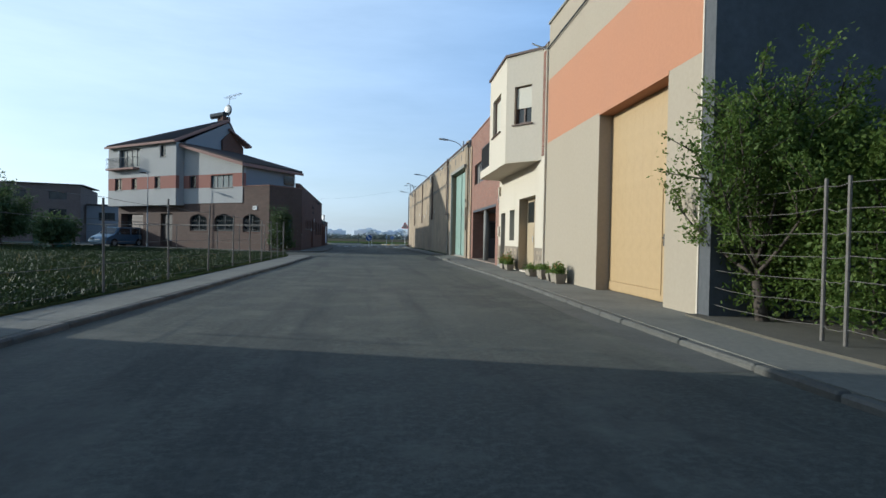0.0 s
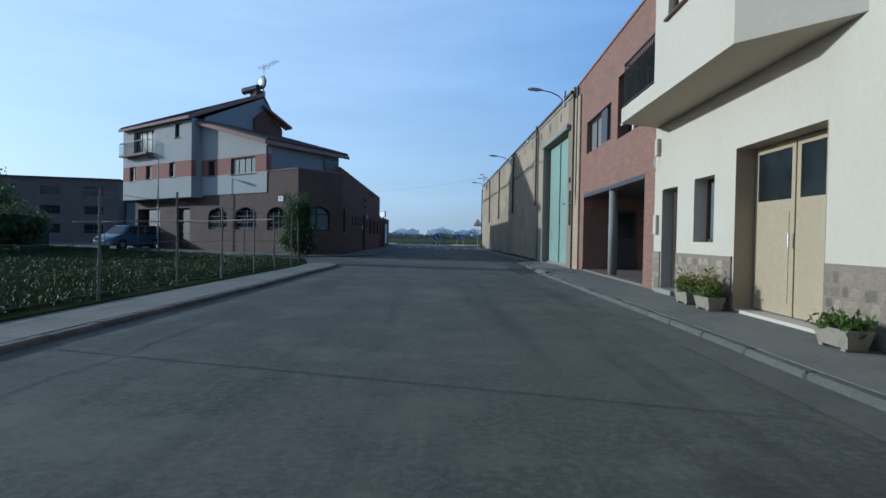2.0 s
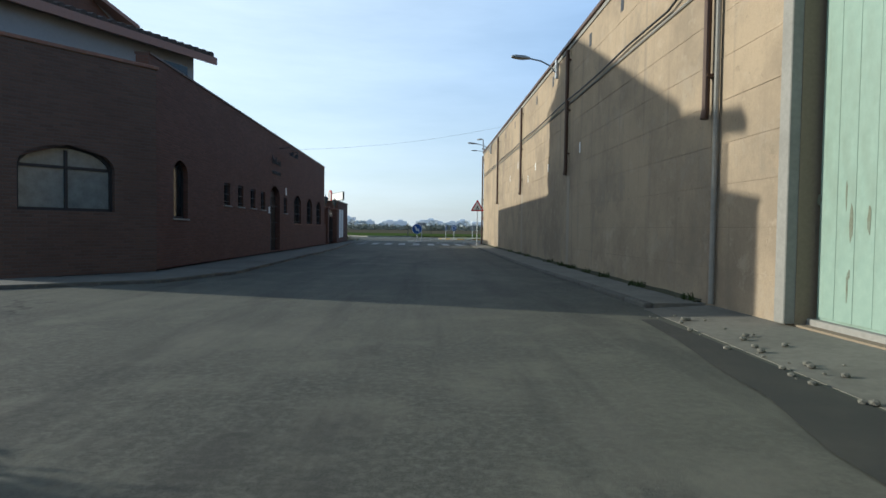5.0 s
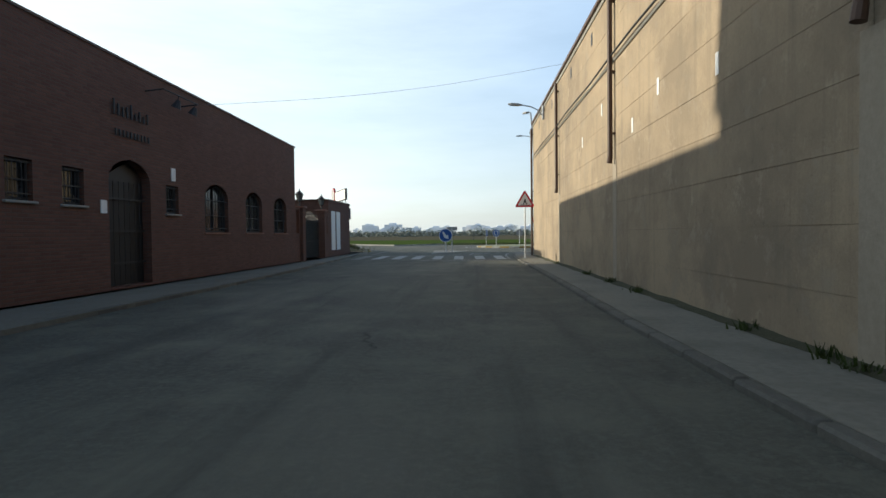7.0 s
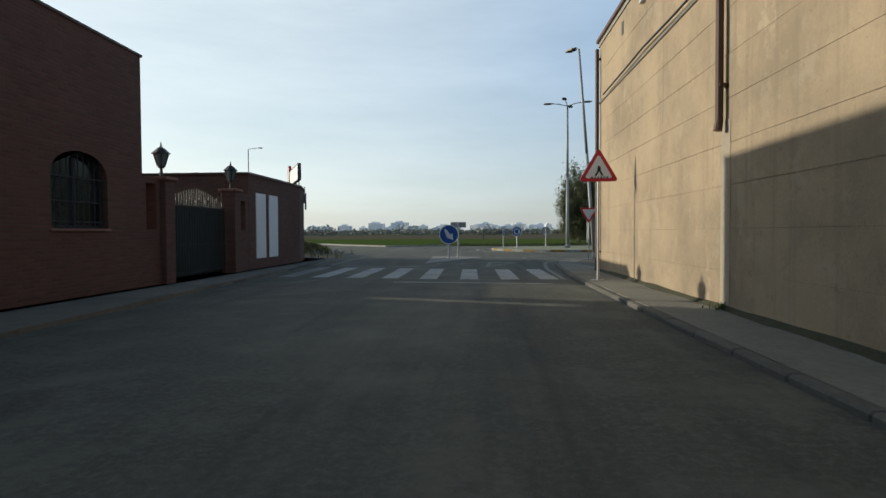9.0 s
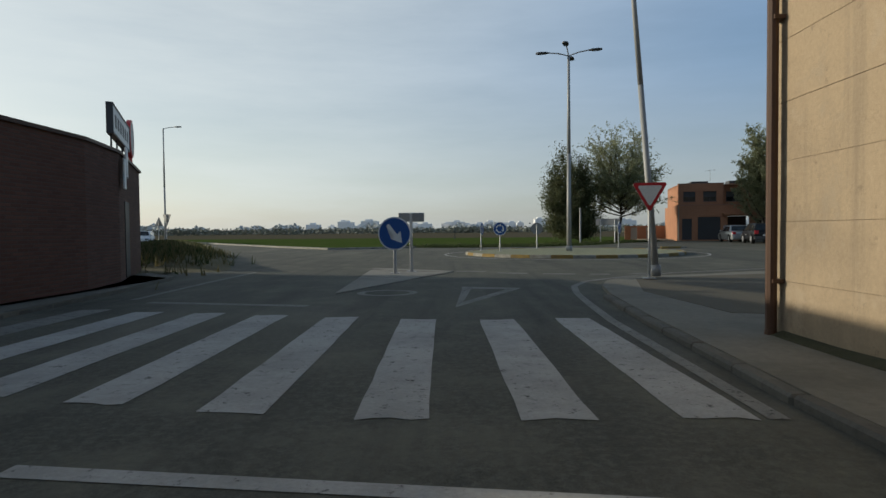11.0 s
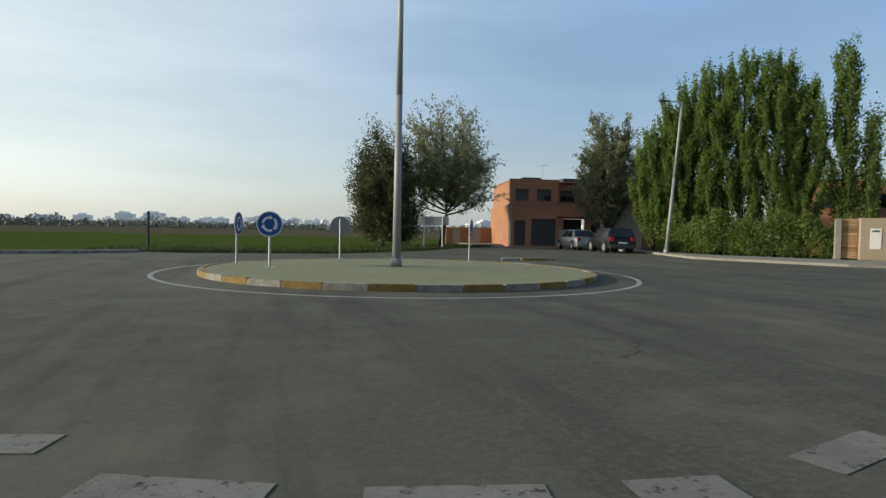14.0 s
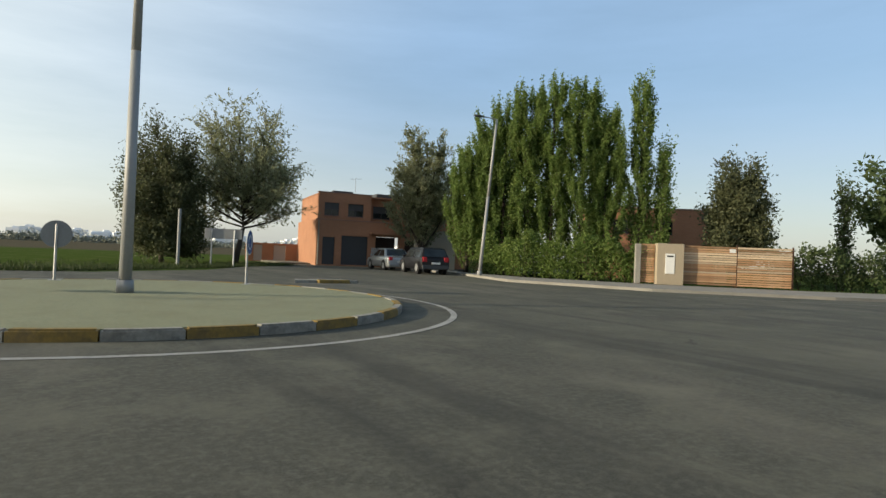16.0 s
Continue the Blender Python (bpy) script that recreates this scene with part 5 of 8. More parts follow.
wall(bm, "y", 0.3, 3.25, 0.0, 4.72, -0.3, 0.0, [SIDEW])
wbox(bm, "y", 0.3, 9.0, -18.6, -18.3, 0.0, 3.55)
wbox(bm, "x", -18.3, -7.5, 8.7, 9.0, 0.0, 3.5)
part("brick_wall", bm, M_BRICK_HOUSE, house, "brown brick ground floor")
bm = BM()
wbox(bm, "x", -2.75, 0.04, -0.04, 0.34, 4.72, 4.80, 0.01)
wbox(bm, "y", 0.3, 3.3, -0.34, 0.04, 4.72, 4.80, 0.01)
part("coping", bm, M_BRICK_RED, house)
for h in H_ARCH:
    window(house, "x", h, 0.12, 1, M_DARKMETAL, M_GLASS, 1, M_BRICK_BROWN, 9)
wsd = window(house, "y", SIDEW, -0.12, -1, M_DARKMETAL, M_GLASS_CURT, 1, None, 0, 2.32)
bm = BM()
wbox(bm, "x", H_DOOR[0] + 0.04, H_DOOR[1] - 0.04, 0.18, 0.24, 0.12, 2.76, 0.01)
for i in range(3):
    wbox(bm, "x", H_DOOR[0] + 0.2, H_DOOR[1] - 0.2, 0.165, 0.185, 0.3 + i * 0.8, 0.95 + i * 0.8, 0.01)
part("front_door", bm, M_DARKDOOR, house, "dark front door")
bm = BM()
wbox(bm, "x", H_GAR[0] + 1.4, H_GAR[1], 0.191, 0.22, 0.12, 2.75)
gdoor = part("garage_door", bm, M_BROWNFRAME, house, "brown slatted garage door")
bm = BM()
wbox(bm, "x", H_GAR[0] + 1.4, H_GAR[1], 0.15, 0.19, 0.0, 0.275, 0.008)
slat = part("slat", bm, M_BROWNFRAME, gdoor)
slat.location.z = 0.12
for i in range(1, 9):
    share(slat, gdoor, (0, 0, 0.12 + i * 0.29))
# black sheet behind the opening stands for the unlit inside
bm = BM()
wbox(bm, "x", H_GAR[0], H_GAR[0] + 1.3, 0.6, 0.65, 0.1, 2.8)
part("dark_doorway", bm, M_BLACK, house)
# upper floors: left block proud, right block with a sloping top
UW = [(-17.9, -16.9, 4.75, 5.75), (-15.5, -14.75, 4.78, 5.7), (-12.35, -11.6, 4.8, 5.75), (-8.9, -8.1, 4.76, 5.72), (-6.35, -3.85, 4.72, 5.68)]
BALD = (-17.3, -14.35, 6.65, 8.15)
SMW = (-11.65, -10.9, 7.3, 8.22)


def banded(s0, s1, top, d0, d1, holes):
    """Grey wall, dull red band at window height, grey above."""
    for z0, z1, mt, nm in ((3.55, 4.75, M_GREYWALL, "upper_wall"), (4.75, 5.76, M_REDBAND, "red_band"), (5.76, top, M_GREYWALL, "upper_wall")):
        bm = BM()
        wall(bm, "x", s0, s1, z0, z1, d0, d1, [h for h in holes if h[2] < z1 and h[3] > z0])
        part(nm, bm, mt, house)


banded(-18.9, -9.6, 8.4, -0.75, -0.45, UW[:3] + [BALD, SMW])
banded(-9.6, -2.75, 6.3, -0.05, 0.25, UW[3:])
for args in (("y", -0.45, 6.2, -18.9, -18.6, 3.55, 8.4), ("y", -0.45, 0.25, -9.9, -9.6, 3.55, 8.4), ("x", -18.6, -11.9, 5.9, 6.2, 3.55, 8.6)):
    bm = BM()
    wbox(bm, *args)
    part("return_wall", bm, M_GREYWALL, house)
bm = BM()
wbox(bm, "x", -18.9, -9.6, -0.75, 0.0, 3.42, 3.55)
part("overhang", bm, M_GREYWALL, house)
bm = BM()
prism(bm, [(-9.6, 0.25, 6.3), (-9.6, 0.25, 8.15), (-2.75, 0.25, 6.3)], (0, -0.3, 0))
part("upper_wall", bm, M_GREYWALL, house)
# the side of the top storey runs back askew and ends in a peak
PK = (-12.0, 6.2, 11.5)
bm = BM()
prism(bm, [(-9.75, 0.26, 5.5), (-9.75, 0.26, 8.6), (PK[0], PK[1], PK[2] - 0.25), (-12.6, 8.4, 9.3), (-12.6, 8.4, 5.5)], (-0.28, 0, 0))
part("gable_wall", bm, M_GREYWALL2, house, "mid-grey gable wall")
# brick slab proud of the gable; its dark tone stands for the recess's shade
bm = BM()
prism(bm, [(-11.3, 5.0, 8.0), (-11.3, 5.0, 9.5), (-11.93, 6.4, 10.5), (-12.5, 8.3, 9.3), (-12.4, 8.1, 8.0)], (-0.2, 0, 0))
part("gable_recess", bm, M_BRICK_BROWN, house, "dark brown-red slab standing for the shaded roof recess")


def slope(name, pts, th, mat, label=""):
    bm = BM()
    prism(bm, pts, (0, 0, th))
    return part(name, bm, mat, house, label)


slope("main_roof", [(-18.95, -1.05, 8.40), (-9.45, -1.05, 8.42), PK], 0.11, M_ROOF, "dark tiled main roof")
slope("main_roof", [(-18.95, -1.05, 8.40), PK, (-12.75, 8.3, 9.4), (-18.95, 6.3, 8.6)], 0.11, M_ROOF)
slope("rear_roof", [(-11.55, 6.0, 10.55), (-11.9, 8.8, 9.35), (-12.9, 8.9, 9.35), (-12.5, 6.2, 10.55)], 0.16, M_SALMON, "salmon rear roof edge")
bm = BM()
for i in range(1, 30):
    t = i / 30
    a = Vector((-18.95 + 9.5 * t, -1.05, 8.53 + 0.02 * t))
    tip = Vector((PK[0], PK[1], PK[2] + 0.11))
    tube(bm, a, a.lerp(tip, 0.96), 0.07, 0.03, 5)
part("roof_tiles", bm, M_ROOF, house, "dark rounded roof tiles")
bm = BM()
prism(bm, [(-18.98, -1.08, 8.30), (-9.45, -1.08, 8.32), (-9.45, -1.08, 8.50), (-18.98, -1.08, 8.48)], (0, 0.05, 0))
part("fascia", bm, M_SALMON, house, "salmon painted roof edge")
bm = BM()
prism(bm, [(-9.45, -1.08, 8.28), (PK[0] + 0.12, PK[1], PK[2] - 0.10), (PK[0] + 0.12, PK[1], PK[2] + 0.14), (-9.45, -1.08, 8.52)], (0.07, 0.02, 0))
part("fascia", bm, M_SALMON, house, "salmon painted roof edge")
# lower roof falls to the right from that wall
LR = [(-9.75, -0.48, 8.22), (-2.3, -0.48, 6.34), (-3.75, 7.1, 6.42), (-11.4, 7.4, 8.35)]
slope("lower_roof", LR, 0.13, M_ROOF, "dark tiled lower roof")
bm = BM()
for i in range(28):
    t = (i + 0.5) / 28
    a, b = Vector(LR[0]).lerp(Vector(LR[3]), t), Vector(LR[1]).lerp(Vector(LR[2]), t)
    tube(bm, a + Vector((0, 0, 0.14)), b + Vector((0.05, 0, 0.14)), 0.08, 0.08, 6)
part("roof_tiles", bm, M_ROOF, house, "dark rounded roof tiles")
bm = BM()
prism(bm, [(-9.75, -0.52, 8.08), (-2.26, -0.52, 6.20), (-2.26, -0.52, 6.44), (-9.75, -0.52, 8.32)], (0, 0.05, 0))
part("fascia", bm, M_SALMON, house, "salmon painted roof edge")
bm = BM()
prism(bm, [(-2.3, -0.5, 6.20), (-3.72, 7.14, 6.26), (-3.72, 7.14, 6.48), (-2.3, -0.5, 6.44)], (0.06, 0.01, 0))
part("fascia", bm, M_SALMON, house, "salmon painted roof edge")
bm = BM()
prism(bm, [(-2.75, 0.26, 3.6), (-2.75, 0.26, 6.42), (-4.1, 6.6, 6.48), (-4.1, 6.6, 3.6)], (-0.25, 0, 0))
part("wing_wall", bm, M_GREYWALL2, house, "mid-grey upper side wall")
bm = BM()
prism(bm, [(-3.72, 5.0, 5.35), (-3.72, 5.0, 6.05), (-3.98, 6.3, 6.05), (-3.98, 6.3, 5.35)], (0.05, 0.0, 0))
part("side_window", bm, M_GLASS, house)
bm = BM()
path_tube(bm, [(-2.66, -0.12, 6.2), (-2.66, -0.12, 4.8)], 0.05, 8)
part("downpipe", bm, M_DARKGREY, house)
for h in UW[:3]:
    window(house, "x", h, -0.65, 1, M_DARKFRAME, M_GLASS, 0 if h[1] - h[0] < 1 else 1, M_CONC)
for h in UW[3:4]:
    window(house, "x", h, 0.05, 1, M_DARKFRAME, M_GLASS, 0, M_CONC)
window(house, "x", UW[4], 0.05, 1, M_DARKFRAME, M_GLASS_CURT, 3, M_CONC)
window(house, "x", BALD, -0.55, 1, M_DARKFRAME, M_GLASS_CURT, 3)
window(house, "x", SMW, -0.65, 1, M_DARKFRAME, M_GLASS, 0, M_CONC)
bm = BM()
wbox(bm, "x", -18.4, -14.4, -1.3, -0.75, 6.42, 6.56)
slab = part("balcony_slab", bm, M_SALMON, house)
bm = BM()
for i in range(26):
    x = -18.35 + i * 3.9 / 25
    tube(bm, (x, -1.26, 6.56), (x, -1.26, 7.4), 0.012, 0.012, 5)
path_tube(bm, [(-18.37, -0.75, 7.41), (-18.37, -1.26, 7.41), (-14.43, -1.26, 7.41), (-14.43, -0.75, 7.41)], 0.022, 6)
part("railing", bm, M_DARKMETAL, house)
bm = BM()
box(bm, -12.95, -12.15, 5.7, 6.5, 10.9, 11.85, 0.03)
part("chimney", bm, M_BRICK_BROWN, house)
bm = BM()
tube(bm, (-13.6, 5.6, 11.85), (-12.2, 5.9, 12.0), 0.26, 0.26, 10)
part("water_heater", bm, M_DARKGREY, house, "dark rooftop water tank")
# roof aerial and dish
aerial = thing("tv_aerial", FB @ pose(-12.1, 6.3, 11.5), "thin metal roof aerial on a mast", "aerial")
bm = BM()
tube(bm, (0, 0, 0), (0, 0, 2.3), 0.03, 0.025, 8)
part("mast", bm, M_GALV, aerial)
bm = BM()
tube(bm, (-0.5, 0, 2.05), (1.6, 0, 2.3), 0.02, 0.02, 6)
for i in range(9):
    x = -0.4 + i * 0.24
    tube(bm, (x, -0.3, 2.11 + x * 0.12), (x, 0.3, 2.11 + x * 0.12), 0.01, 0.01, 5)
tube(bm, (0, 0, 1.9), (0.9, 0, 1.95), 0.014, 0.014, 6)
part("antenna", bm, M_DARKGREY, aerial)
dish = thing("satellite_dish", FB @ pose(-12.0, 6.1, 12.4), "grey satellite dish on the roof", "satellite dish")
bm = BM()
bmesh.ops.create_uvsphere(bm, u_segments=20, v_segments=10, radius=0.5)
for v in bm.verts:
    v.co.y *= 0.22
part("reflector", bm, M_SIGNBACK, dish, "", True)
bm = BM()
tube(bm, (0, 0.05, 0), (0.0, 0.1, -0.95), 0.03, 0.03, 8)
tube(bm, (0, 0, -0.4), (0.1, -0.6, -0.1), 0.015, 0.015, 6)
part("bracket", bm, M_GALV, dish)
pl = thing("wall_plate", FB @ pose(-1.45, -0.03, 3.15), "small white plate with dark bars on brick", "sign")
bm = BM()
box(bm, -0.22, 0.22, -0.02, 0.025, -0.14, 0.14, 0.01)
part("board", bm, M_SIGNWHITE, pl)
bm = BM()
for i, z in enumerate((0.07, 0.01, -0.05)):
    box(bm, -0.16, 0.16 - 0.07 * i, -0.024, -0.02, z - 0.014, z + 0.014)
part("text_bar", bm, M_DARKGREY, pl)

# long brick wing along the street
wing = thing("brick_restaurant", pose(-5.08, 0, 0), "long low brown brick restaurant with arched windows and iron grilles", "building")
W_TOP = 4.84
D_W = (57.5, 59.1, 0.12, 2.88, 0.5)
LW = [(51.9, 52.48, 1.82, 2.54), (53.3, 53.9, 1.82, 2.54), (54.75, 55.37, 1.82, 2.53), (56.1, 56.72, 1.81, 2.52), (59.8, 60.42, 1.76, 2.46)]
LA = [(61.9, 63.5, 1.30, 2.70, 0.42), (64.9, 66.4, 1.30, 2.68, 0.42), (67.65, 69.15, 1.29, 2.66, 0.42)]
LN = (48.1, 49.0, 1.33, 2.85, 0.35)
bm = BM()
wall(bm, "y", 46.75, 70.32, 0.0, W_TOP, -0.3, 0.0, [D_W, LN] + LW + LA)
part("wall", bm, M_BRICK_BROWN, wing)
bm = BM()
wbox(bm, "x", -9, -0.3, 70.02, 70.32, 0.0, W_TOP)
part("end_wall", bm, M_BRICK_BROWN, wing)
bm = BM()
prism(bm, [(-0.3, 47.6, 4.5), (-0.3, 70.0, 4.5), (-9, 70.0, 4.5), (-8.5, 58, 4.5)], (0, 0, 0.08))
part("roof", bm, M_CONC, wing)
bm = BM()
prism(bm, [(-0.3, 46.75, W_TOP), (-0.3, 46.75, 5.12), (-0.3, 70.32, W_TOP + 0.03), (-0.3, 70.32, W_TOP)], (0.3, 0, 0))
part("parapet", bm, M_BRICK_BROWN, wing)
bm = BM()
prism(bm, [(-0.33, 46.75, 5.121), (-0.33, 46.75, 5.17), (-0.33, 70.36, W_TOP + 0.08), (-0.33, 70.36, W_TOP + 0.031)], (0.36, 0, 0))
part("coping", bm, M_BROWNFRAME, wing)
for h in LW:
    window(wing, "y", h, -0.1, -1, M_DARKMETAL, M_GLASS, 0, M_CONC, 6, name="small_window")
for h in LA:
    window(wing, "y", h, -0.12, -1, M_DARKMETAL, M_GLASS, 1, M_BRICK_RED, 10, name="arched_window")
window(wing, "y", LN, -0.12, -1, M_DARKMETAL, M_GLASS, 0, M_CONC, 0, name="narrow_window")
bm = BM()
P = at_wall("y")
prism(bm, [P(s, -0.2, z) for s, z in outline(D_W, 0.02)], (-0.05, 0, 0))
dr = part("arched_door", bm, M_BLACK, wing, "black arched iron door")
for i in range(1, 8):
    s = D_W[0] + (D_W[1] - D_W[0]) * i / 8
    bm = BM()
    tube(bm, (-0.16, s, 0.15), (-0.16, s, 2.4), 0.012, 0.012, 5)
    part("door_bar", bm, M_DARKMETAL, dr)
for z in (0.6, 1.3, 2.0):
    bm = BM()
    wbox(bm, "y", D_W[0] + 0.03, D_W[1] - 0.03, -0.145, -0.13, z, z + 0.04)
    part("door_rail", bm, M_DARKMETAL, dr)
for a, b, c, d in ((57.2, 57.4, 1.68, 1.95), (60.05, 60.25, 2.58, 2.9)):
    bm = BM()
    wbox(bm, "y", a, b, 0.0, 0.025, c, d, 0.004)
    part("notice", bm, M_SIGNWHITE, wing, "small white notice")
# iron lettering whose words cannot be made out
letters = thing("wall_lettering", pose(-5.05, 58.4, 3.35), "dark iron lettering on brick wall", "sign")
for i in range(9):
    h = random.uniform(0.14, 0.26)
    bm = BM()
    wbox(bm, "y", -0.75 + i * 0.16, -0.75 + i * 0.16 + 0.05, 0.0, 0.03, 0.42, 0.42 + h + (0.18 if i in (0, 4) else 0), 0.006)
    part("letter_bar", bm, M_DARKMETAL, letters)
for i in range(10):
    bm = BM()
    wbox(bm, "y", -0.7 + i * 0.14, -0.7 + i * 0.14 + 0.05, 0.0, 0.03, 0.0, 0.14, 0.006)
    part("letter_bar", bm, M_DARKMETAL, letters)
bracket = thing("lamp_bracket", pose(-5.05, 59.3, 4.5), "dark iron bar with two small spot lamps above lettering", "lamp")
bm = BM()
path_tube(bm, [(-0.02, -0.35, 0.05), (0.42, -0.35, 0.09), (0.42, 1.35, 0.09), (-0.02, 1.35, 0.05)], 0.018, 6)
part("arm", bm, M_DARKMETAL, bracket)
for y in (0.35, 1.2):
    bm = BM()
    tube(bm, (0.42, y, 0.09), (0.40, y, -0.02), 0.014, 0.014, 6)
    tube(bm, (0.42, y, -0.02), (0.34, y, -0.2), 0.05, 0.12, 10)
    part("shade", bm, M_DARKMETAL, bracket)
# gate pillars, ironwork and shed
bm = BM()
wall(bm, "y", 70.32, 71.0, 0.0, 2.38, -0.3, 0.0, [(70.45, 70.85, 1.29, 2.28)])
part("garden_wall", bm, M_BRICK_BROWN, wing)


def lantern(m):
    t = thing("lantern", m, "black iron lantern on a brick gate pillar", "lantern", "gate lanterns")
    bm = BM()
    tube(bm, (0, 0, 0), (0, 0, 0.22), 0.05, 0.025, 8)
    tube(bm, (0, 0, 0.2), (0, 0, 0.24), 0.07, 0.07, 8)
    part("stem", bm, M_DARKMETAL, t)
    bm = BM()
    tube(bm, (0, 0, 0.24), (0, 0, 0.52), 0.09, 0.17, 6)
    part("glass", bm, M_GLASS_CURT, t)
    bm = BM()
    tube(bm, (0, 0, 0.52), (0, 0, 0.66), 0.21, 0.06, 6)
    tube(bm, (0, 0, 0.66), (0, 0, 0.78), 0.03, 0.01, 6)
    for i in range(6):
        a = i * math.pi / 3
        tube(bm, (0.09 * math.cos(a), 0.09 * math.sin(a), 0.24), (0.175 * math.cos(a), 0.175 * math.sin(a), 0.53), 0.01, 0.01, 4)
    part("cap", bm, M_DARKMETAL, t)
    return t


for y in (71.2, 74.9):
    p = thing("gate_pillar", pose(-5.15, y, 0), "brown brick gate pillar with a stone cap", "pillar", "gate pillars")
    bm = BM()
    box(bm, -0.2, 0.2, -0.2, 0.2, 0.0, 2.38, 0.01)
    part("shaft", bm, M_BRICK_BROWN, p)
    bm = BM()
    box(bm, -0.26, 0.26, -0.26, 0.26, 2.38, 2.46, 0.015)
    part("cap", bm, M_BRICK_RED, p)
    lantern(pose(-5.15, y, 2.46))
ig = thing("iron_gate", pose(-5.25, 73.05, 0), "dark wrought iron double gate between brick pillars", "gate")
for i in range(25):
    y = -1.55 + i * 3.1 / 24
    bm = BM()
    tube(bm, (0, y, 0.15), (0, y, 1.95 + 0.38 * math.cos(y)), 0.011, 0.011, 5)
    part("bar", bm, M_DARKMETAL, ig)
bm = BM()
for z in (0.2, 0.9, 1.85):
    box(bm, -0.015, 0.015, -1.6, 1.6, z, z + 0.03)
for y in (-1.6, 1.57):
    box(bm, -0.015, 0.015, y, y + 0.03, 0.12, 1.9)
part("gate_frame", bm, M_DARKMETAL, ig)
bm = BM()
box(bm, -0.045, -0.025, -1.56, 1.56, 0.14, 1.86, 0.004)
part("gate_sheet", bm, M_GATEDARK, ig, "dark green sheet behind the bars")
for i in range(6):
    a = -1.25 + i * 0.5
    bm = BM()
    for q in range(10):
        t0, t1 = q * 0.63, (q + 1) * 0.63
        tube(bm, (0.02, a + 0.17 * math.cos(t0), 2.05 + 0.17 * math.sin(t0)), (0.02, a + 0.17 * math.cos(t1), 2.05 + 0.17 * math.sin(t1)), 0.009, 0.009, 4)
    part("scroll", bm, M_DARKMETAL, ig)
shed = thing("brick_shed", pose(-5.08, 0, 0), "low brown brick outbuilding with two white shutters", "building")
S_TOP = 2.98
bm = BM()
wall(bm, "y", 76.0, 81.1, 0.0, S_TOP, -0.3, 0.0, [])
part("wall", bm, M_BRICK_BROWN, shed)
bm = BM()
wall(bm, "x", -9, -0.3, 0.0, S_TOP, 76.0, 76.3, [(-3.4, -1.2, 0.1, 2.2)])
part("side_wall", bm, M_BRICK_BROWN, shed)
bm = BM()
prism(bm, [(0.0, 81.1, 0), (-0.3, 81.1, 0), (-0.7, 83.0, 0), (-0.42, 83.0, 0)], (0, 0, S_TOP))
prism(bm, [(-0.42, 83.0, 0), (-0.7, 83.0, 0), (-2.62, 87.5, 0), (-2.34, 87.5, 0)], (0, 0, S_TOP))
part("end_wall", bm, M_BRICK_BROWN, shed)
bm = BM()
wbox(bm, "x", -9, -2.6, 87.2, 87.5, 0.0, S_TOP)
wbox(bm, "y", 76.3, 87.2, -9, -8.7, 0.0, S_TOP)
part("rear_wall", bm, M_BRICK_BROWN, shed)
bm = BM()
prism(bm, [(-9.05, 75.95, S_TOP), (0.05, 75.95, S_TOP), (0.05, 81.1, S_TOP), (-0.37, 83.0, S_TOP), (-2.3, 87.55, S_TOP), (-9.05, 87.55, S_TOP)], (0, 0, 0.07))
part("roof", bm, M_BROWNFRAME, shed)
bm = BM()
wbox(bm, "x", -3.3, -1.3, 76.1, 76.14, 0.1, 2.1)
part("shutter_door", bm, M_DARKGREY, shed)
bm = BM()
wall(bm, "y", 75.1, 75.98, 0.0, 2.38, -0.3, 0.0, [(75.3, 75.75, 1.29, 2.15)])
part("garden_wall", bm, M_BRICK_BROWN, shed)
for a, b in ((76.55, 77.38), (77.68, 78.52)):
    bm = BM()
    wbox(bm, "y", a, b, 0.0, 0.03, 0.4, 2.46, 0.006)
    part("shutter", bm, M_WHITEPAINT, shed, "white painted shutter")
ux, uy = -2.38 / 5.993, 5.5 / 5.993
bm = BM()
prism(bm, [(-0.42 + ux * 1.0, 83.0 + uy * 1.0, 0.1), (-0.42 + ux * 1.9, 83.0 + uy * 1.9, 0.1), (-0.42 + ux * 1.9, 83.0 + uy * 1.9, 1.95), (-0.42 + ux * 1.0, 83.0 + uy * 1.0, 1.95)], (0.02 * uy, -0.02 * ux, 0))
part("door", bm, M_DARKMETAL, shed)
# roof sign along the turned end of the outbuilding
rs = thing("roof_sign", pose(-5.65, 82.95, S_TOP + 0.06, 0, 0, 23.4), "pale framed roof sign and round red disc on posts", "sign")
for y in (0.25, 1.3, 2.4, 3.4):
    bm = BM()
    tube(bm, (0, y, 0), (0, y, 0.5), 0.022, 0.022, 6)
    part("post", bm, M_DARKMETAL, rs)
bm = BM()
box(bm, -0.06, 0.06, 0.1, 3.6, 0.42, 1.08, 0.01)
bd = part("board", bm, M_WHITEPAINT, rs)
bm = BM()
for z in (0.40, 1.06):
    box(bm, -0.075, 0.075, 0.06, 3.64, z, z + 0.045, 0.005)
for y in (0.06, 3.6):
    box(bm, -0.074, 0.074, y, y + 0.045, 0.446, 1.059, 0.005)
part("board_frame", bm, M_DARKGREY, rs)
for i in range(6):
    bm = BM()
    box(bm, 0.061, 0.066, 0.5 + i * 0.5, 0.78 + i * 0.5, 0.6, 0.9)
    part("text_bar", bm, M_DARKGREY, bd)
bm = BM()
tube(bm, (0, 4.5, 0), (0, 4.5, 0.35), 0.05, 0.05, 8)
part("post", bm, M_RED, rs, "red post")
bm = BM()
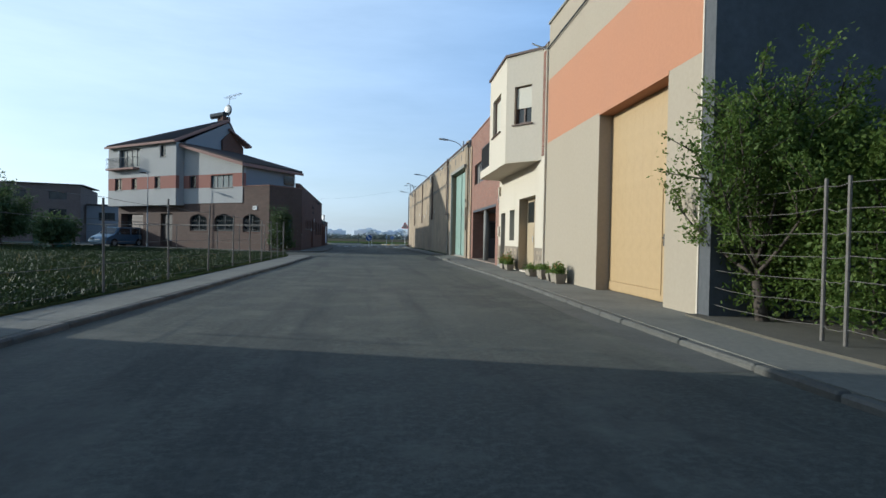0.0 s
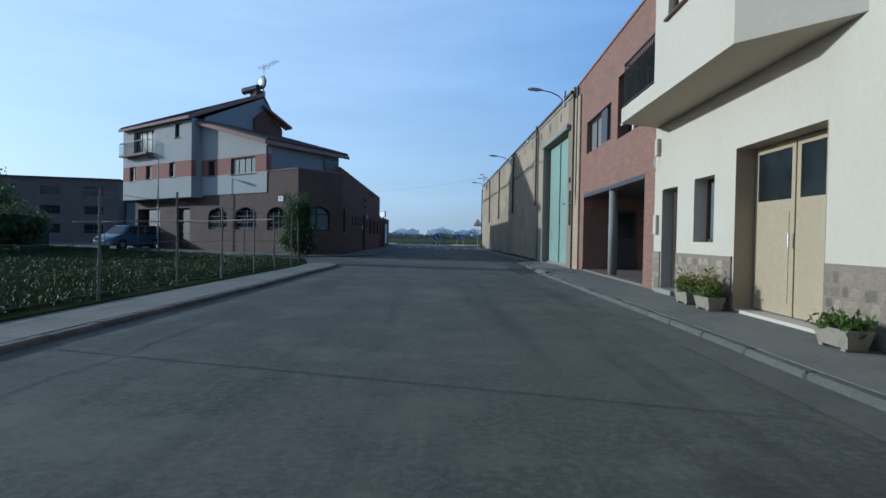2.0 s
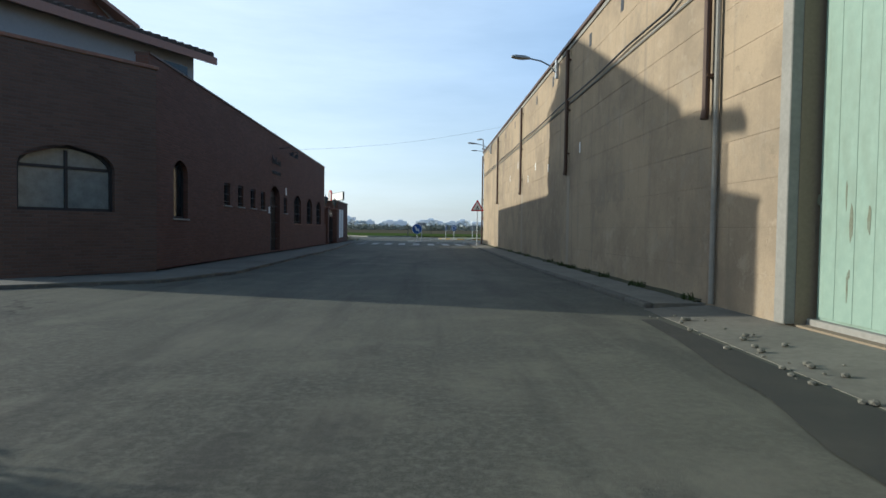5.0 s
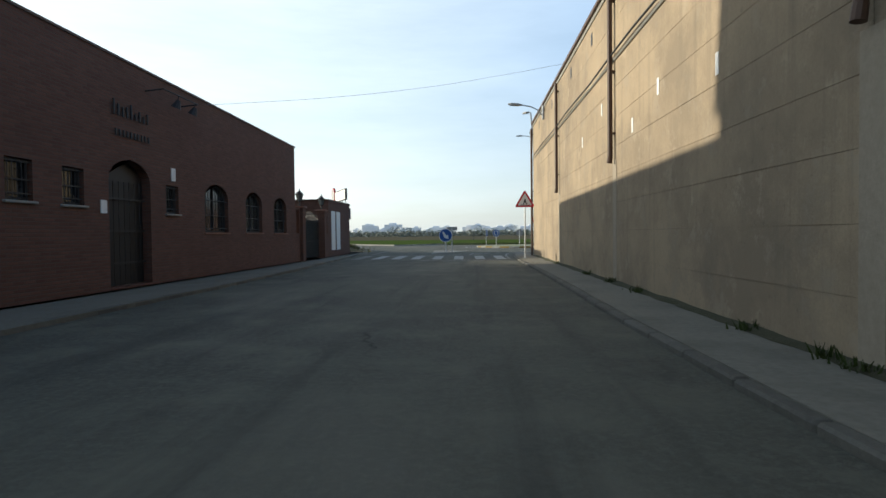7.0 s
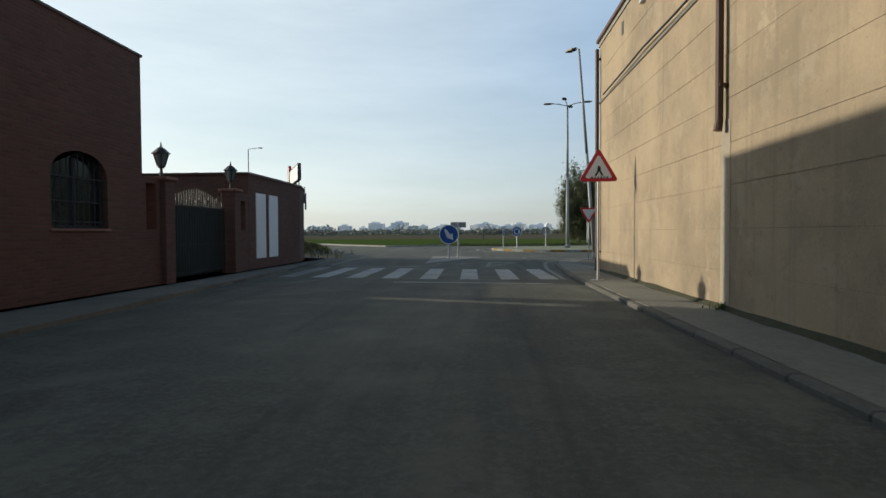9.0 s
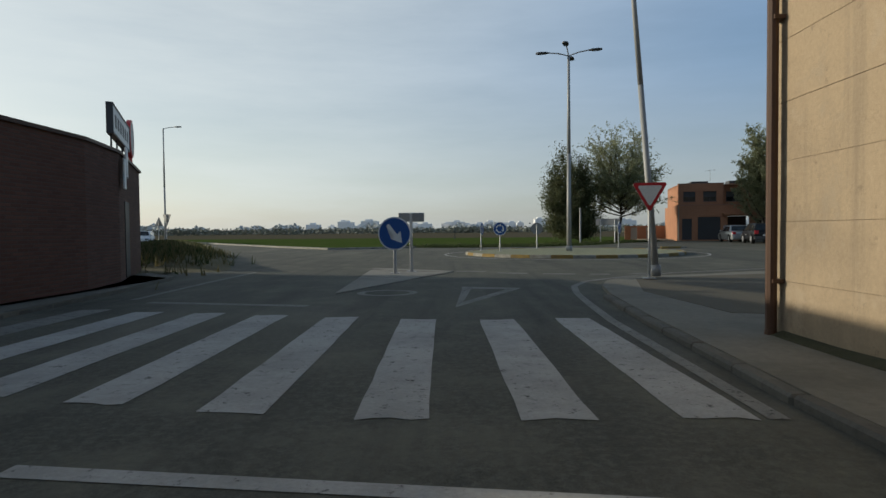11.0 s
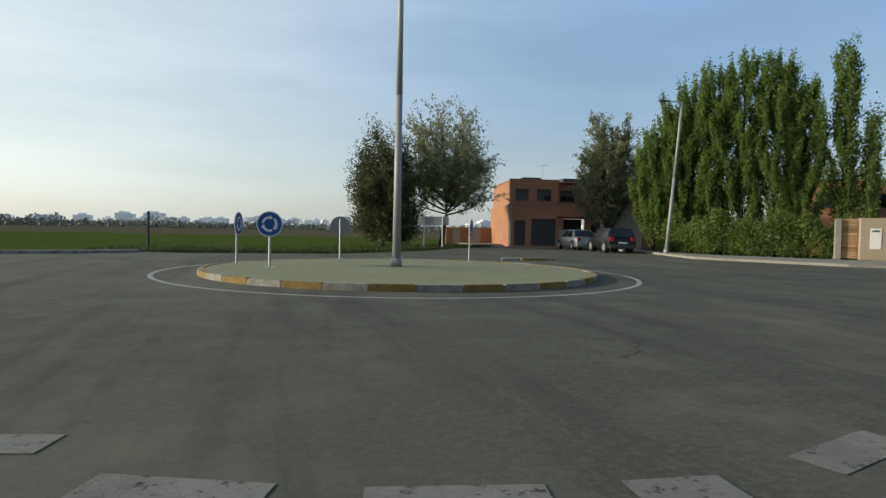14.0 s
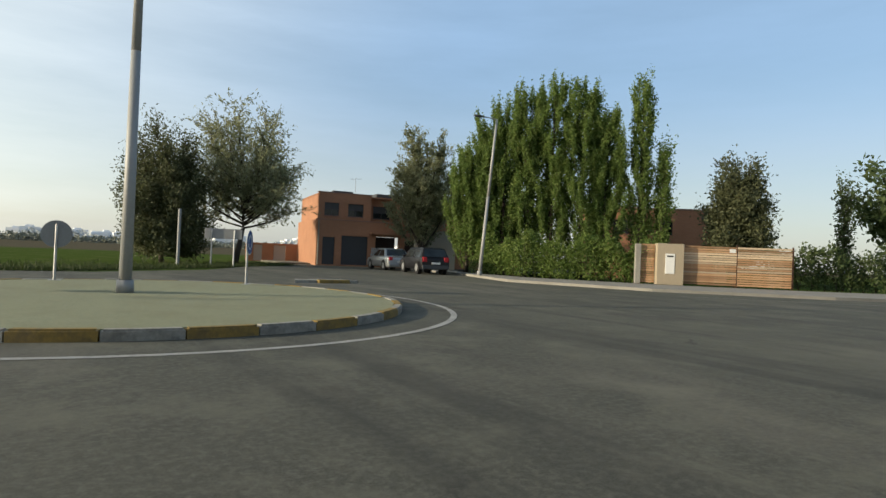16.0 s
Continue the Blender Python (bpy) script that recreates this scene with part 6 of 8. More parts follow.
tube(bm, (-0.06, 4.5, 0.9), (0.06, 4.5, 0.9), 0.55, 0.55, 32)
dsc = part("disc", bm, M_RED, rs, "round red disc")
bm = BM()
tube(bm, (-0.064, 4.5, 0.9), (0.064, 4.5, 0.9), 0.46, 0.46, 32)
part("disc_face", bm, M_SIGNBACK, dsc, "grey disc face")
for y, z in ((0.05, -0.85), (0.5, -0.55)):
    bm = BM()
    box(bm, 0.24, 0.28, y, y + 0.34, z, z + 0.7, 0.01)
    part("hanging_panel", bm, M_WHITEPAINT, rs)

# plain block out of view behind the starting point, added to shadow the road
near = thing("neighbour_house", pose(-7.2, 8.2, 0), "unseen plain block added to shade the start of the road", "house", kind="structure")
bm = BM()
box(bm, -9, 0, -0.3, 0, 0, 6.0)
part("end_wall", bm, M_GREYWALL, near)
bm = BM()
box(bm, -0.3, 0, -26, -0.302, 0, 6.0)
part("front_wall", bm, M_GREYWALL, near)
bm = BM()
box(bm, -9.2, 0.25, -26.2, 0.15, 6.0, 6.18)
part("roof", bm, M_ROOF, near)

# ---- signs, lamps, posts ----


def disc(bm, r, y0, y1, seg=40, sx=1.0):
    pts = [(r * sx * math.cos(2 * math.pi * i / seg), y0, r * math.sin(2 * math.pi * i / seg)) for i in range(seg)]
    prism(bm, pts, (0, y1 - y0, 0))


def sign_base(name, m, label, h, post_r=0.03, box_post=True, group=""):
    t = thing(name, m, label, "road sign", group)
    bm = BM()
    if box_post:
        box(bm, -0.04, 0.04, 0.03, 0.07, 0, h, 0.006)
    else:
        tube(bm, (0, 0.06, 0), (0, 0.06, h), post_r, post_r, 12)
    part("post", bm, M_GALV, t)
    bm = BM()
    box(bm, -0.13, 0.13, -0.03, 0.13, 0.0, 0.015, 0.004)
    part("foot_plate", bm, M_GALV, t)
    return t


def arrow_sign(m):
    t = sign_base("arrow_sign", m, "round blue traffic sign with a slanted white arrow on a post", 1.2)
    z = 1.08
    bm = BM()
    disc(bm, 0.45, 0.0, 0.03)
    p = part("plate", bm, M_SIGNWHITE, t)
    p.location.z = z
    bm = BM()
    disc(bm, 0.415, -0.006, -0.001)
    f = part("blue_face", bm, M_BLUE, t)
    f.location.z = z
    bm = BM()
    d = Vector((0.62, 0, -0.78)).normalized()
    n = Vector((-d.z, 0, d.x))
    tip, back = d * 0.33, d * -0.30
    neck = d * 0.06
    pts = [back + n * 0.045, neck + n * 0.045, neck + n * 0.165, tip, neck - n * 0.165, neck - n * 0.045, back - n * 0.045]
    prism(bm, [(q.x, -0.012, q.z) for q in pts], (0, 0.005, 0))
    a = part("arrow", bm, M_SIGNWHITE, t)
    a.location.z = z
    return t


arrow_sign(pose(0.46, 85.70, 0.02, 0, 0, -3))
t = sign_base("direction_board", pose(0.86, 86.49, 0.02, 0, 0, 176), "rectangular sign board seen from its grey back", 1.65)
bm = BM()
box(bm, -0.37, 0.37, -0.02, 0.02, 1.40, 1.66, 0.015)
part("board", bm, M_SIGNWHITE, t)
bm = BM()
box(bm, -0.36, 0.36, 0.021, 0.029, 1.41, 1.65, 0.003)
part("board_back", bm, M_SIGNBACK, t)


def triangle_sign(name, m, label, h, up=True, side=0.9, person=False, back=False):
    t = sign_base(name, m, label, h, 0.03, False)
    R = side / math.sqrt(3)
    cz = h - (R * 0.5 if up else R) + (0.08 if up else 0.28)

    def tri(r, y0, y1, nm, mt):
        bm = BM()
        rr = 0.10 * r
        pts = []
        for k in range(3):
            a0 = math.radians((90 if up else 270) + 120 * k)
            c = Vector(((r - 2 * rr) * math.cos(a0), 0, (r - 2 * rr) * math.sin(a0)))
            for j in range(-3, 4):
                a = a0 + math.radians(20 * j)
                pts.append((c.x + rr * math.cos(a), y0, cz + c.z + rr * math.sin(a)))
        prism(bm, pts, (0, y1 - y0, 0))
        return part(nm, bm, mt, t)
    tri(R, 0.0, 0.025, "plate", M_SIGNBACK)
    if not back:
        tri(R * 0.99, -0.006, -0.001, "red_border", M_RED)
        tri(R * 0.70, -0.012, -0.007, "white_face", M_SIGNWHITE)
    if person:
        bm = BM()
        for i in range(6):
            x = -0.17 + i * 0.068
            prism(bm, [(x, -0.017, cz - 0.185), (x + 0.032, -0.017, cz - 0.185), (x + 0.045, -0.017, cz - 0.145), (x + 0.013, -0.017, cz - 0.145)], (0, 0.004, 0))
        part("stripe_mark", bm, M_BLACK, t)
        bm = BM()
        prism(bm, [(-0.02, -0.017, cz + 0.1), (0.035, -0.017, cz + 0.09), (0.05, -0.017, cz - 0.02), (0.11, -0.017, cz - 0.125), (0.07, -0.017, cz - 0.135), (0.01, -0.017, cz - 0.03), (-0.05, -0.017, cz - 0.135), (-0.09, -0.017, cz - 0.125), (-0.03, -0.017, cz - 0.01)], (0, 0.004, 0))
        part("black_mark", bm, M_BLACK, t)
    return t


triangle_sign("crossing_sign", pose(4.68, 72.12, 0.07, 0, 0, -4), "red-bordered triangular crossing warning sign on a grey post", 2.7, True, 0.9, True)
triangle_sign("give_way_sign", pose(6.24, 82.42, 0.1, 0, 0, -8), "red and white triangular give-way sign on a grey post", 1.98, False, 0.74)
triangle_sign("give_way_sign", pose(-19.4, 113.9, 0.0, 0, 0, 150), "triangular give-way sign seen from its grey back", 2.6, False, 1.02, back=True)
triangle_sign("warning_sign", pose(-22.45, 118.79, 0.0, 0, 0, 160), "distant triangular warning sign seen from behind", 2.2, True, 0.9, back=True)


def round_sign(m, face, label, squash=1.0, h=1.55):
    h -= 0.1
    t = sign_base("roundabout_sign", m, label, h - 0.1, 0.03, False, "signs on the roundabout")
    bm = BM()
    disc(bm, 0.33, 0.0, 0.025, 32, squash)
    p = part("plate", bm, M_SIGNWHITE if face else M_SIGNBACK, t)
    p.location.z = h - 0.33
    if face:
        bm = BM()
        disc(bm, 0.305, -0.006, -0.001, 32, squash)
        p = part("blue_face", bm, M_BLUE, t)
        p.location.z = h - 0.33
        for k in range(3):
            bm = BM()
            a0 = math.radians(90 + 120 * k)
            outer = [(0.2 * math.cos(a0 + j * 0.16), -0.012, 0.2 * math.sin(a0 + j * 0.16)) for j in range(10)]
            inner = [(0.145 * math.cos(a0 + j * 0.16), -0.012, 0.145 * math.sin(a0 + j * 0.16)) for j in range(10)][::-1]
            prism(bm, outer + inner, (0, 0.005, 0))
            a1 = a0 - 0.02
            prism(bm, [(0.235 * math.cos(a1), -0.012, 0.235 * math.sin(a1)), (0.11 * math.cos(a1), -0.012, 0.11 * math.sin(a1)), (0.175 * math.cos(a1 - 0.45), -0.012, 0.175 * math.sin(a1 - 0.45))], (0, 0.005, 0))
            p = part("arrow", bm, M_SIGNWHITE, t)
            p.location.z = h - 0.33
    return t


round_sign(pose(4.30, 99.10, 0.12, 0, 0, -5), True, "round blue roundabout sign with three white arrows")
round_sign(pose(3.50, 100.80, 0.12, 0, 0, 72), True, "round blue roundabout sign turned edge-on")
round_sign(pose(6.68, 103.30, 0.12, 0, 0, 172), False, "round sign seen from its grey back")
round_sign(pose(11.00, 102.20, 0.12, 0, 0, 60), True, "round blue roundabout sign turned sideways")


def lamp_head(bm, p, d, L=0.65):
    """A flat street-lamp head that starts at p and points along d."""
    p, d = Vector(p), Vector(d).normalized()
    s = d.cross(Vector((0, 0, 1))).normalized()
    for a, b, w0, w1, h in ((0.0, 0.25, 0.05, 0.13, 0.05), (0.25, 0.8, 0.13, 0.14, 0.075), (0.8, 1.0, 0.14, 0.06, 0.06)):
        q0, q1 = p + d * a * L, p + d * b * L
        pts = [q0 + s * w0, q0 - s * w0, q1 - s * w1, q1 + s * w1]
        prism(bm, [(v.x, v.y, v.z - h / 2) for v in pts], (0, 0, h))


def street_lamp(name, m, h, arms, label, r0=0.1, r1=0.05, rise=0.15, arm=1.2, lean=(0, 0)):
    t = thing(name, m, label, "street lamp")
    bm = BM()
    top = Vector((lean[0], lean[1], h))
    tube(bm, (0, 0, 0), top * 0.5, r0, (r0 + r1) / 2, 14)
    tube(bm, top * 0.5, top, (r0 + r1) / 2, r1, 14)
    tube(bm, (0, 0, 0), (0, 0, 0.25), r0 * 1.35, r0 * 1.3, 14)
    part("pole", bm, M_POLE, t, "", True)
    for k, (dx, dy) in enumerate(arms):
        d = Vector((dx, dy, 0)).normalized()
        bm = BM()
        path_tube(bm, [top, top + d * arm * 0.5 + Vector((0, 0, rise * 0.7)), top + d * arm + Vector((0, 0, rise))], 0.03, 8)
        a = part("arm", bm, M_POLE, t)
        bm = BM()
        lamp_head(bm, top + d * (arm - 0.05) + Vector((0, 0, rise)), d)
        part("lamp_head", bm, M_DARKGREY, a, "grey flat lamp head")
    return t


street_lamp("tall_street_lamp", pose(7.73, 99.32, 0.12), 9.55, [(1, -0.2), (-1, 0.2), (0.3, 1), (-0.3, -1)], "tall grey pole with four flat lamp heads", 0.12, 0.06, 0.22, 1.0)
street_lamp("street_lamp", pose(6.60, 83.11, 0.1), 8.6, [(-0.6, 1)], "tall grey lamp pole beside the give-way sign", 0.08, 0.045, 0.1, 0.2, (-0.6, 0.3))
street_lamp("street_lamp", pose(26.16, 111.53, 0.1), 8.6, [(-1, 0.2)], "leaning pale concrete lamp post with a small head", 0.10, 0.065, 0.05, 0.8, (0.85, 0.1))
for (x, y) in ((-23.3, 121.6), (-42.4, 146.0), (-67.2, 185.5), (-89.3, 220.0), (-110.6, 254.0)):
    street_lamp("street_lamp", pose(x, y, 0), 10.3, [(1, -0.1)], "grey lamp post along the far road", 0.1, 0.05, 0.1, 1.1)
street_lamp("street_lamp", FB @ pose(-11.3, -2.0, 0.1), 5.7, [(0.3, -1)], "slim grey lamp post in front of the house", 0.05, 0.03, 0.02, 0.25)


def wall_lamp(y, z):
    t = thing("wall_lamp", pose(5.9 - 0.0072 * y, y, z), "grey street lamp on a bracket at the roof edge", "street lamp", "lamps on the warehouse")
    bm = BM()
    box(bm, -0.03, 0.06, -0.08, 0.08, -0.55, 0.05, 0.01)
    path_tube(bm, [(0, 0, -0.4), (-0.2, 0, -0.15), (-0.5, 0, 0.0), (-0.9, 0, 0.08)], 0.025, 8)
    part("bracket", bm, M_GALV, t)
    bm = BM()
    lamp_head(bm, (-0.86, 0, 0.08), (-1, 0, 0.08), 0.6)
    part("lamp_head", bm, M_POLE, t)


wall_lamp(35.3, 6.95)
wall_lamp(52.0, 6.6)
wall_lamp(71.2, 6.55)
bm = BM()
t = thing("spot_lamp", pose(5.80, 41.25, 5.95), "small round spot lamp on a thin arm", "lamp")
path_tube(bm, [(0, 0, 0), (-0.25, 0, 0.25), (-0.6, 0, 0.1)], 0.012, 6)
part("arm", bm, M_GALV, t)
bm = BM()
tube(bm, (-0.6, 0, 0.1), (-0.72, 0, 0.0), 0.03, 0.1, 12)
part("shade", bm, M_WHITEPAINT, t)
# overhead wire across the street
bm = BM()
pts = []
for i in range(15):
    k = i / 14
    pts.append((-5.08 + 10.6 * k, 62.0 + 3.8 * k, 4.88 + 1.95 * k - 0.25 * math.sin(math.pi * k)))
path_tube(bm, pts, 0.0045, 5)
tagged(part("overhead_wire", bm, M_SIGNBACK), "thin dark wire strung across the street", "cable")

# ---- fences ----


def wire_fence(name, line, z0, h, label, wires, top_rail=False, jitter=0.0, mat=None):
    f = thing(name, Matrix.Identity(4), label, "fence")
    for (x, y) in line:
        bm = BM()
        hh = h + random.uniform(-0.12, 0.12) * (1 if jitter else 0)
        lean = (random.uniform(-jitter, jitter), random.uniform(-jitter, jitter))
        tube(bm, (0, 0, z0 - 0.05), (lean[0], lean[1], z0 + hh), 0.024, 0.021, 8)
        p = part("post", bm, mat or M_OLDPOST, f)
        p.location = (x, y, 0)
    for k in range(wires):
        z = z0 + 0.12 + (h - 0.2) * k / max(1, wires - 1)
        bm = BM()
        pts = []
        for a, b in zip(line[:-1], line[1:]):
            for q in range(4):
                u = q / 4
                pts.append((a[0] + (b[0] - a[0]) * u, a[1] + (b[1] - a[1]) * u, z - 0.03 * math.sin(math.pi * u) + random.uniform(-0.012, 0.012)))
        pts.append((line[-1][0], line[-1][1], z))
        path_tube(bm, pts, 0.004, 4)
        part("wire", bm, M_OLDPOST, f)
    if top_rail:
        bm = BM()
        path_tube(bm, [(x, y, z0 + h - 0.05) for x, y in line], 0.022, 6)
        part("top_rail", bm, M_OLDPOST, f)
    return f


wire_fence("plot_fence", [(-4.66, -4.06), (-4.62, -0.09), (-4.58, 3.88), (-4.60, 8.04), (-4.53, 11.12), (-4.47, 14.39), (-4.47, 17.86), (-4.40, 20.74), (-4.32, 23.32), (-4.28, 25.60), (-4.25, 27.99), (-4.26, 30.07), (-4.26, 32.05), (-4.58, 34.52)], 0.1, 1.75, "rusty grey posts with thin wires round a weedy plot", 5, False, 0.05)
wire_fence("plot_fence", [(-5.73, 35.19), (-7.52, 37.12), (-9.38, 39.65), (-12.62, 42.24), (-15.87, 44.83), (-19.21, 47.51), (-22.76, 50.19)], 0.1, 1.7, "grey posts with thin wires along the side street", 4, True, 0.03)
wire_fence("hedge_fence", [(5.06, 8.30), (5.03, 6.02), (5.02, 5.68), (4.98, 2.15), (5.04, -1.81)], 0.15, 1.75, "grey metal posts and sagging wires before a hedge", 7, False, 0.0)

# ---- vegetation ----


def leaf_cloud(rng, pts, dirs, size, aspect=2.0, droop=0.0):
    """Small flat leaves at the given points."""
    k = len(pts)
    u = rng.normal(size=(k, 3)) + dirs * 0.8
    u[:, 2] -= droop
    u /= np.linalg.norm(u, axis=1)[:, None] + 1e-9
    w = rng.normal(size=(k, 3))
    v = np.cross(u, w)
    v /= np.linalg.norm(v, axis=1)[:, None] + 1e-9
    s = size * rng.uniform(0.65, 1.35, size=(k, 1))
    a, b = u * s * 0.5 * aspect, v * s * 0.5
    quads = np.stack([pts - a, pts - b * 0.9, pts + a, pts + b * 0.9], axis=1).reshape(-1, 3)
    return quads


def mesh_from_quads(name, quads, material, parent, label=""):
    me = bpy.data.meshes.new(name)
    k = len(quads)
    me.vertices.add(k)
    me.vertices.foreach_set("co", quads.astype(np.float32).ravel())
    me.loops.add(k)
    me.loops.foreach_set("vertex_index", np.arange(k, dtype=np.int32))
    me.polygons.add(k // 4)
    me.polygons.foreach_set("loop_start", np.arange(0, k, 4, dtype=np.int32))
    me.update(calc_edges=True)
    me.validate()
    me.materials.append(material)
    ob = new(name, me)
    ob.parent = parent
    if label:
        ob["label"] = label
    return ob


def grow(rng, base, height, spread, trunk_h, limbs, up, sub, droop=0.0, low=0.35):
    """Limbs and twigs as polylines: a trunk, limbs that leave it, twigs on the limbs."""
    segs, twigs = [], []
    top = Vector((rng.normal() * 0.15, rng.normal() * 0.15, trunk_h))
    segs.append((Vector((0, 0, -0.1)), top, 0.035 * height ** 0.8, 0.024 * height ** 0.8))
    for i in range(limbs):
        a = 2.39996 * i + rng.uniform(-0.3, 0.3)
        frac = (i + 0.5) / limbs
        reach = spread * rng.uniform(0.55, 1.05) * (1.0 - 0.55 * frac * up)
        hh = trunk_h + (height - trunk_h) * (low + (1 - low) * frac) * rng.uniform(0.85, 1.05)
        p0 = top + Vector((0, 0, (height - trunk_h) * 0.35 * frac * up))
        end = Vector((math.cos(a) * reach, math.sin(a) * reach, hh))
        mid = p0.lerp(end, 0.5) + Vector((math.cos(a) * reach * 0.16, math.sin(a) * reach * 0.16, -0.02 * height))
        r = 0.011 * height ** 0.85 * rng.uniform(0.7, 1.1)
        prev = p0
        chain = []
        for q in range(1, 7):
            t = q / 6
            p = p0.lerp(mid, t).lerp(mid.lerp(end, t), t)
            segs.append((prev, p, r * (1.05 - 0.85 * (t - 1 / 6)), r * (1.05 - 0.85 * t)))
            chain.append(p)
            prev = p
        for q in range(sub):
            t = rng.uniform(0.25, 1.0)
            k = min(5, int(t * 6))
            p = chain[k].lerp(chain[max(k - 1, 0)], rng.uniform(0, 1))
            d = Vector((math.cos(a) * 0.6 + rng.normal() * 0.7, math.sin(a) * 0.6 + rng.normal() * 0.7, 0.45 + up * 0.6 + rng.normal() * 0.4 - droop)).normalized()
            L = spread * rng.uniform(0.2, 0.48)
            e = p + d * L + Vector((0, 0, -droop * L * 0.5))
            twigs.append((p, e))
    return segs, twigs


def tree(name, x, y, height, spread, trunk_h, limbs, up, sub, leaves, size, mat, label, category="tree", droop=0.0, fuzz=0.22, aspect=2.0, seed=1, low=0.35, ground=0.0, group=""):
    rng = np.random.default_rng(seed)
    t = thing(name, pose(x, y, ground), label, category, group)
    segs, twigs = grow(rng, None, height, spread, trunk_h, limbs, up, sub, droop, low)
    bm = BM()
    for a, b, r0, r1 in segs:
        tube(bm, a, b, max(r0, 0.012), max(r1, 0.008), 6)
    for a, b in twigs[::2]:
        tube(bm, a, b, 0.014, 0.005, 3)
    part("trunk", bm, M_BARK, t, "", True)
    A = np.array([tuple(a) for a, b in twigs])
    B = np.array([tuple(b) for a, b in twigs])
    k = rng.integers(0, len(twigs), leaves)
    u = rng.uniform(0.1, 1.12, size=(leaves, 1))
    pts = A[k] + (B[k] - A[k]) * u + rng.normal(size=(leaves, 3)) * fuzz * np.array([1, 1, 0.9])
    pts[:, 2] = np.maximum(pts[:, 2], 0.12)
    d = (B - A)[k]
    d /= np.linalg.norm(d, axis=1)[:, None]
    mesh_from_quads("crown", leaf_cloud(rng, pts, d, size, aspect, droop), mat, t)
    return t


def poplar(x, y, height, spread, seed, leaves=5000, mat=None, label="slender upright poplar with small green leaves", size=0.1, name="poplar", group="poplars"):
    """Columnar tree: steep limbs that leave the trunk all the way up."""
    rng = np.random.default_rng(seed)
    t = thing(name, pose(x, y, 0), label, "tree", group)
    bm = BM()
    tube(bm, (0, 0, -0.1), (0.05, 0, height * 0.55), 0.017 * height, 0.009 * height, 7)
    tube(bm, (0.05, 0, height * 0.55), (0.1, 0.05, height * 0.96), 0.009 * height, 0.01, 6)
    A, B = [], []
    n = 72
    for i in range(n):
        z = height * (0.03 + 0.82 * (i / n) ** 0.95)
        a = i * 2.4 + rng.uniform(-0.4, 0.4)
        prof = math.sin(math.pi * min(1.0, 0.22 + 0.74 * z / height)) ** 0.7
        reach = spread * prof * rng.uniform(0.5, 1.1)
        L = height * rng.uniform(0.14, 0.24) * (1.1 - 0.4 * z / height)
        p = Vector((0.05, 0, z))
        e = p + Vector((math.cos(a) * reach, math.sin(a) * reach, L))
        m = p.lerp(e, 0.4) + Vector((math.cos(a), math.sin(a), 0)) * reach * 0.28
        tube(bm, p, m, 0.03, 0.02, 4)
        tube(bm, m, e, 0.02, 0.006, 4)
        for q, w in ((p, m), (m, e), (m, e)):
            A.append(tuple(q))
            B.append(tuple(w))
        for q in range(4):
            s = m.lerp(e, rng.uniform(0, 0.9))
            A.append(tuple(s))
            B.append(tuple(s + Vector((math.cos(a) * 0.14 + rng.normal() * 0.14, math.sin(a) * 0.14 + rng.normal() * 0.14, rng.uniform(0.5, 1.25)))))
    part("trunk", bm, M_BARK, t, "", True)
    A, B = np.array(A), np.array(B)
    k = rng.integers(0, len(A), leaves)
    u = rng.uniform(0.2, 1.1, size=(leaves, 1))
    pts = A[k] + (B[k] - A[k]) * u + rng.normal(size=(leaves, 3)) * np.array([0.075, 0.075, 0.16])
    d = (B - A)[k]
    d /= np.linalg.norm(d, axis=1)[:, None]
    mesh_from_quads("crown", leaf_cloud(rng, pts, d, size, 1.8), mat or L_POPLAR, t)
    return t


tree("willow", 17.3, 126.3, 9.9, 4.6, 2.3, 30, 0.8, 46, 27000, 0.085, L_WILLOW, "spreading tree with fine grey-green leaves and forked trunk", droop=0.12, fuzz=0.10, aspect=3.0, seed=3, low=0.2)
tree("broad_tree", 12.8, 125.8, 8.1, 2.75, 0.35, 34, 0.8, 38, 52000, 0.095, L_SHADE, "dense dark green broad tree beside a willow", fuzz=0.24, aspect=1.8, seed=5, low=0.02)
for i, (x, y, h, s) in enumerate(((28.7, 116.1, 7.9, 0.95), (29.5, 115.2, 9.6, 0.9), (30.1, 114.5, 10.8, 0.95), (31.1, 113.3, 11.3, 1.0), (32.0, 112.3, 12.1, 1.05), (33.2, 110.9, 11.9, 1.0), (34.0, 109.9, 10.3, 0.85))):
    poplar(x, y, h * 0.975, s * 1.55, 20 + i, 34000, size=0.08)
poplar(35.4, 108.4, 12.0, 0.78, 40, 15000, size=0.085, label="tall slender poplar behind a wooden fence")
poplar(36.2, 107.5, 7.9, 0.5, 41, 6500, size=0.085, label="short slender poplar behind a wooden fence")
tree("upright_tree", 29.1, 122.0, 9.6, 2.7, 0.8, 34, 1.0, 30, 34000, 0.085, L_WILLOW, "upright grey-green tree behind parked cars", fuzz=0.09, aspect=2.6, seed=47, low=0.45)
tree("round_tree", 40.2, 105.2, 7.5, 1.8, 0.9, 30, 0.7, 34, 42000, 0.10, L_SHADE, "rounded dark green tree behind a fence", fuzz=0.24, seed=9, low=0.2)
tree("round_tree", 54.95, 101.24, 8.5, 3.6, 2.0, 14, 0.6, 24, 8000, 0.22, L_DARK, "dark green garden tree at the road's edge", fuzz=0.4, seed=10)
poplar(46.75, 102.20, 6.4, 0.5, 43, 2500, L_DARK, "narrow dark cypress in a garden", 0.1, "cypress", "")


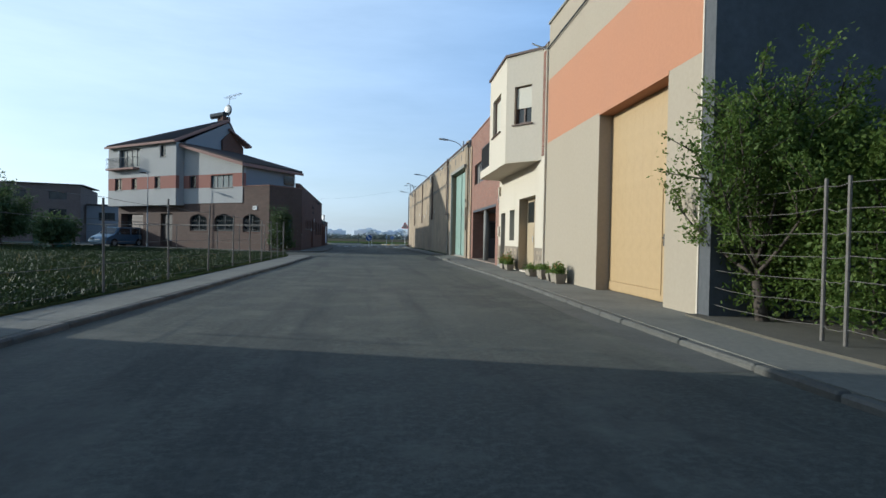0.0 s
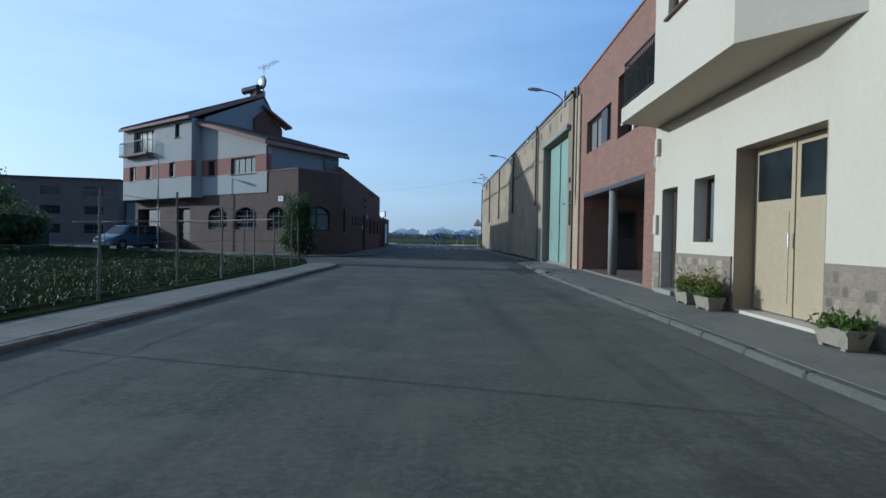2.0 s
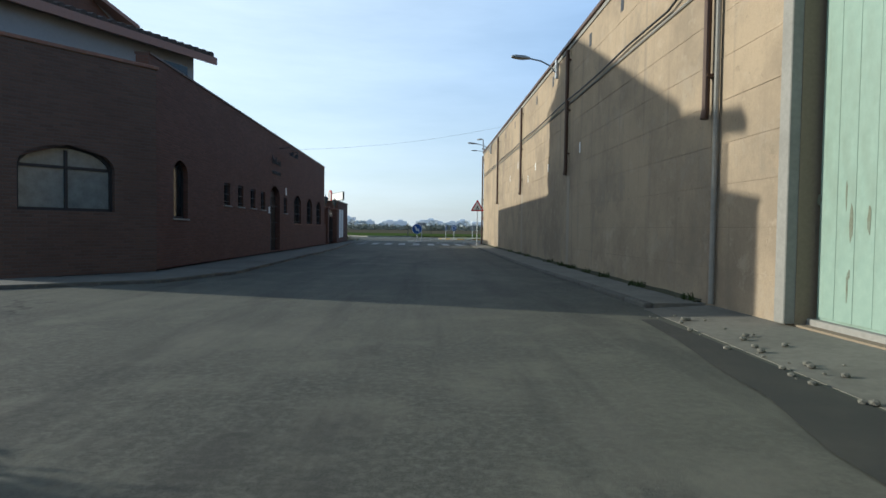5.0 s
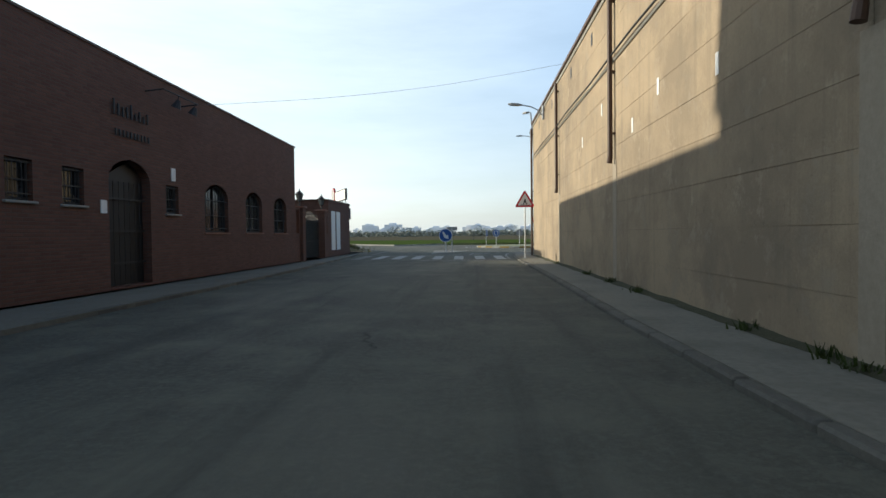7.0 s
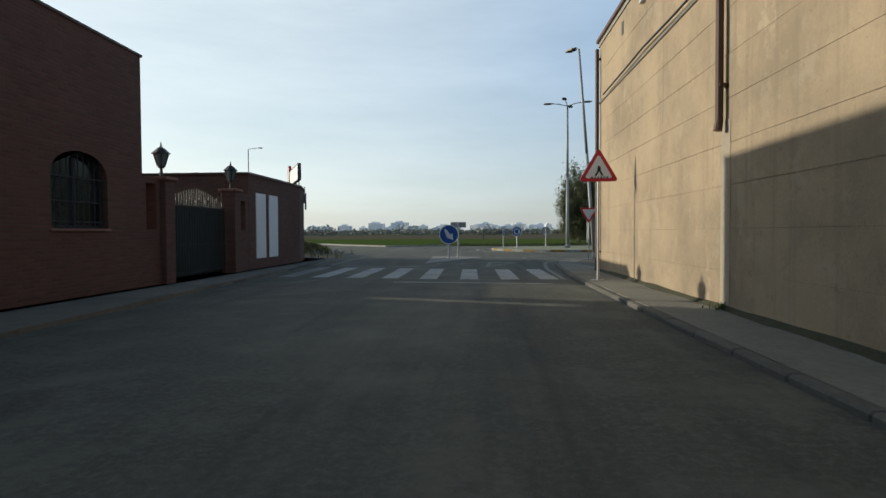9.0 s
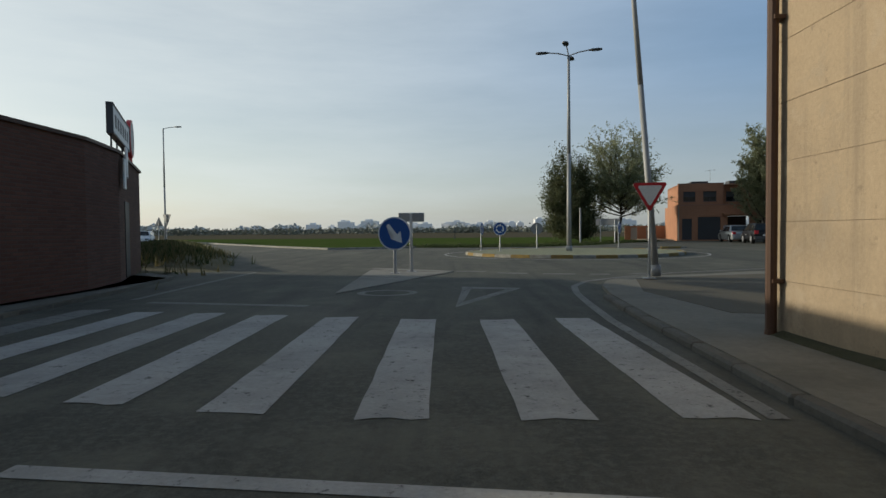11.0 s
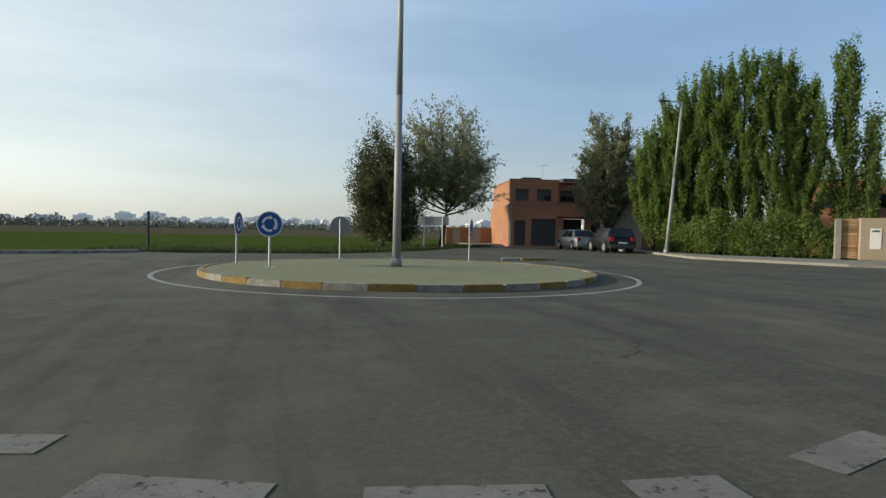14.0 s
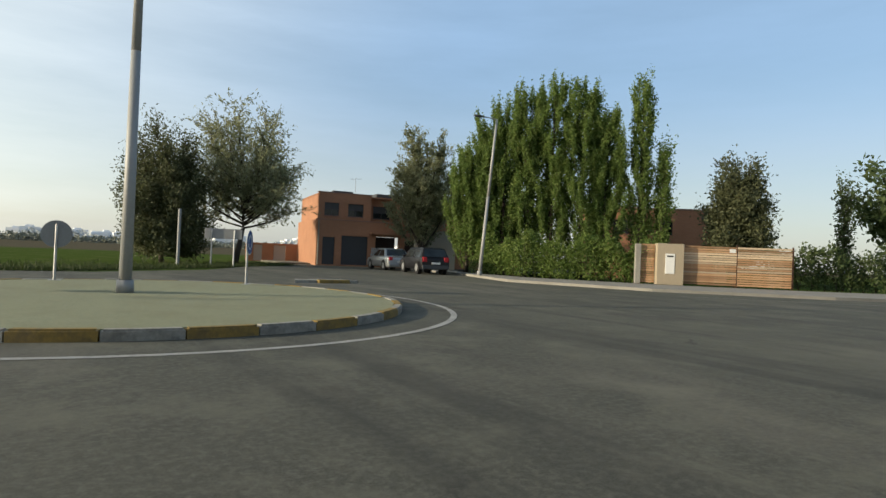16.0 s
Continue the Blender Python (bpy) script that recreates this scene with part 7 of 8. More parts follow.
def hedge_run(name, line, width, height, leaves, size, mat, label, seed, ground=0.1, top_noise=0.35):
    rng = np.random.default_rng(seed)
    t = thing(name, pose(0, 0, 0), label, "hedge")
    A = np.array(line, float)
    seg = np.linalg.norm(np.diff(A, axis=0), axis=1)
    cum = np.concatenate([[0], np.cumsum(seg)])
    s = rng.uniform(0, cum[-1], leaves)
    i = np.clip(np.searchsorted(cum, s) - 1, 0, len(seg) - 1)
    u = ((s - cum[i]) / seg[i])[:, None]
    p = A[i] + (A[i + 1] - A[i]) * u
    d = (A[i + 1] - A[i]) / seg[i][:, None]
    n = np.stack([d[:, 1], -d[:, 0]], 1)
    hh = height * (1 + top_noise * (np.sin(s * 1.7 + seed) * 0.4 + np.sin(s * 4.1 + 1.3 * seed) * 0.3 + np.sin(s * 9.7) * 0.2))
    side = rng.choice([-1, 1], leaves) * np.abs(1 - np.abs(rng.normal(size=leaves)) * 0.35)
    z = hh * rng.uniform(0.02, 1, leaves) ** 0.8
    w = width * (0.75 + 0.25 * np.sin(s * 3.3 + z * 2.1)) * np.sqrt(np.clip(1.08 - (z / hh) ** 4, 0.05, 1))
    pts = np.concatenate([p + n * (side * w * 0.5)[:, None], (ground + z)[:, None]], 1) + rng.normal(size=(leaves, 3)) * 0.09
    dirs = np.concatenate([n * side[:, None], np.full((leaves, 1), 0.3)], 1)
    bm = BM()
    for q in np.arange(0.4, cum[-1], 0.7):
        k = min(int(np.searchsorted(cum, q)) - 1, len(seg) - 1)
        b = A[k] + (A[k + 1] - A[k]) * ((q - cum[k]) / seg[k])
        for g in range(3):
            tube(bm, (b[0], b[1], ground - 0.05), (b[0] + rng.normal() * width * 0.2, b[1] + rng.normal() * width * 0.2, ground + height * rng.uniform(0.6, 0.95)), 0.025, 0.008, 4)
    part("twig_framework", bm, M_BARK, t)
    mesh_from_quads("foliage", leaf_cloud(rng, pts, dirs, size, 1.8), mat, t)
    return t


hedge_run("tall_hedge", [(5.95, 8.25), (6.2, 5.0), (6.5, 1.70), (6.75, -2.76)], 1.45, 2.85, 130000, 0.038, L_HEDGE, "tall loose green hedge behind a wire fence", 2, 0.15, 0.3)
hedge_run("tall_hedge", [(7.4, 6.7), (13.1, 6.5), (17.6, 6.4)], 1.5, 3.1, 40000, 0.06, L_HEDGE, "tall loose green hedge along a grey wall", 6, 0.15, 0.3)
tree("overhanging_bush", 5.45, 7.6, 3.5, 1.35, 0.5, 24, 0.9, 20, 22000, 0.034, L_HEDGE, "green bush leaning out over the pavement", "bush", fuzz=0.05, seed=12, ground=0.15)
hedge_run("garden_hedge", [(28.74, 115.29), (29.07, 111.77), (30.52, 108.73), (32.97, 105.58)], 1.1, 2.1, 18000, 0.09, L_POPLAR, "clipped green hedge below poplars", 7)
hedge_run("garden_hedge", [(37.31, 101.98), (42.86, 98.66), (50.80, 93.90)], 1.6, 2.0, 14000, 0.1, L_DARK, "low dark bushes beside a wooden fence", 9)
tree("corner_bush", -5.0, 36.05, 2.75, 0.68, 0.25, 20, 0.95, 22, 18000, 0.045, L_DARK, "dense dark evergreen bush at the corner of a fenced plot", "bush", fuzz=0.12, seed=14, low=0.1, ground=0.1)
rng = np.random.default_rng(77)
pts = np.stack([rng.normal(-5.0, 0.4, 160), rng.normal(35.8, 0.4, 160), rng.uniform(0.3, 1.6, 160)], 1)
wf_t = thing("flowers_on_bush", pose(0, 0, 0), "scattered small white blossoms on a bush", "flowers", kind="stuff")
mesh_from_quads("blossoms", leaf_cloud(rng, pts, np.zeros((160, 3)), 0.05, 1.0), L_WHITEFL, wf_t)
for i, (x, y, h, s) in enumerate(((-25.0, 45.05, 4.0, 1.8), (-28.17, 48.86, 5.2, 2.4), (-18.9, 39.4, 1.7, 1.1), (-34.07, 46.71, 6.0, 3.0), (-24.93, 39.03, 3.4, 2.2), (-39.21, 53.51, 6.2, 3.0), (-45.02, 48.40, 6.5, 3.2))):
    tree("garden_tree", x, y, h, s, 0.6, 11, 0.6, 24, 9000, 0.11, L_DARK, "dark leafy garden tree beyond a weedy plot", fuzz=0.25, seed=60 + i, low=0.15, ground=0.1)


def scatter_grass(name, poly_fn, count, hmin, hmax, mat, label, seed, ground):
    rng = np.random.default_rng(seed)
    base = poly_fn(rng, count)
    k = len(base)
    tufts = np.repeat(base, 5, axis=0) + np.concatenate([rng.normal(size=(k * 5, 2)) * 0.06, np.zeros((k * 5, 1))], 1)
    m = len(tufts)
    h = rng.uniform(hmin, hmax, (m, 1))
    lean = rng.normal(size=(m, 2)) * 0.35
    tip = tufts + np.concatenate([lean * h, h], 1)
    a = rng.uniform(0, 2 * math.pi, m)
    w = np.stack([np.cos(a), np.sin(a), np.zeros(m)], 1) * 0.012 * (1 + h * 2)
    quads = np.stack([tufts - w, tufts + w, tip + w * 0.25, tip - w * 0.25], 1).reshape(-1, 3)
    quads[:, 2] += ground
    ob = mesh_from_quads(name, quads, mat, None)
    return tagged(ob, label, "grass", kind="stuff")


def plot_points(rng, n):
    x = -4.5 - rng.exponential(6.5, n * 2)
    y = rng.uniform(-6, 52, n * 2)
    edge = -4.55 - (35 - y) * 0.002
    ok = (x < edge) & (x > -32) & (y < 36.2 - (x + 5) * 0.8)
    x, y = x[ok][:n], y[ok][:n]
    clump = np.sin(x * 0.9 + 1.3) + np.sin(y * 0.7) + rng.normal(size=len(x)) * 0.6
    ok = clump > -0.9
    return np.stack([x[ok], y[ok], np.zeros(ok.sum())], 1)


scatter_grass("plot_grass", plot_points, 30000, 0.03, 0.12, L_PLOT_SHADED, "uncut green weeds on a fenced plot", 31, 0.1)
scatter_grass("plot_dry_grass", plot_points, 160, 0.08, 0.26, L_DRYGRASS, "dry yellowish weed stalks on a fenced plot", 32, 0.1)


rng = np.random.default_rng(41)
wp = plot_points(rng, 9000)
wp = np.repeat(wp, 8, axis=0) + rng.normal(size=(len(wp) * 8, 3)) * np.array([0.09, 0.09, 0.0])
wh = 0.04 + 0.13 * np.clip(np.sin(wp[:, 0] * 1.3) * np.sin(wp[:, 1] * 0.9 + 1.0) + 0.4, 0, 1.4)
wp[:, 2] = 0.1 + wh * rng.uniform(0.1, 1.1, len(wp))
ob = mesh_from_quads("plot_weeds", leaf_cloud(rng, wp, np.tile([0, 0, 0.5], (len(wp), 1)), 0.04, 1.7), L_PLOT_SHADED, None)
tagged(ob, "low leafy weeds coloured dark for shade on a fenced plot", "weeds", kind="stuff")


MOUND = (-10.9, 96.0, math.radians(24))


def on_mound(u, w):
    return MOUND[0] + u * math.cos(MOUND[2]) - w * math.sin(MOUND[2]), MOUND[1] + u * math.sin(MOUND[2]) + w * math.cos(MOUND[2])


def mound_points(rng, n):
    u, w = rng.normal(-0.3, 1.1, n), rng.normal(0.5, 4.0, n)
    x, y = MOUND[0] + u * math.cos(MOUND[2]) - w * math.sin(MOUND[2]), MOUND[1] + u * math.sin(MOUND[2]) + w * math.cos(MOUND[2])
    return np.stack([x, y, np.maximum(0, -0.06 + 0.62 * np.maximum(0, 1 - (u / 2.9) ** 2) * np.maximum(0, 1 - (w / 11) ** 2))], 1)


bm = BM()
bmesh.ops.create_grid(bm, x_segments=24, y_segments=40, size=1.0)
for v in bm.verts:
    e = max(0.0, 1 - v.co.x ** 2) * max(0.0, 1 - v.co.y ** 2)
    x, y = on_mound(v.co.x * 2.9, v.co.y * 11.0)
    v.co = Vector((x, y, -0.06 + 0.68 * e * (0.8 + 0.5 * noise.noise(Vector((x * 0.6, y * 0.6, 0))))))
tagged(part("earth_mound", bm, M_MOUND, smooth=True), "dusty earth mound with dry grass by the road", "mound", kind="structure")
scatter_grass("mound_grass", mound_points, 2600, 0.10, 0.34, L_DRYGRASS, "dry grass on an earth mound", 34, 0.0)
scatter_grass("mound_green_grass", mound_points, 1500, 0.1, 0.35, L_GRASS, "green weeds on an earth mound", 35, 0.0)


def verge_points(rng, n):
    x = rng.uniform(-3, 21, n)
    y = 111.3 + np.maximum(0, x - 7) * 0.95 + rng.exponential(2.2, n)
    return np.stack([x, y, np.zeros(n)], 1)


scatter_grass("verge_grass", verge_points, 3500, 0.05, 0.22, L_GRASS, "rough grass verge at the edge of a field", 36, -0.04)


def wall_weeds(rng, n):
    y = rng.choice([44.0, 46.2, 47.6, 49.3, 50.2, 50.8, 52.2, 41.9, 56.5, 58.6, 61.3, 66.8], n) + rng.normal(size=n) * 0.12
    return np.stack([5.9 - 0.0072 * y - rng.uniform(0.0, 0.1, n), y, np.zeros(n)], 1)


scatter_grass("wall_weeds", wall_weeds, 110, 0.03, 0.12, L_GRASS, "small dark weeds at the foot of a wall", 37, 0.09)

# ---- planters on the pavement ----


def planter(u, off, L, w, h, leaves, flower, label, seed, tall=0.28):
    t = thing("planter", FA @ pose(off, u, 0.07), label, "planter", "planters before the houses")
    bm = BM()
    bot, top = [(-w / 2 + 0.04, -L / 2 + 0.05), (w / 2 - 0.04, L / 2 - 0.05)], [(-w / 2, -L / 2), (w / 2, L / 2)]
    lo = [(bot[0][0], bot[0][1], 0.03), (bot[1][0], bot[0][1], 0.03), (bot[1][0], bot[1][1], 0.03), (bot[0][0], bot[1][1], 0.03)]
    hi = [(top[0][0], top[0][1], h), (top[1][0], top[0][1], h), (top[1][0], top[1][1], h), (top[0][0], top[1][1], h)]
    ins = [(x * 0.8, y * 0.9, h) for x, y, _ in hi]
    soil = [(x * 0.78, y * 0.88, h - 0.05) for x, y, _ in hi]
    rings = [[bm.verts.new(p) for p in r] for r in (lo, hi, ins, soil)]
    bm.faces.new(rings[0])
    for a, b in zip(rings[:-1], rings[1:]):
        for i in range(4):
            bm.faces.new((a[i], a[(i + 1) % 4], b[(i + 1) % 4], b[i]))
    bm.faces.new(rings[3])
    part("trough", bm, M_PLANTER, t)
    for y in (-L * 0.32, L * 0.32):
        bm = BM()
        box(bm, -w * 0.4, w * 0.4, y - 0.04, y + 0.04, 0.0, 0.035, 0.005)
        part("foot", bm, M_PLANTER, t)
    rng = np.random.default_rng(seed)
    p = np.stack([rng.normal(0, w * 0.24, leaves), rng.uniform(-L * 0.48, L * 0.48, leaves), h + np.abs(rng.normal(0, tall * 0.36, leaves))], 1)
    p = np.repeat(p, 2, axis=0) + rng.normal(size=(2 * leaves, 3)) * 0.025
    leaves *= 2
    mesh_from_quads("plant", leaf_cloud(rng, p, np.tile([0, 0, 1.0], (leaves, 1)), 0.036, 2.4), L_HEDGE, t)
    if flower:
        k = flower
        p = np.stack([rng.normal(0, w * 0.26, k), rng.uniform(-L * 0.45, L * 0.45, k), h + tall * 0.35 + np.abs(rng.normal(0, tall * 0.3, k))], 1)
        mesh_from_quads("flowers", leaf_cloud(rng, p, np.zeros((k, 3)), 0.034, 1.0), L_FLOWER, t)
    return t


planter(14.0, -0.3, 0.6, 0.28, 0.22, 420, 260, "weathered stone trough with orange flowers", 1, 0.30)
planter(13.1, -0.3, 0.6, 0.28, 0.22, 420, 320, "weathered stone trough with yellow flowers", 2, 0.36)
planter(9.75, -0.3, 0.6, 0.28, 0.22, 200, 0, "weathered stone trough with low plants", 3, 0.16)
planter(8.35, -0.28, 0.52, 0.30, 0.28, 220, 8, "square stone planter with sparse plants", 4, 0.16)
planter(7.7, -0.25, 0.32, 0.26, 0.21, 60, 0, "small square stone planter", 5, 0.08)
planter(6.85, -0.3, 0.6, 0.30, 0.26, 380, 60, "stone trough with yellow flowers", 6, 0.28)

# ---- parked cars ----


def car(m, paint, label, L=4.4, W=1.76, H=1.48, suv=False, estate=False):
    t = thing("parked_car", m, label, "car")
    h0 = 0.28 if suv else 0.22
    belt = H * 0.60
    if estate or suv:
        side = [(-L / 2, h0 + 0.1), (-L / 2 + 0.02, belt - 0.05), (-L / 2 + 0.1, belt + 0.06), (-L / 2 + 0.32, H - 0.06), (-L / 2 + 0.7, H), (0.15 * L, H - 0.03), (0.30 * L, belt + 0.05), (L / 2 - 0.25, belt - 0.14), (L / 2 - 0.03, belt - 0.32), (L / 2, h0 + 0.12), (L / 2 - 0.1, h0), (-L / 2 + 0.1, h0)]
        glass = [(-L / 2 + 0.22, belt + 0.04), (-L / 2 + 0.44, H - 0.14), (0.135 * L, H - 0.12), (0.265 * L, belt + 0.04)]
    else:
        side = [(-L / 2, h0 + 0.12), (-L / 2 + 0.03, belt - 0.05), (-L / 2 + 0.12, belt + 0.02), (-L / 2 + 0.62, belt + 0.06), (-0.24 * L, H - 0.05), (-0.15 * L, H), (0.07 * L, H - 0.02), (0.24 * L, belt + 0.05), (L / 2 - 0.25, belt - 0.12), (L / 2 - 0.03, belt - 0.30), (L / 2, h0 + 0.12), (L / 2 - 0.1, h0), (-L / 2 + 0.1, h0)]
        glass = [(-L / 2 + 0.80, belt + 0.05), (-0.225 * L, H - 0.12), (0.06 * L, H - 0.11), (0.205 * L, belt + 0.05)]

    def half(z):
        return W / 2 * (1.0 if z <= belt else 1 - 0.26 * (z - belt) / (H - belt)) * (0.97 if z < h0 + 0.1 else 1)
    bm = BM()
    rows = []
    for sgn in (1, -1):
        rows.append([bm.verts.new((sgn * half(z), x, z)) for x, z in side])
    k = len(side)
    fs = [bm.faces.new(rows[0]), bm.faces.new(rows[1][::-1])]
    for i in range(k):
        bm.faces.new((rows[0][i], rows[1][i], rows[1][(i + 1) % k], rows[0][(i + 1) % k]))
    bmesh.ops.triangulate(bm, faces=fs)
    bmesh.ops.recalc_face_normals(bm, faces=bm.faces[:])
    bmesh.ops.bevel(bm, geom=[e for e in bm.edges if len(e.link_faces) == 2 and e.calc_face_angle(0) > 0.35], offset=0.06, segments=3, affect="EDGES", profile=0.5)
    part("body", bm, paint, t, "", True)
    for sgn in (1, -1):
        mid = [(glass[0][0] * 0.0 + s, z) for s, z in glass]
        cuts = [0.0, 0.47, 0.53, 1.0]
        for a, b in ((0.03, 0.47), (0.53, 0.97)):
            def lerp(p, q, u):
                return (p[0] + (q[0] - p[0]) * u, p[1] + (q[1] - p[1]) * u)
            lo0, lo1 = lerp(glass[0], glass[3], a), lerp(glass[0], glass[3], b)
            hi0, hi1 = lerp(glass[1], glass[2], a), lerp(glass[1], glass[2], b)
            bm = BM()
            prism(bm, [(sgn * (half(z) + 0.004), x, z) for x, z in (lo0, hi0, hi1, lo1)], (-sgn * 0.02, 0, 0))
            part("side_window", bm, M_GLASS, t)
    # rear and front screens
    if estate or suv:
        r0, r1 = (-L / 2 + 0.1, belt + 0.08), (-L / 2 + 0.3, H - 0.12)
    else:
        r0, r1 = (-L / 2 + 0.68, belt + 0.08), (-0.25 * L, H - 0.1)
    for (p, q), nm in (((r0, r1), "rear_window"), (((0.29 * L if suv or estate else 0.225 * L, belt + 0.09), (0.165 * L if suv or estate else 0.085 * L, H - 0.08)), "windscreen")):
        bm = BM()
        out = -0.035 if nm == "rear_window" else 0.035
        prism(bm, [(half(p[1]) * 0.86, p[0] + out, p[1]), (-half(p[1]) * 0.86, p[0] + out, p[1]), (-half(q[1]) * 0.86, q[0] + out, q[1] + 0.02), (half(q[1]) * 0.86, q[0] + out, q[1] + 0.02)], (0, -out * 0.4, 0.0))
        part(nm, bm, M_GLASS, t)
    R = 0.36 if suv else 0.31
    for sgn in (1, -1):
        for y in (-L * 0.30, L * 0.31):
            bm = BM()
            tube(bm, (sgn * (W / 2 - 0.2), y, R), (sgn * (W / 2 + 0.005), y, R), R + 0.06, R + 0.06, 20)
            part("wheel_arch", bm, M_BLACK, t)
            bm = BM()
            tube(bm, (sgn * (W / 2 - 0.2), y, R), (sgn * (W / 2 + 0.012), y, R), R, R, 22)
            wh = part("tyre", bm, M_BLACK, t)
            bm = BM()
            tube(bm, (sgn * (W / 2), y, R), (sgn * (W / 2 + 0.02), y, R), R * 0.62, R * 0.58, 16)
            part("rim", bm, M_GALV, wh)
        bm = BM()
        box(bm, sgn * (W / 2 - 0.2) - 0.13, sgn * (W / 2 - 0.2) + 0.13, -L / 2 - 0.012, -L / 2 + 0.1, belt - 0.2, belt + (0.02 if not suv else 0.06), 0.02)
        part("tail_light", bm, M_RED, t)
        bm = BM()
        box(bm, sgn * (W / 2 - 0.26) - 0.17, sgn * (W / 2 - 0.26) + 0.17, L / 2 - 0.2, L / 2 + 0.012, belt - 0.38, belt - 0.22, 0.03)
        part("headlight", bm, M_GLASS_CURT, t)
        bm = BM()
        box(bm, sgn * (W / 2 + 0.08) - 0.08, sgn * (W / 2 + 0.08) + 0.08, 0.19 * L, 0.19 * L + 0.1, belt + 0.02, belt + 0.16, 0.03)
        part("wing_mirror", bm, paint, t)
    for y, nm in ((-L / 2, "rear_bumper"), (L / 2, "front_bumper")):
        bm = BM()
        box(bm, -W / 2 + 0.05, W / 2 - 0.05, y - 0.05, y + 0.05, h0 + 0.02, h0 + 0.26, 0.04, 2)
        b = part(nm, bm, M_DARKGREY if suv else paint, t)
        bm = BM()
        s = -1 if y < 0 else 1
        box(bm, -0.26, 0.26, y + s * 0.055 - 0.01, y + s * 0.055 + 0.01, h0 + 0.3, h0 + 0.41)
        part("number_plate", bm, M_SIGNWHITE, b, "plain pale plate")
    return t


P_SILVER = surf("silver_car_paint", (0.40, 0.42, 0.43), rough=0.3, metal=0.6, bump=0.0, spec=0.5)
P_BLACK = surf("black_car_paint", (0.010, 0.010, 0.012), rough=0.3, bump=0.0, spec=0.3)
P_BLUE = surf("blue_grey_car_paint", (0.10, 0.17, 0.25), rough=0.3, metal=0.4, bump=0.0, spec=0.5)
P_WHITE = surf("white_car_paint", (0.7, 0.7, 0.7), rough=0.35, bump=0.0)
car(pose(25.35, 115.9, 0, 0, 0, -13), P_BLACK, "black off-road car parked at the kerb behind a silver saloon", 4.1, 1.7, 1.52, True)
car(pose(25.94, 121.06, 0, 0, 0, -10), P_SILVER, "silver saloon car parked at the kerb", 4.5, 1.74, 1.42)
car(pose(-20.3, 52.6, 0, 0, 0, 158), P_BLUE, "blue-grey compact people carrier parked before the house", 4.3, 1.75, 1.62, False, True)
car(pose(-30.72, 131.99, 0, 0, 0, 200), P_WHITE, "small white car on the far road", 4.2, 1.7, 1.45, False, True)

# ---- orange houses beyond the roundabout ----


def slatted(parent, name, h, d, k=7):
    """A dark roller door of level slats in the opening h."""
    bm = BM()
    wbox(bm, "x", h[0], h[1], d + 0.03, d + 0.06, h[2], h[3])
    gd = part(name, bm, M_DARKFRAME, parent, "dark grey slatted door")
    for i in range(k):
        z = h[2] + (h[3] - h[2]) * i / k
        bm = BM()
        wbox(bm, "x", h[0] + 0.004, h[1] - 0.004, d, d + 0.028, z + 0.004, z + (h[3] - h[2]) / k - 0.004, 0.004)
        part("slat", bm, M_DARKFRAME, gd)


FO = pose(23.2, 127.0, 0, 0, 0, -11.5)
orange = thing("orange_brick_house", FO, "orange brick two-storey terraced house with flat roof and dark shutters", "house")
G0 = (0.45, 1.35, 0.1, 2.1)
G1 = (1.85, 3.85, 0.1, 2.25)
G2 = (4.45, 6.35, 0.1, 2.3)
bm = BM()
wall(bm, "x", 0.0, 6.7, 0.0, 3.35, 0.0, 0.3, [G0, G1, G2])
part("ground_floor_wall", bm, M_ORANGEBRICK, orange)
bm = BM()
wbox(bm, "y", 0.3, 8.0, 0.0, 0.3, 0.0, 3.35)
part("side_wall", bm, M_ORANGEBRICK, orange)
bm = BM()
wbox(bm, "x", -0.03, 6.73, -0.03, 0.33, 3.35, 3.42, 0.01)
part("parapet_cap", bm, M_SALMON, orange)
UO = [(0.75, 1.85, 3.75, 4.72), (2.55, 3.75, 3.75, 4.72), (4.75, 6.15, 3.75, 4.72), (7.0, 8.2, 3.75, 4.72), (9.4, 10.6, 3.75, 4.72), (11.8, 13.0, 3.75, 4.72), (14.2, 15.4, 3.75, 4.72)]
bm = BM()
wall(bm, "x", 0.3, 4.35, 3.3, 5.45, 1.2, 1.5, UO[:2])
part("upper_wall", bm, M_ORANGEBRICK, orange)
bm = BM()
wall(bm, "x", 6.5, 17.5, 3.3, 5.45, 1.2, 1.5, UO[3:])
part("upper_wall", bm, M_ORANGEBRICK, orange)
bm = BM()
wall(bm, "x", 4.35, 6.5, 3.3, 5.40, 2.0, 2.3, UO[2:3])
part("recessed_wall", bm, M_ORANGEBRICK, orange)
for x in (4.05, 6.5):
    bm = BM()
    wbox(bm, "y", 1.5, 2.3, x, x + 0.3, 3.3, 5.44)
    part("recess_side", bm, M_ORANGEBRICK, orange)
G3, G4 = (7.2, 8.3, 0.1, 2.1), (9.0, 11.0, 0.1, 2.25)
bm = BM()
wall(bm, "x", 6.7, 17.5, 0.0, 3.3, 1.2, 1.5, [G3, G4])
part("ground_floor_wall", bm, M_ORANGEBRICK, orange)
bm = BM()
wbox(bm, "x", 0.3, 6.7, 0.3, 1.2, 3.2, 3.3)
wbox(bm, "x", 0.4, 17.5, 1.5, 9.0, 5.3, 5.4)
wbox(bm, "y", 1.5, 9.0, 0.4, 0.7, 3.3, 5.45)
wbox(bm, "y", 1.5, 9.0, 17.2, 17.5, 0.0, 5.3)
part("roof", bm, M_ORANGEBRICK, orange)
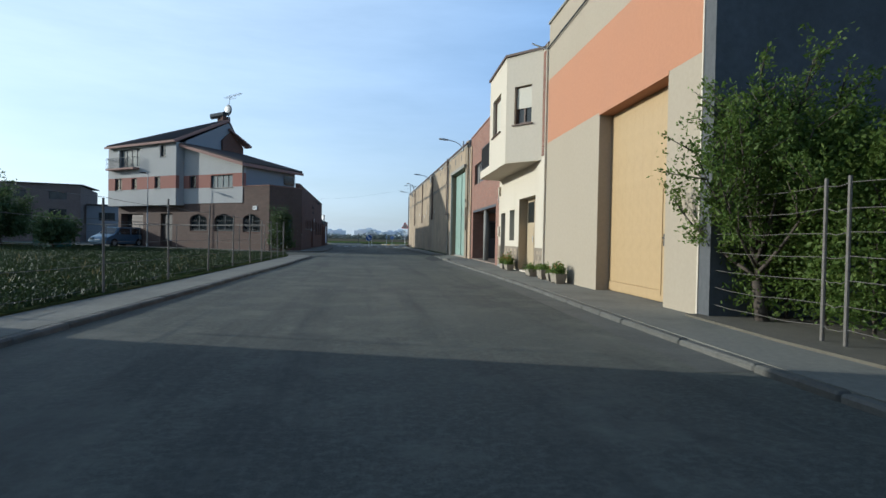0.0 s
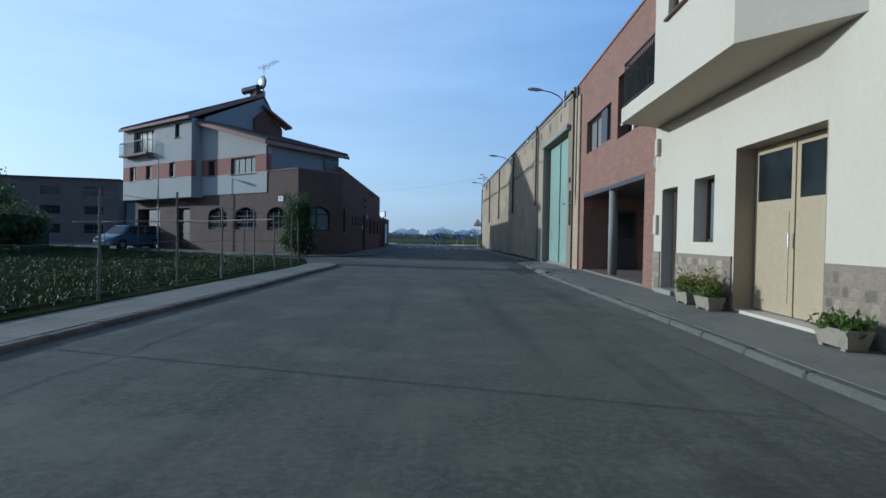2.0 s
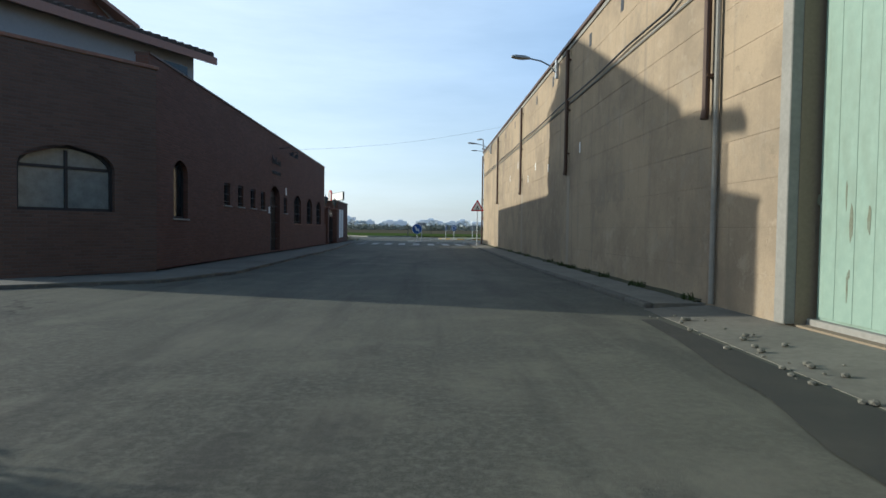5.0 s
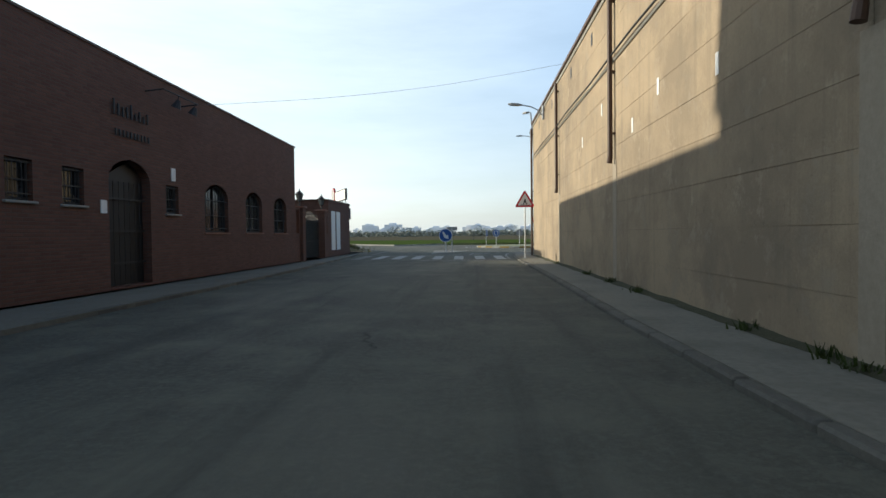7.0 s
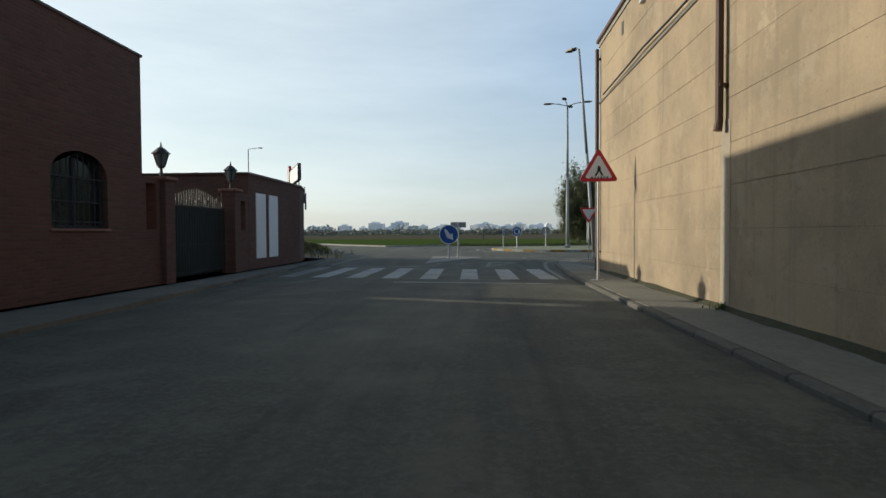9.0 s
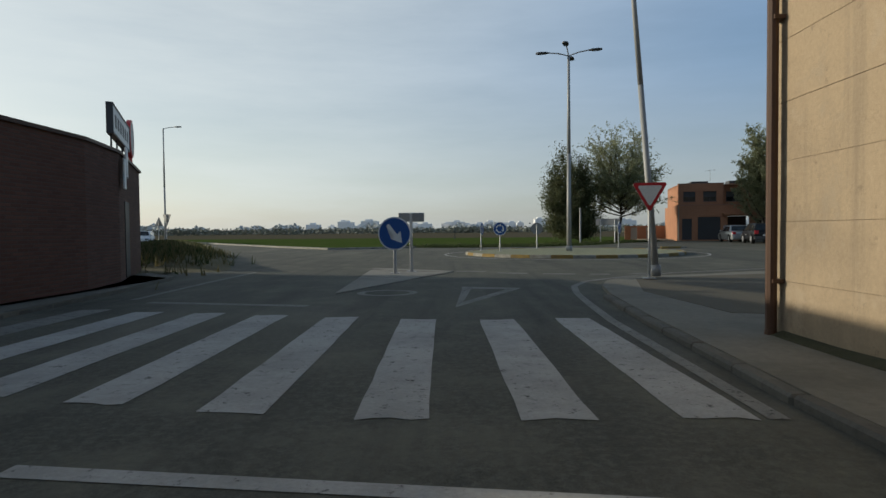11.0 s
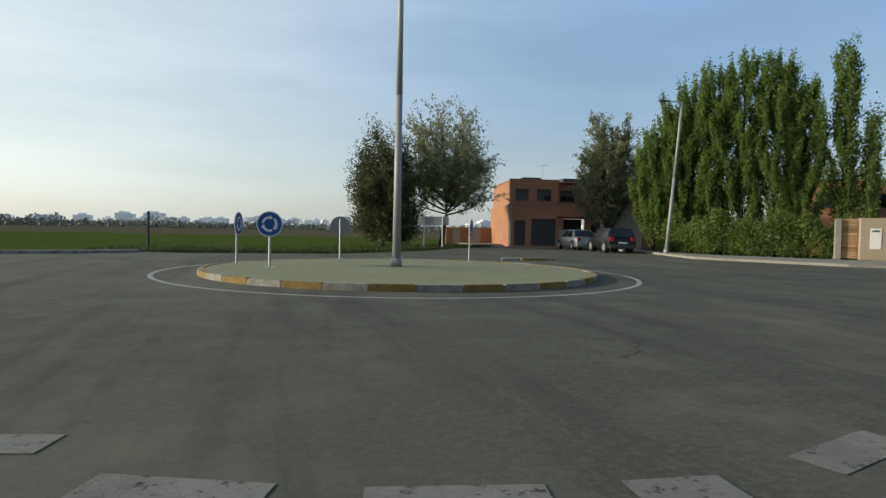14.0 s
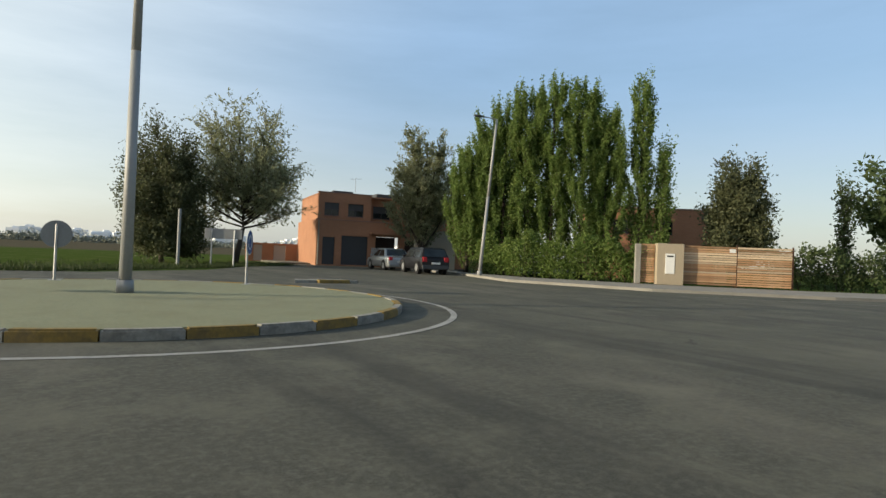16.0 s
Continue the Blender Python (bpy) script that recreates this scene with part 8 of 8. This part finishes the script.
for x0, x1, d in ((0.25, 4.4, 1.16), (6.45, 17.55, 1.16)):
    bm = BM()
    wbox(bm, "x", x0, x1, d, d + 0.4, 5.451, 5.52, 0.01)
    part("coping", bm, M_SALMON, orange)
for h, d in zip(UO, (1.3, 1.3, 2.1, 1.3, 1.3, 1.3, 1.3)):
    w = window(orange, "x", h, d, 1, M_DARKFRAME, M_GLASS, 1, M_SALMON)
    bm = BM()
    wbox(bm, "x", h[0] + 0.05, h[1] - 0.05, d + 0.012, d + 0.036, h[2] + 0.45, h[3] - 0.05)
    part("roller_shutter", bm, M_DARKGREY, w, "half-lowered dark roller shutter")
for nm, h, d in (("door", G0, 0.14), ("garage_door", G1, 0.14), ("garage_door", G4, 1.34)):
    slatted(orange, nm, h, d)
for h, d in ((G2, 1.1), (G3, 1.42)):
    bm = BM()
    wbox(bm, "x", h[0] + 0.02, h[1] - 0.02, d, d + 0.05, h[2], h[3], 0.006)
    part("porch_door", bm, M_DARKDOOR, orange, "dark recessed door")
bm = BM()
wbox(bm, "x", 3.95, 6.6, -0.75, 0.0, 2.42, 2.58, 0.01)
part("porch_canopy", bm, M_ORANGEBRICK, orange)
for x in (1.7, 5.2, 9.0, 13.0):
    bm = BM()
    box(bm, x, x + 1.6, 2.8, 4.4, 5.4, 5.8, 0.02)
    part("rooftop_unit", bm, M_DARKGREY, orange)
bm = BM()
tube(bm, (0.12, -0.06, 0.1), (0.12, -0.06, 3.3), 0.05, 0.05, 8)
part("downpipe", bm, M_CONC, orange)
bm = BM()
tube(bm, (3.6, 3.4, 5.8), (3.6, 3.4, 7.0), 0.02, 0.015, 6)
tube(bm, (3.1, 3.4, 6.85), (4.1, 3.4, 6.95), 0.012, 0.012, 5)
part("roof_aerial", bm, M_GALV, orange)
bm = BM()
for i in range(7):
    wbox(bm, "x", 3.95 + i * 0.13, 4.03 + i * 0.13, -0.74, -0.70, 0.1, 1.45)
wbox(bm, "x", 3.92, 4.84, -0.745, -0.695, 1.2, 1.28)
part("front_gate", bm, M_GALV, orange, "pale slatted front gate")
bm = BM()
wbox(bm, "x", 6.9, 10.2, -1.9, -1.7, 0.0, 2.9)
tagged(part("white_garden_wall", bm, M_WHITE), "white rendered garden wall half hidden by a tree", "wall", kind="structure").matrix_basis = FO
garden = thing("low_garden_wall", FO, "low orange brick garden wall with pale gates", "wall", kind="structure")
bm = BM()
wall(bm, "x", -4.2, -0.05, 0.0, 1.5, 7.6, 7.85, [(-3.6, -2.9, 0.05, 1.35), (-2.0, -1.0, 0.05, 1.35)])
part("wall", bm, M_ORANGEBRICK, garden)
for x0, x1 in ((-3.6, -2.9), (-2.0, -1.0)):
    bm = BM()
    wbox(bm, "x", x0 + 0.02, x1 - 0.02, 7.68, 7.74, 0.06, 1.34, 0.006)
    part("gate_leaf", bm, M_GREYWALL, garden, "pale metal gate leaf")
far_or = thing("orange_brick_house", pose(39.5, 115.0, 0, 0, 0, -38), "orange brick house half hidden behind poplars", "house")
FW2 = [(1.0, 2.2, 3.2, 4.2), (4.0, 5.2, 3.2, 4.2)]
bm = BM()
wall(bm, "x", 0.0, 9.0, 0.0, 5.0, 0.0, 0.3, FW2)
part("wall", bm, M_ORANGEBRICK, far_or)
bm = BM()
wbox(bm, "y", 0.3, 7.0, 0.0, 0.3, 0.0, 5.0)
wbox(bm, "y", 0.3, 7.0, 8.7, 9.0, 0.0, 5.0)
part("side_wall", bm, M_ORANGEBRICK, far_or)
bm = BM()
box(bm, -0.05, 9.05, -0.05, 7.05, 5.0, 5.12, 0.01)
part("roof", bm, M_SALMON, far_or)
for h in FW2:
    window(far_or, "x", h, 0.1, 1, M_DARKFRAME, M_GLASS, 1)

# ---- wooden fence with pillar ----
ang = math.degrees(math.atan2(95.4 - 98.9, 37.2 - 33.2))
wfence = thing("wooden_fence", pose(32.35, 104.59, 0.12, 0, 0, ang), "horizontal weathered wooden slat fence with metal posts", "fence")
bm = BM()
box(bm, 0, 2.55, -0.012, 0.012, -0.046, 0.046, 0.006)
first = pale = None
for q in range(2):
    for i in range(17):
        loc = (1.0 + q * 2.6, random.uniform(-0.006, 0.006), 0.12 + i * 0.115)
        rot = (0, random.uniform(-0.004, 0.004), 0)
        if first is None:
            first = part("slat", bm, M_WOOD, wfence)
            first.matrix_basis = Matrix.LocRotScale(loc, Euler(rot), (1, 1, 1))
        else:
            o = share(first, wfence, loc, rot)
            if random.random() < 0.36:
                pale = pale or first.data.copy()
                pale.materials[0] = M_WOODPALE
                o.data = pale
for i in range(17):
    share(first, wfence, (-1.05, 0, 0.12 + i * 0.115), (0, 0, 0), scale=(0.26, 1, 1))
for x in (0.98, 3.57, 6.2):
    bm = BM()
    box(bm, x - 0.04, x + 0.04, 0.015, 0.075, 0.0, 2.1, 0.006)
    part("fence_post", bm, M_BROWNFRAME, wfence)
pil = thing("entrance_pillar", pose(32.35, 104.59, 0.12, 0, 0, ang), "cream rendered pillar with a pale letter box", "pillar")
bm = BM()
box(bm, -0.35, 0.95, -0.35, 0.25, 0.0, 2.05, 0.015)
part("shaft", bm, M_CREAM, pil)
bm = BM()
box(bm, 0.05, 0.5, -0.375, -0.352, 0.55, 1.55, 0.008)
part("letter_box", bm, M_WHITEPAINT, pil)
bm = BM()
box(bm, 0.12, 0.43, -0.382, -0.376, 1.38, 1.46)
part("text_bar", bm, M_DARKGREY, pil)
bm = BM()
box(bm, -1.35, -1.08, -0.15, 0.12, 0, 2.0, 0.015)
part("small_pillar", bm, M_CONC, pil)
bm = BM()
box(bm, 3.2, 3.5, -0.04, -0.015, 1.72, 1.9, 0.006)
p = part("notice", bm, M_SIGNWHITE, wfence, "small white notice")

# direction sign near the willow
ds = thing("direction_sign", pose(14.78, 119.67, 0, 0, 0, 150), "slanted white direction board on two posts seen from behind", "road sign")
for x in (-0.6, 0.6):
    bm = BM()
    tube(bm, (x, 0, 0), (x, 0, 2.0), 0.045, 0.045, 8)
    part("post", bm, M_GALV, ds)
bm = BM()
box(bm, -1.0, 1.0, -0.05, -0.01, 1.5, 2.05, 0.01)
part("board", bm, M_SIGNBACK, ds)
bm = BM()
tube(bm, (2.2, 0.4, 0), (2.2, 0.4, 3.0), 0.08, 0.08, 10)
tagged(part("marker_post", bm, M_POLE, None), "pale round marker post by the verge", "post").matrix_basis = pose(14.78, 119.67, 0, 0, 0, 150)

# ---- far left: brick factory, garden wall, low house ----
FF = pose(-33.4, 75.5, 0, 0, 0, 15.5)
fac = thing("brick_factory", FF, "long dark grey-brown factory building with rows of windows", "building")
rowsz = ((0.9, 1.9), (2.9, 3.8), (4.9, 5.8))
holes = [(-3.2 - i * 4.0, -1.4 - i * 4.0, a, b) for i in range(12) for a, b in rowsz]
bm = BM()
wall(bm, "x", -50, 0, 0, 6.6, 0, 0.3, holes)
part("wall", bm, M_FACTORY, fac)
bm = BM()
wbox(bm, "y", 0.3, 14, -0.3, 0, 0, 6.6)
part("side_wall", bm, M_FACTORY, fac)
bm = BM()
prism(bm, [(-50.2, -0.22, 6.6), (0.22, -0.22, 6.6), (0.22, 14, 6.9), (-50.2, 14, 6.9)], (0, 0, 0.12))
part("roof", bm, M_ROOF, fac)
for h in holes:
    window(fac, "x", h, 0.1, 1, M_DARKFRAME, M_GLASS, 1)
for x in (-14, -21):
    bm = BM()
    tube(bm, (x, 3, 6.7), (x, 3, 8.6), 0.12, 0.12, 8)
    part("vent_pipe", bm, M_DARKGREY, fac)
low = thing("low_annex", FF, "low grey annex beside a brick factory", "building")
bm = BM()
lh = [(1.5 + i * 3.2, 3.3 + i * 3.2, 2.6, 3.6) for i in range(4)]
wall(bm, "x", 0.2, 14, 0, 4.4, 3, 3.3, lh)
part("wall", bm, M_GREYWALL2, low)
bm = BM()
wbox(bm, "x", 0.2, 14.2, 2.8, 9, 4.4, 4.6)
part("roof", bm, M_ROOF, low)
for h in lh:
    window(low, "x", h, 3.1, 1, M_DARKFRAME, M_GLASS, 1)
gb = thing("green_shed", pose(-20.57, 42.62, 0.1, 0, 0, -30), "small dark green garden shed", "shed")
bm = BM()
box(bm, -0.9, 0.9, -0.7, 0.7, 0, 1.7, 0.02)
part("walls", bm, surf("dark_green_plastic", (0.015, 0.07, 0.045), rough=0.6), gb)
bm = BM()
box(bm, -1.0, 1.0, -0.8, 0.8, 1.7, 1.8, 0.02)
part("roof", bm, M_CONC, gb)
gw = thing("dark_garden_wall", pose(-9.0, 90.0, 0, 0, 0, 27.9), "dark garden wall beyond an earth mound", "wall", kind="structure")
bm = BM()
box(bm, -0.3, 0, -1.4, 11.3, 0, 1.4)
part("wall", bm, M_GREYCEM, gw)
lhouse = thing("far_low_house", pose(-44.3, 139.6, 0, 0, 0, 35), "far low house with tiled roof", "house")
bm = BM()
LH_W = [(-4.5, -3.2, 3.2, 4.6), (1.0, 2.4, 3.2, 4.6)]
wall(bm, "x", -6, 4, 0, 5.6, 0, 0.3, LH_W)
wbox(bm, "y", 0.3, 8, 3.7, 4.0, 0, 5.6)
part("wall", bm, M_GREYWALL2, lhouse)
for h in LH_W:
    window(lhouse, "x", h, 0.1, 1, M_DARKFRAME, M_GLASS, 1)
bm = BM()
prism(bm, [(-6.5, -0.6, 5.6), (4.5, -0.6, 5.6), (4.5, 4, 7.0), (-6.5, 4, 7.0)], (0, 0, 0.15))
part("roof", bm, M_BRICK_BROWN, lhouse)

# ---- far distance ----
# the haze of distance is put into these paler, greyer base colours
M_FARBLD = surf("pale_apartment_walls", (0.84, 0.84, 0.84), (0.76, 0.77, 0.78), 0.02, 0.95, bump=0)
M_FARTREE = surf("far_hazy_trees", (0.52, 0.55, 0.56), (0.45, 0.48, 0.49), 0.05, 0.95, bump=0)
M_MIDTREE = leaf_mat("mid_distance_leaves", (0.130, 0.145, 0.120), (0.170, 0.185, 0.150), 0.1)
rng = np.random.default_rng(5)
fb = thing("far_apartment_blocks", pose(0, 0, 0), "apartment blocks on the horizon, coloured pale for haze", "building", kind="structure")
for i in range(64):
    x = -190 + i * 15 + rng.uniform(-6, 6)
    if rng.uniform() < 0.22:
        continue
    bm = BM()
    w, h = rng.uniform(9, 24), rng.uniform(9, 16)
    box(bm, -w / 2, w / 2, -8, 8, 0, h)
    box(bm, -w / 4, w / 6, -4, 4, h, h + 2.2)
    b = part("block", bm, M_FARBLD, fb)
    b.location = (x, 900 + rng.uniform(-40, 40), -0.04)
far_pts, far_d = [], []
k = 26000
ang = rng.uniform(-1.25, 1.25, k)
rad = rng.uniform(620, 760, k)
hh = 5 + 3.0 * np.sin(ang * 37) + 2.5 * np.sin(ang * 91 + 1) + 1.5 * np.sin(ang * 211)
pts = np.stack([rad * np.sin(ang), 80 + rad * np.cos(ang), rng.uniform(0, 1, k) * np.clip(hh, 1.5, 12)], 1)
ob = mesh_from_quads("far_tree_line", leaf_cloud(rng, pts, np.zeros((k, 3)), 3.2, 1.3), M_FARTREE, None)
tagged(ob, "line of trees along the horizon, coloured pale for haze", "woods", kind="stuff")
pts = []
for i in range(60):
    a = -1.0 + i * 0.024 + rng.uniform(-0.003, 0.003)
    r = 330 + 40 * math.sin(i)
    c = np.array([r * math.sin(a), 80 + r * math.cos(a), 1.5])
    pts.append(c + rng.normal(size=(260, 3)) * np.array([5.0, 5.0, 0.8]))
pts = np.concatenate(pts)
pts[:, 2] = np.maximum(pts[:, 2], 0)
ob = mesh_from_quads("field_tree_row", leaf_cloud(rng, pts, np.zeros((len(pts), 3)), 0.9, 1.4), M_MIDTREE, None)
tagged(ob, "row of round trees across the fields, greyed for haze", "trees", kind="stuff")
for (x, y) in ((-1.41, 117.38), (2.05, 156.43)):
    bm = BM()
    box(bm, -0.06, 0.06, -0.06, 0.06, 0, 1.9, 0.01)
    p = tagged(part("field_post", bm, M_DARKGREY), "dark slim post at the field's edge", "post")
    p.location = (x, y, -0.04)
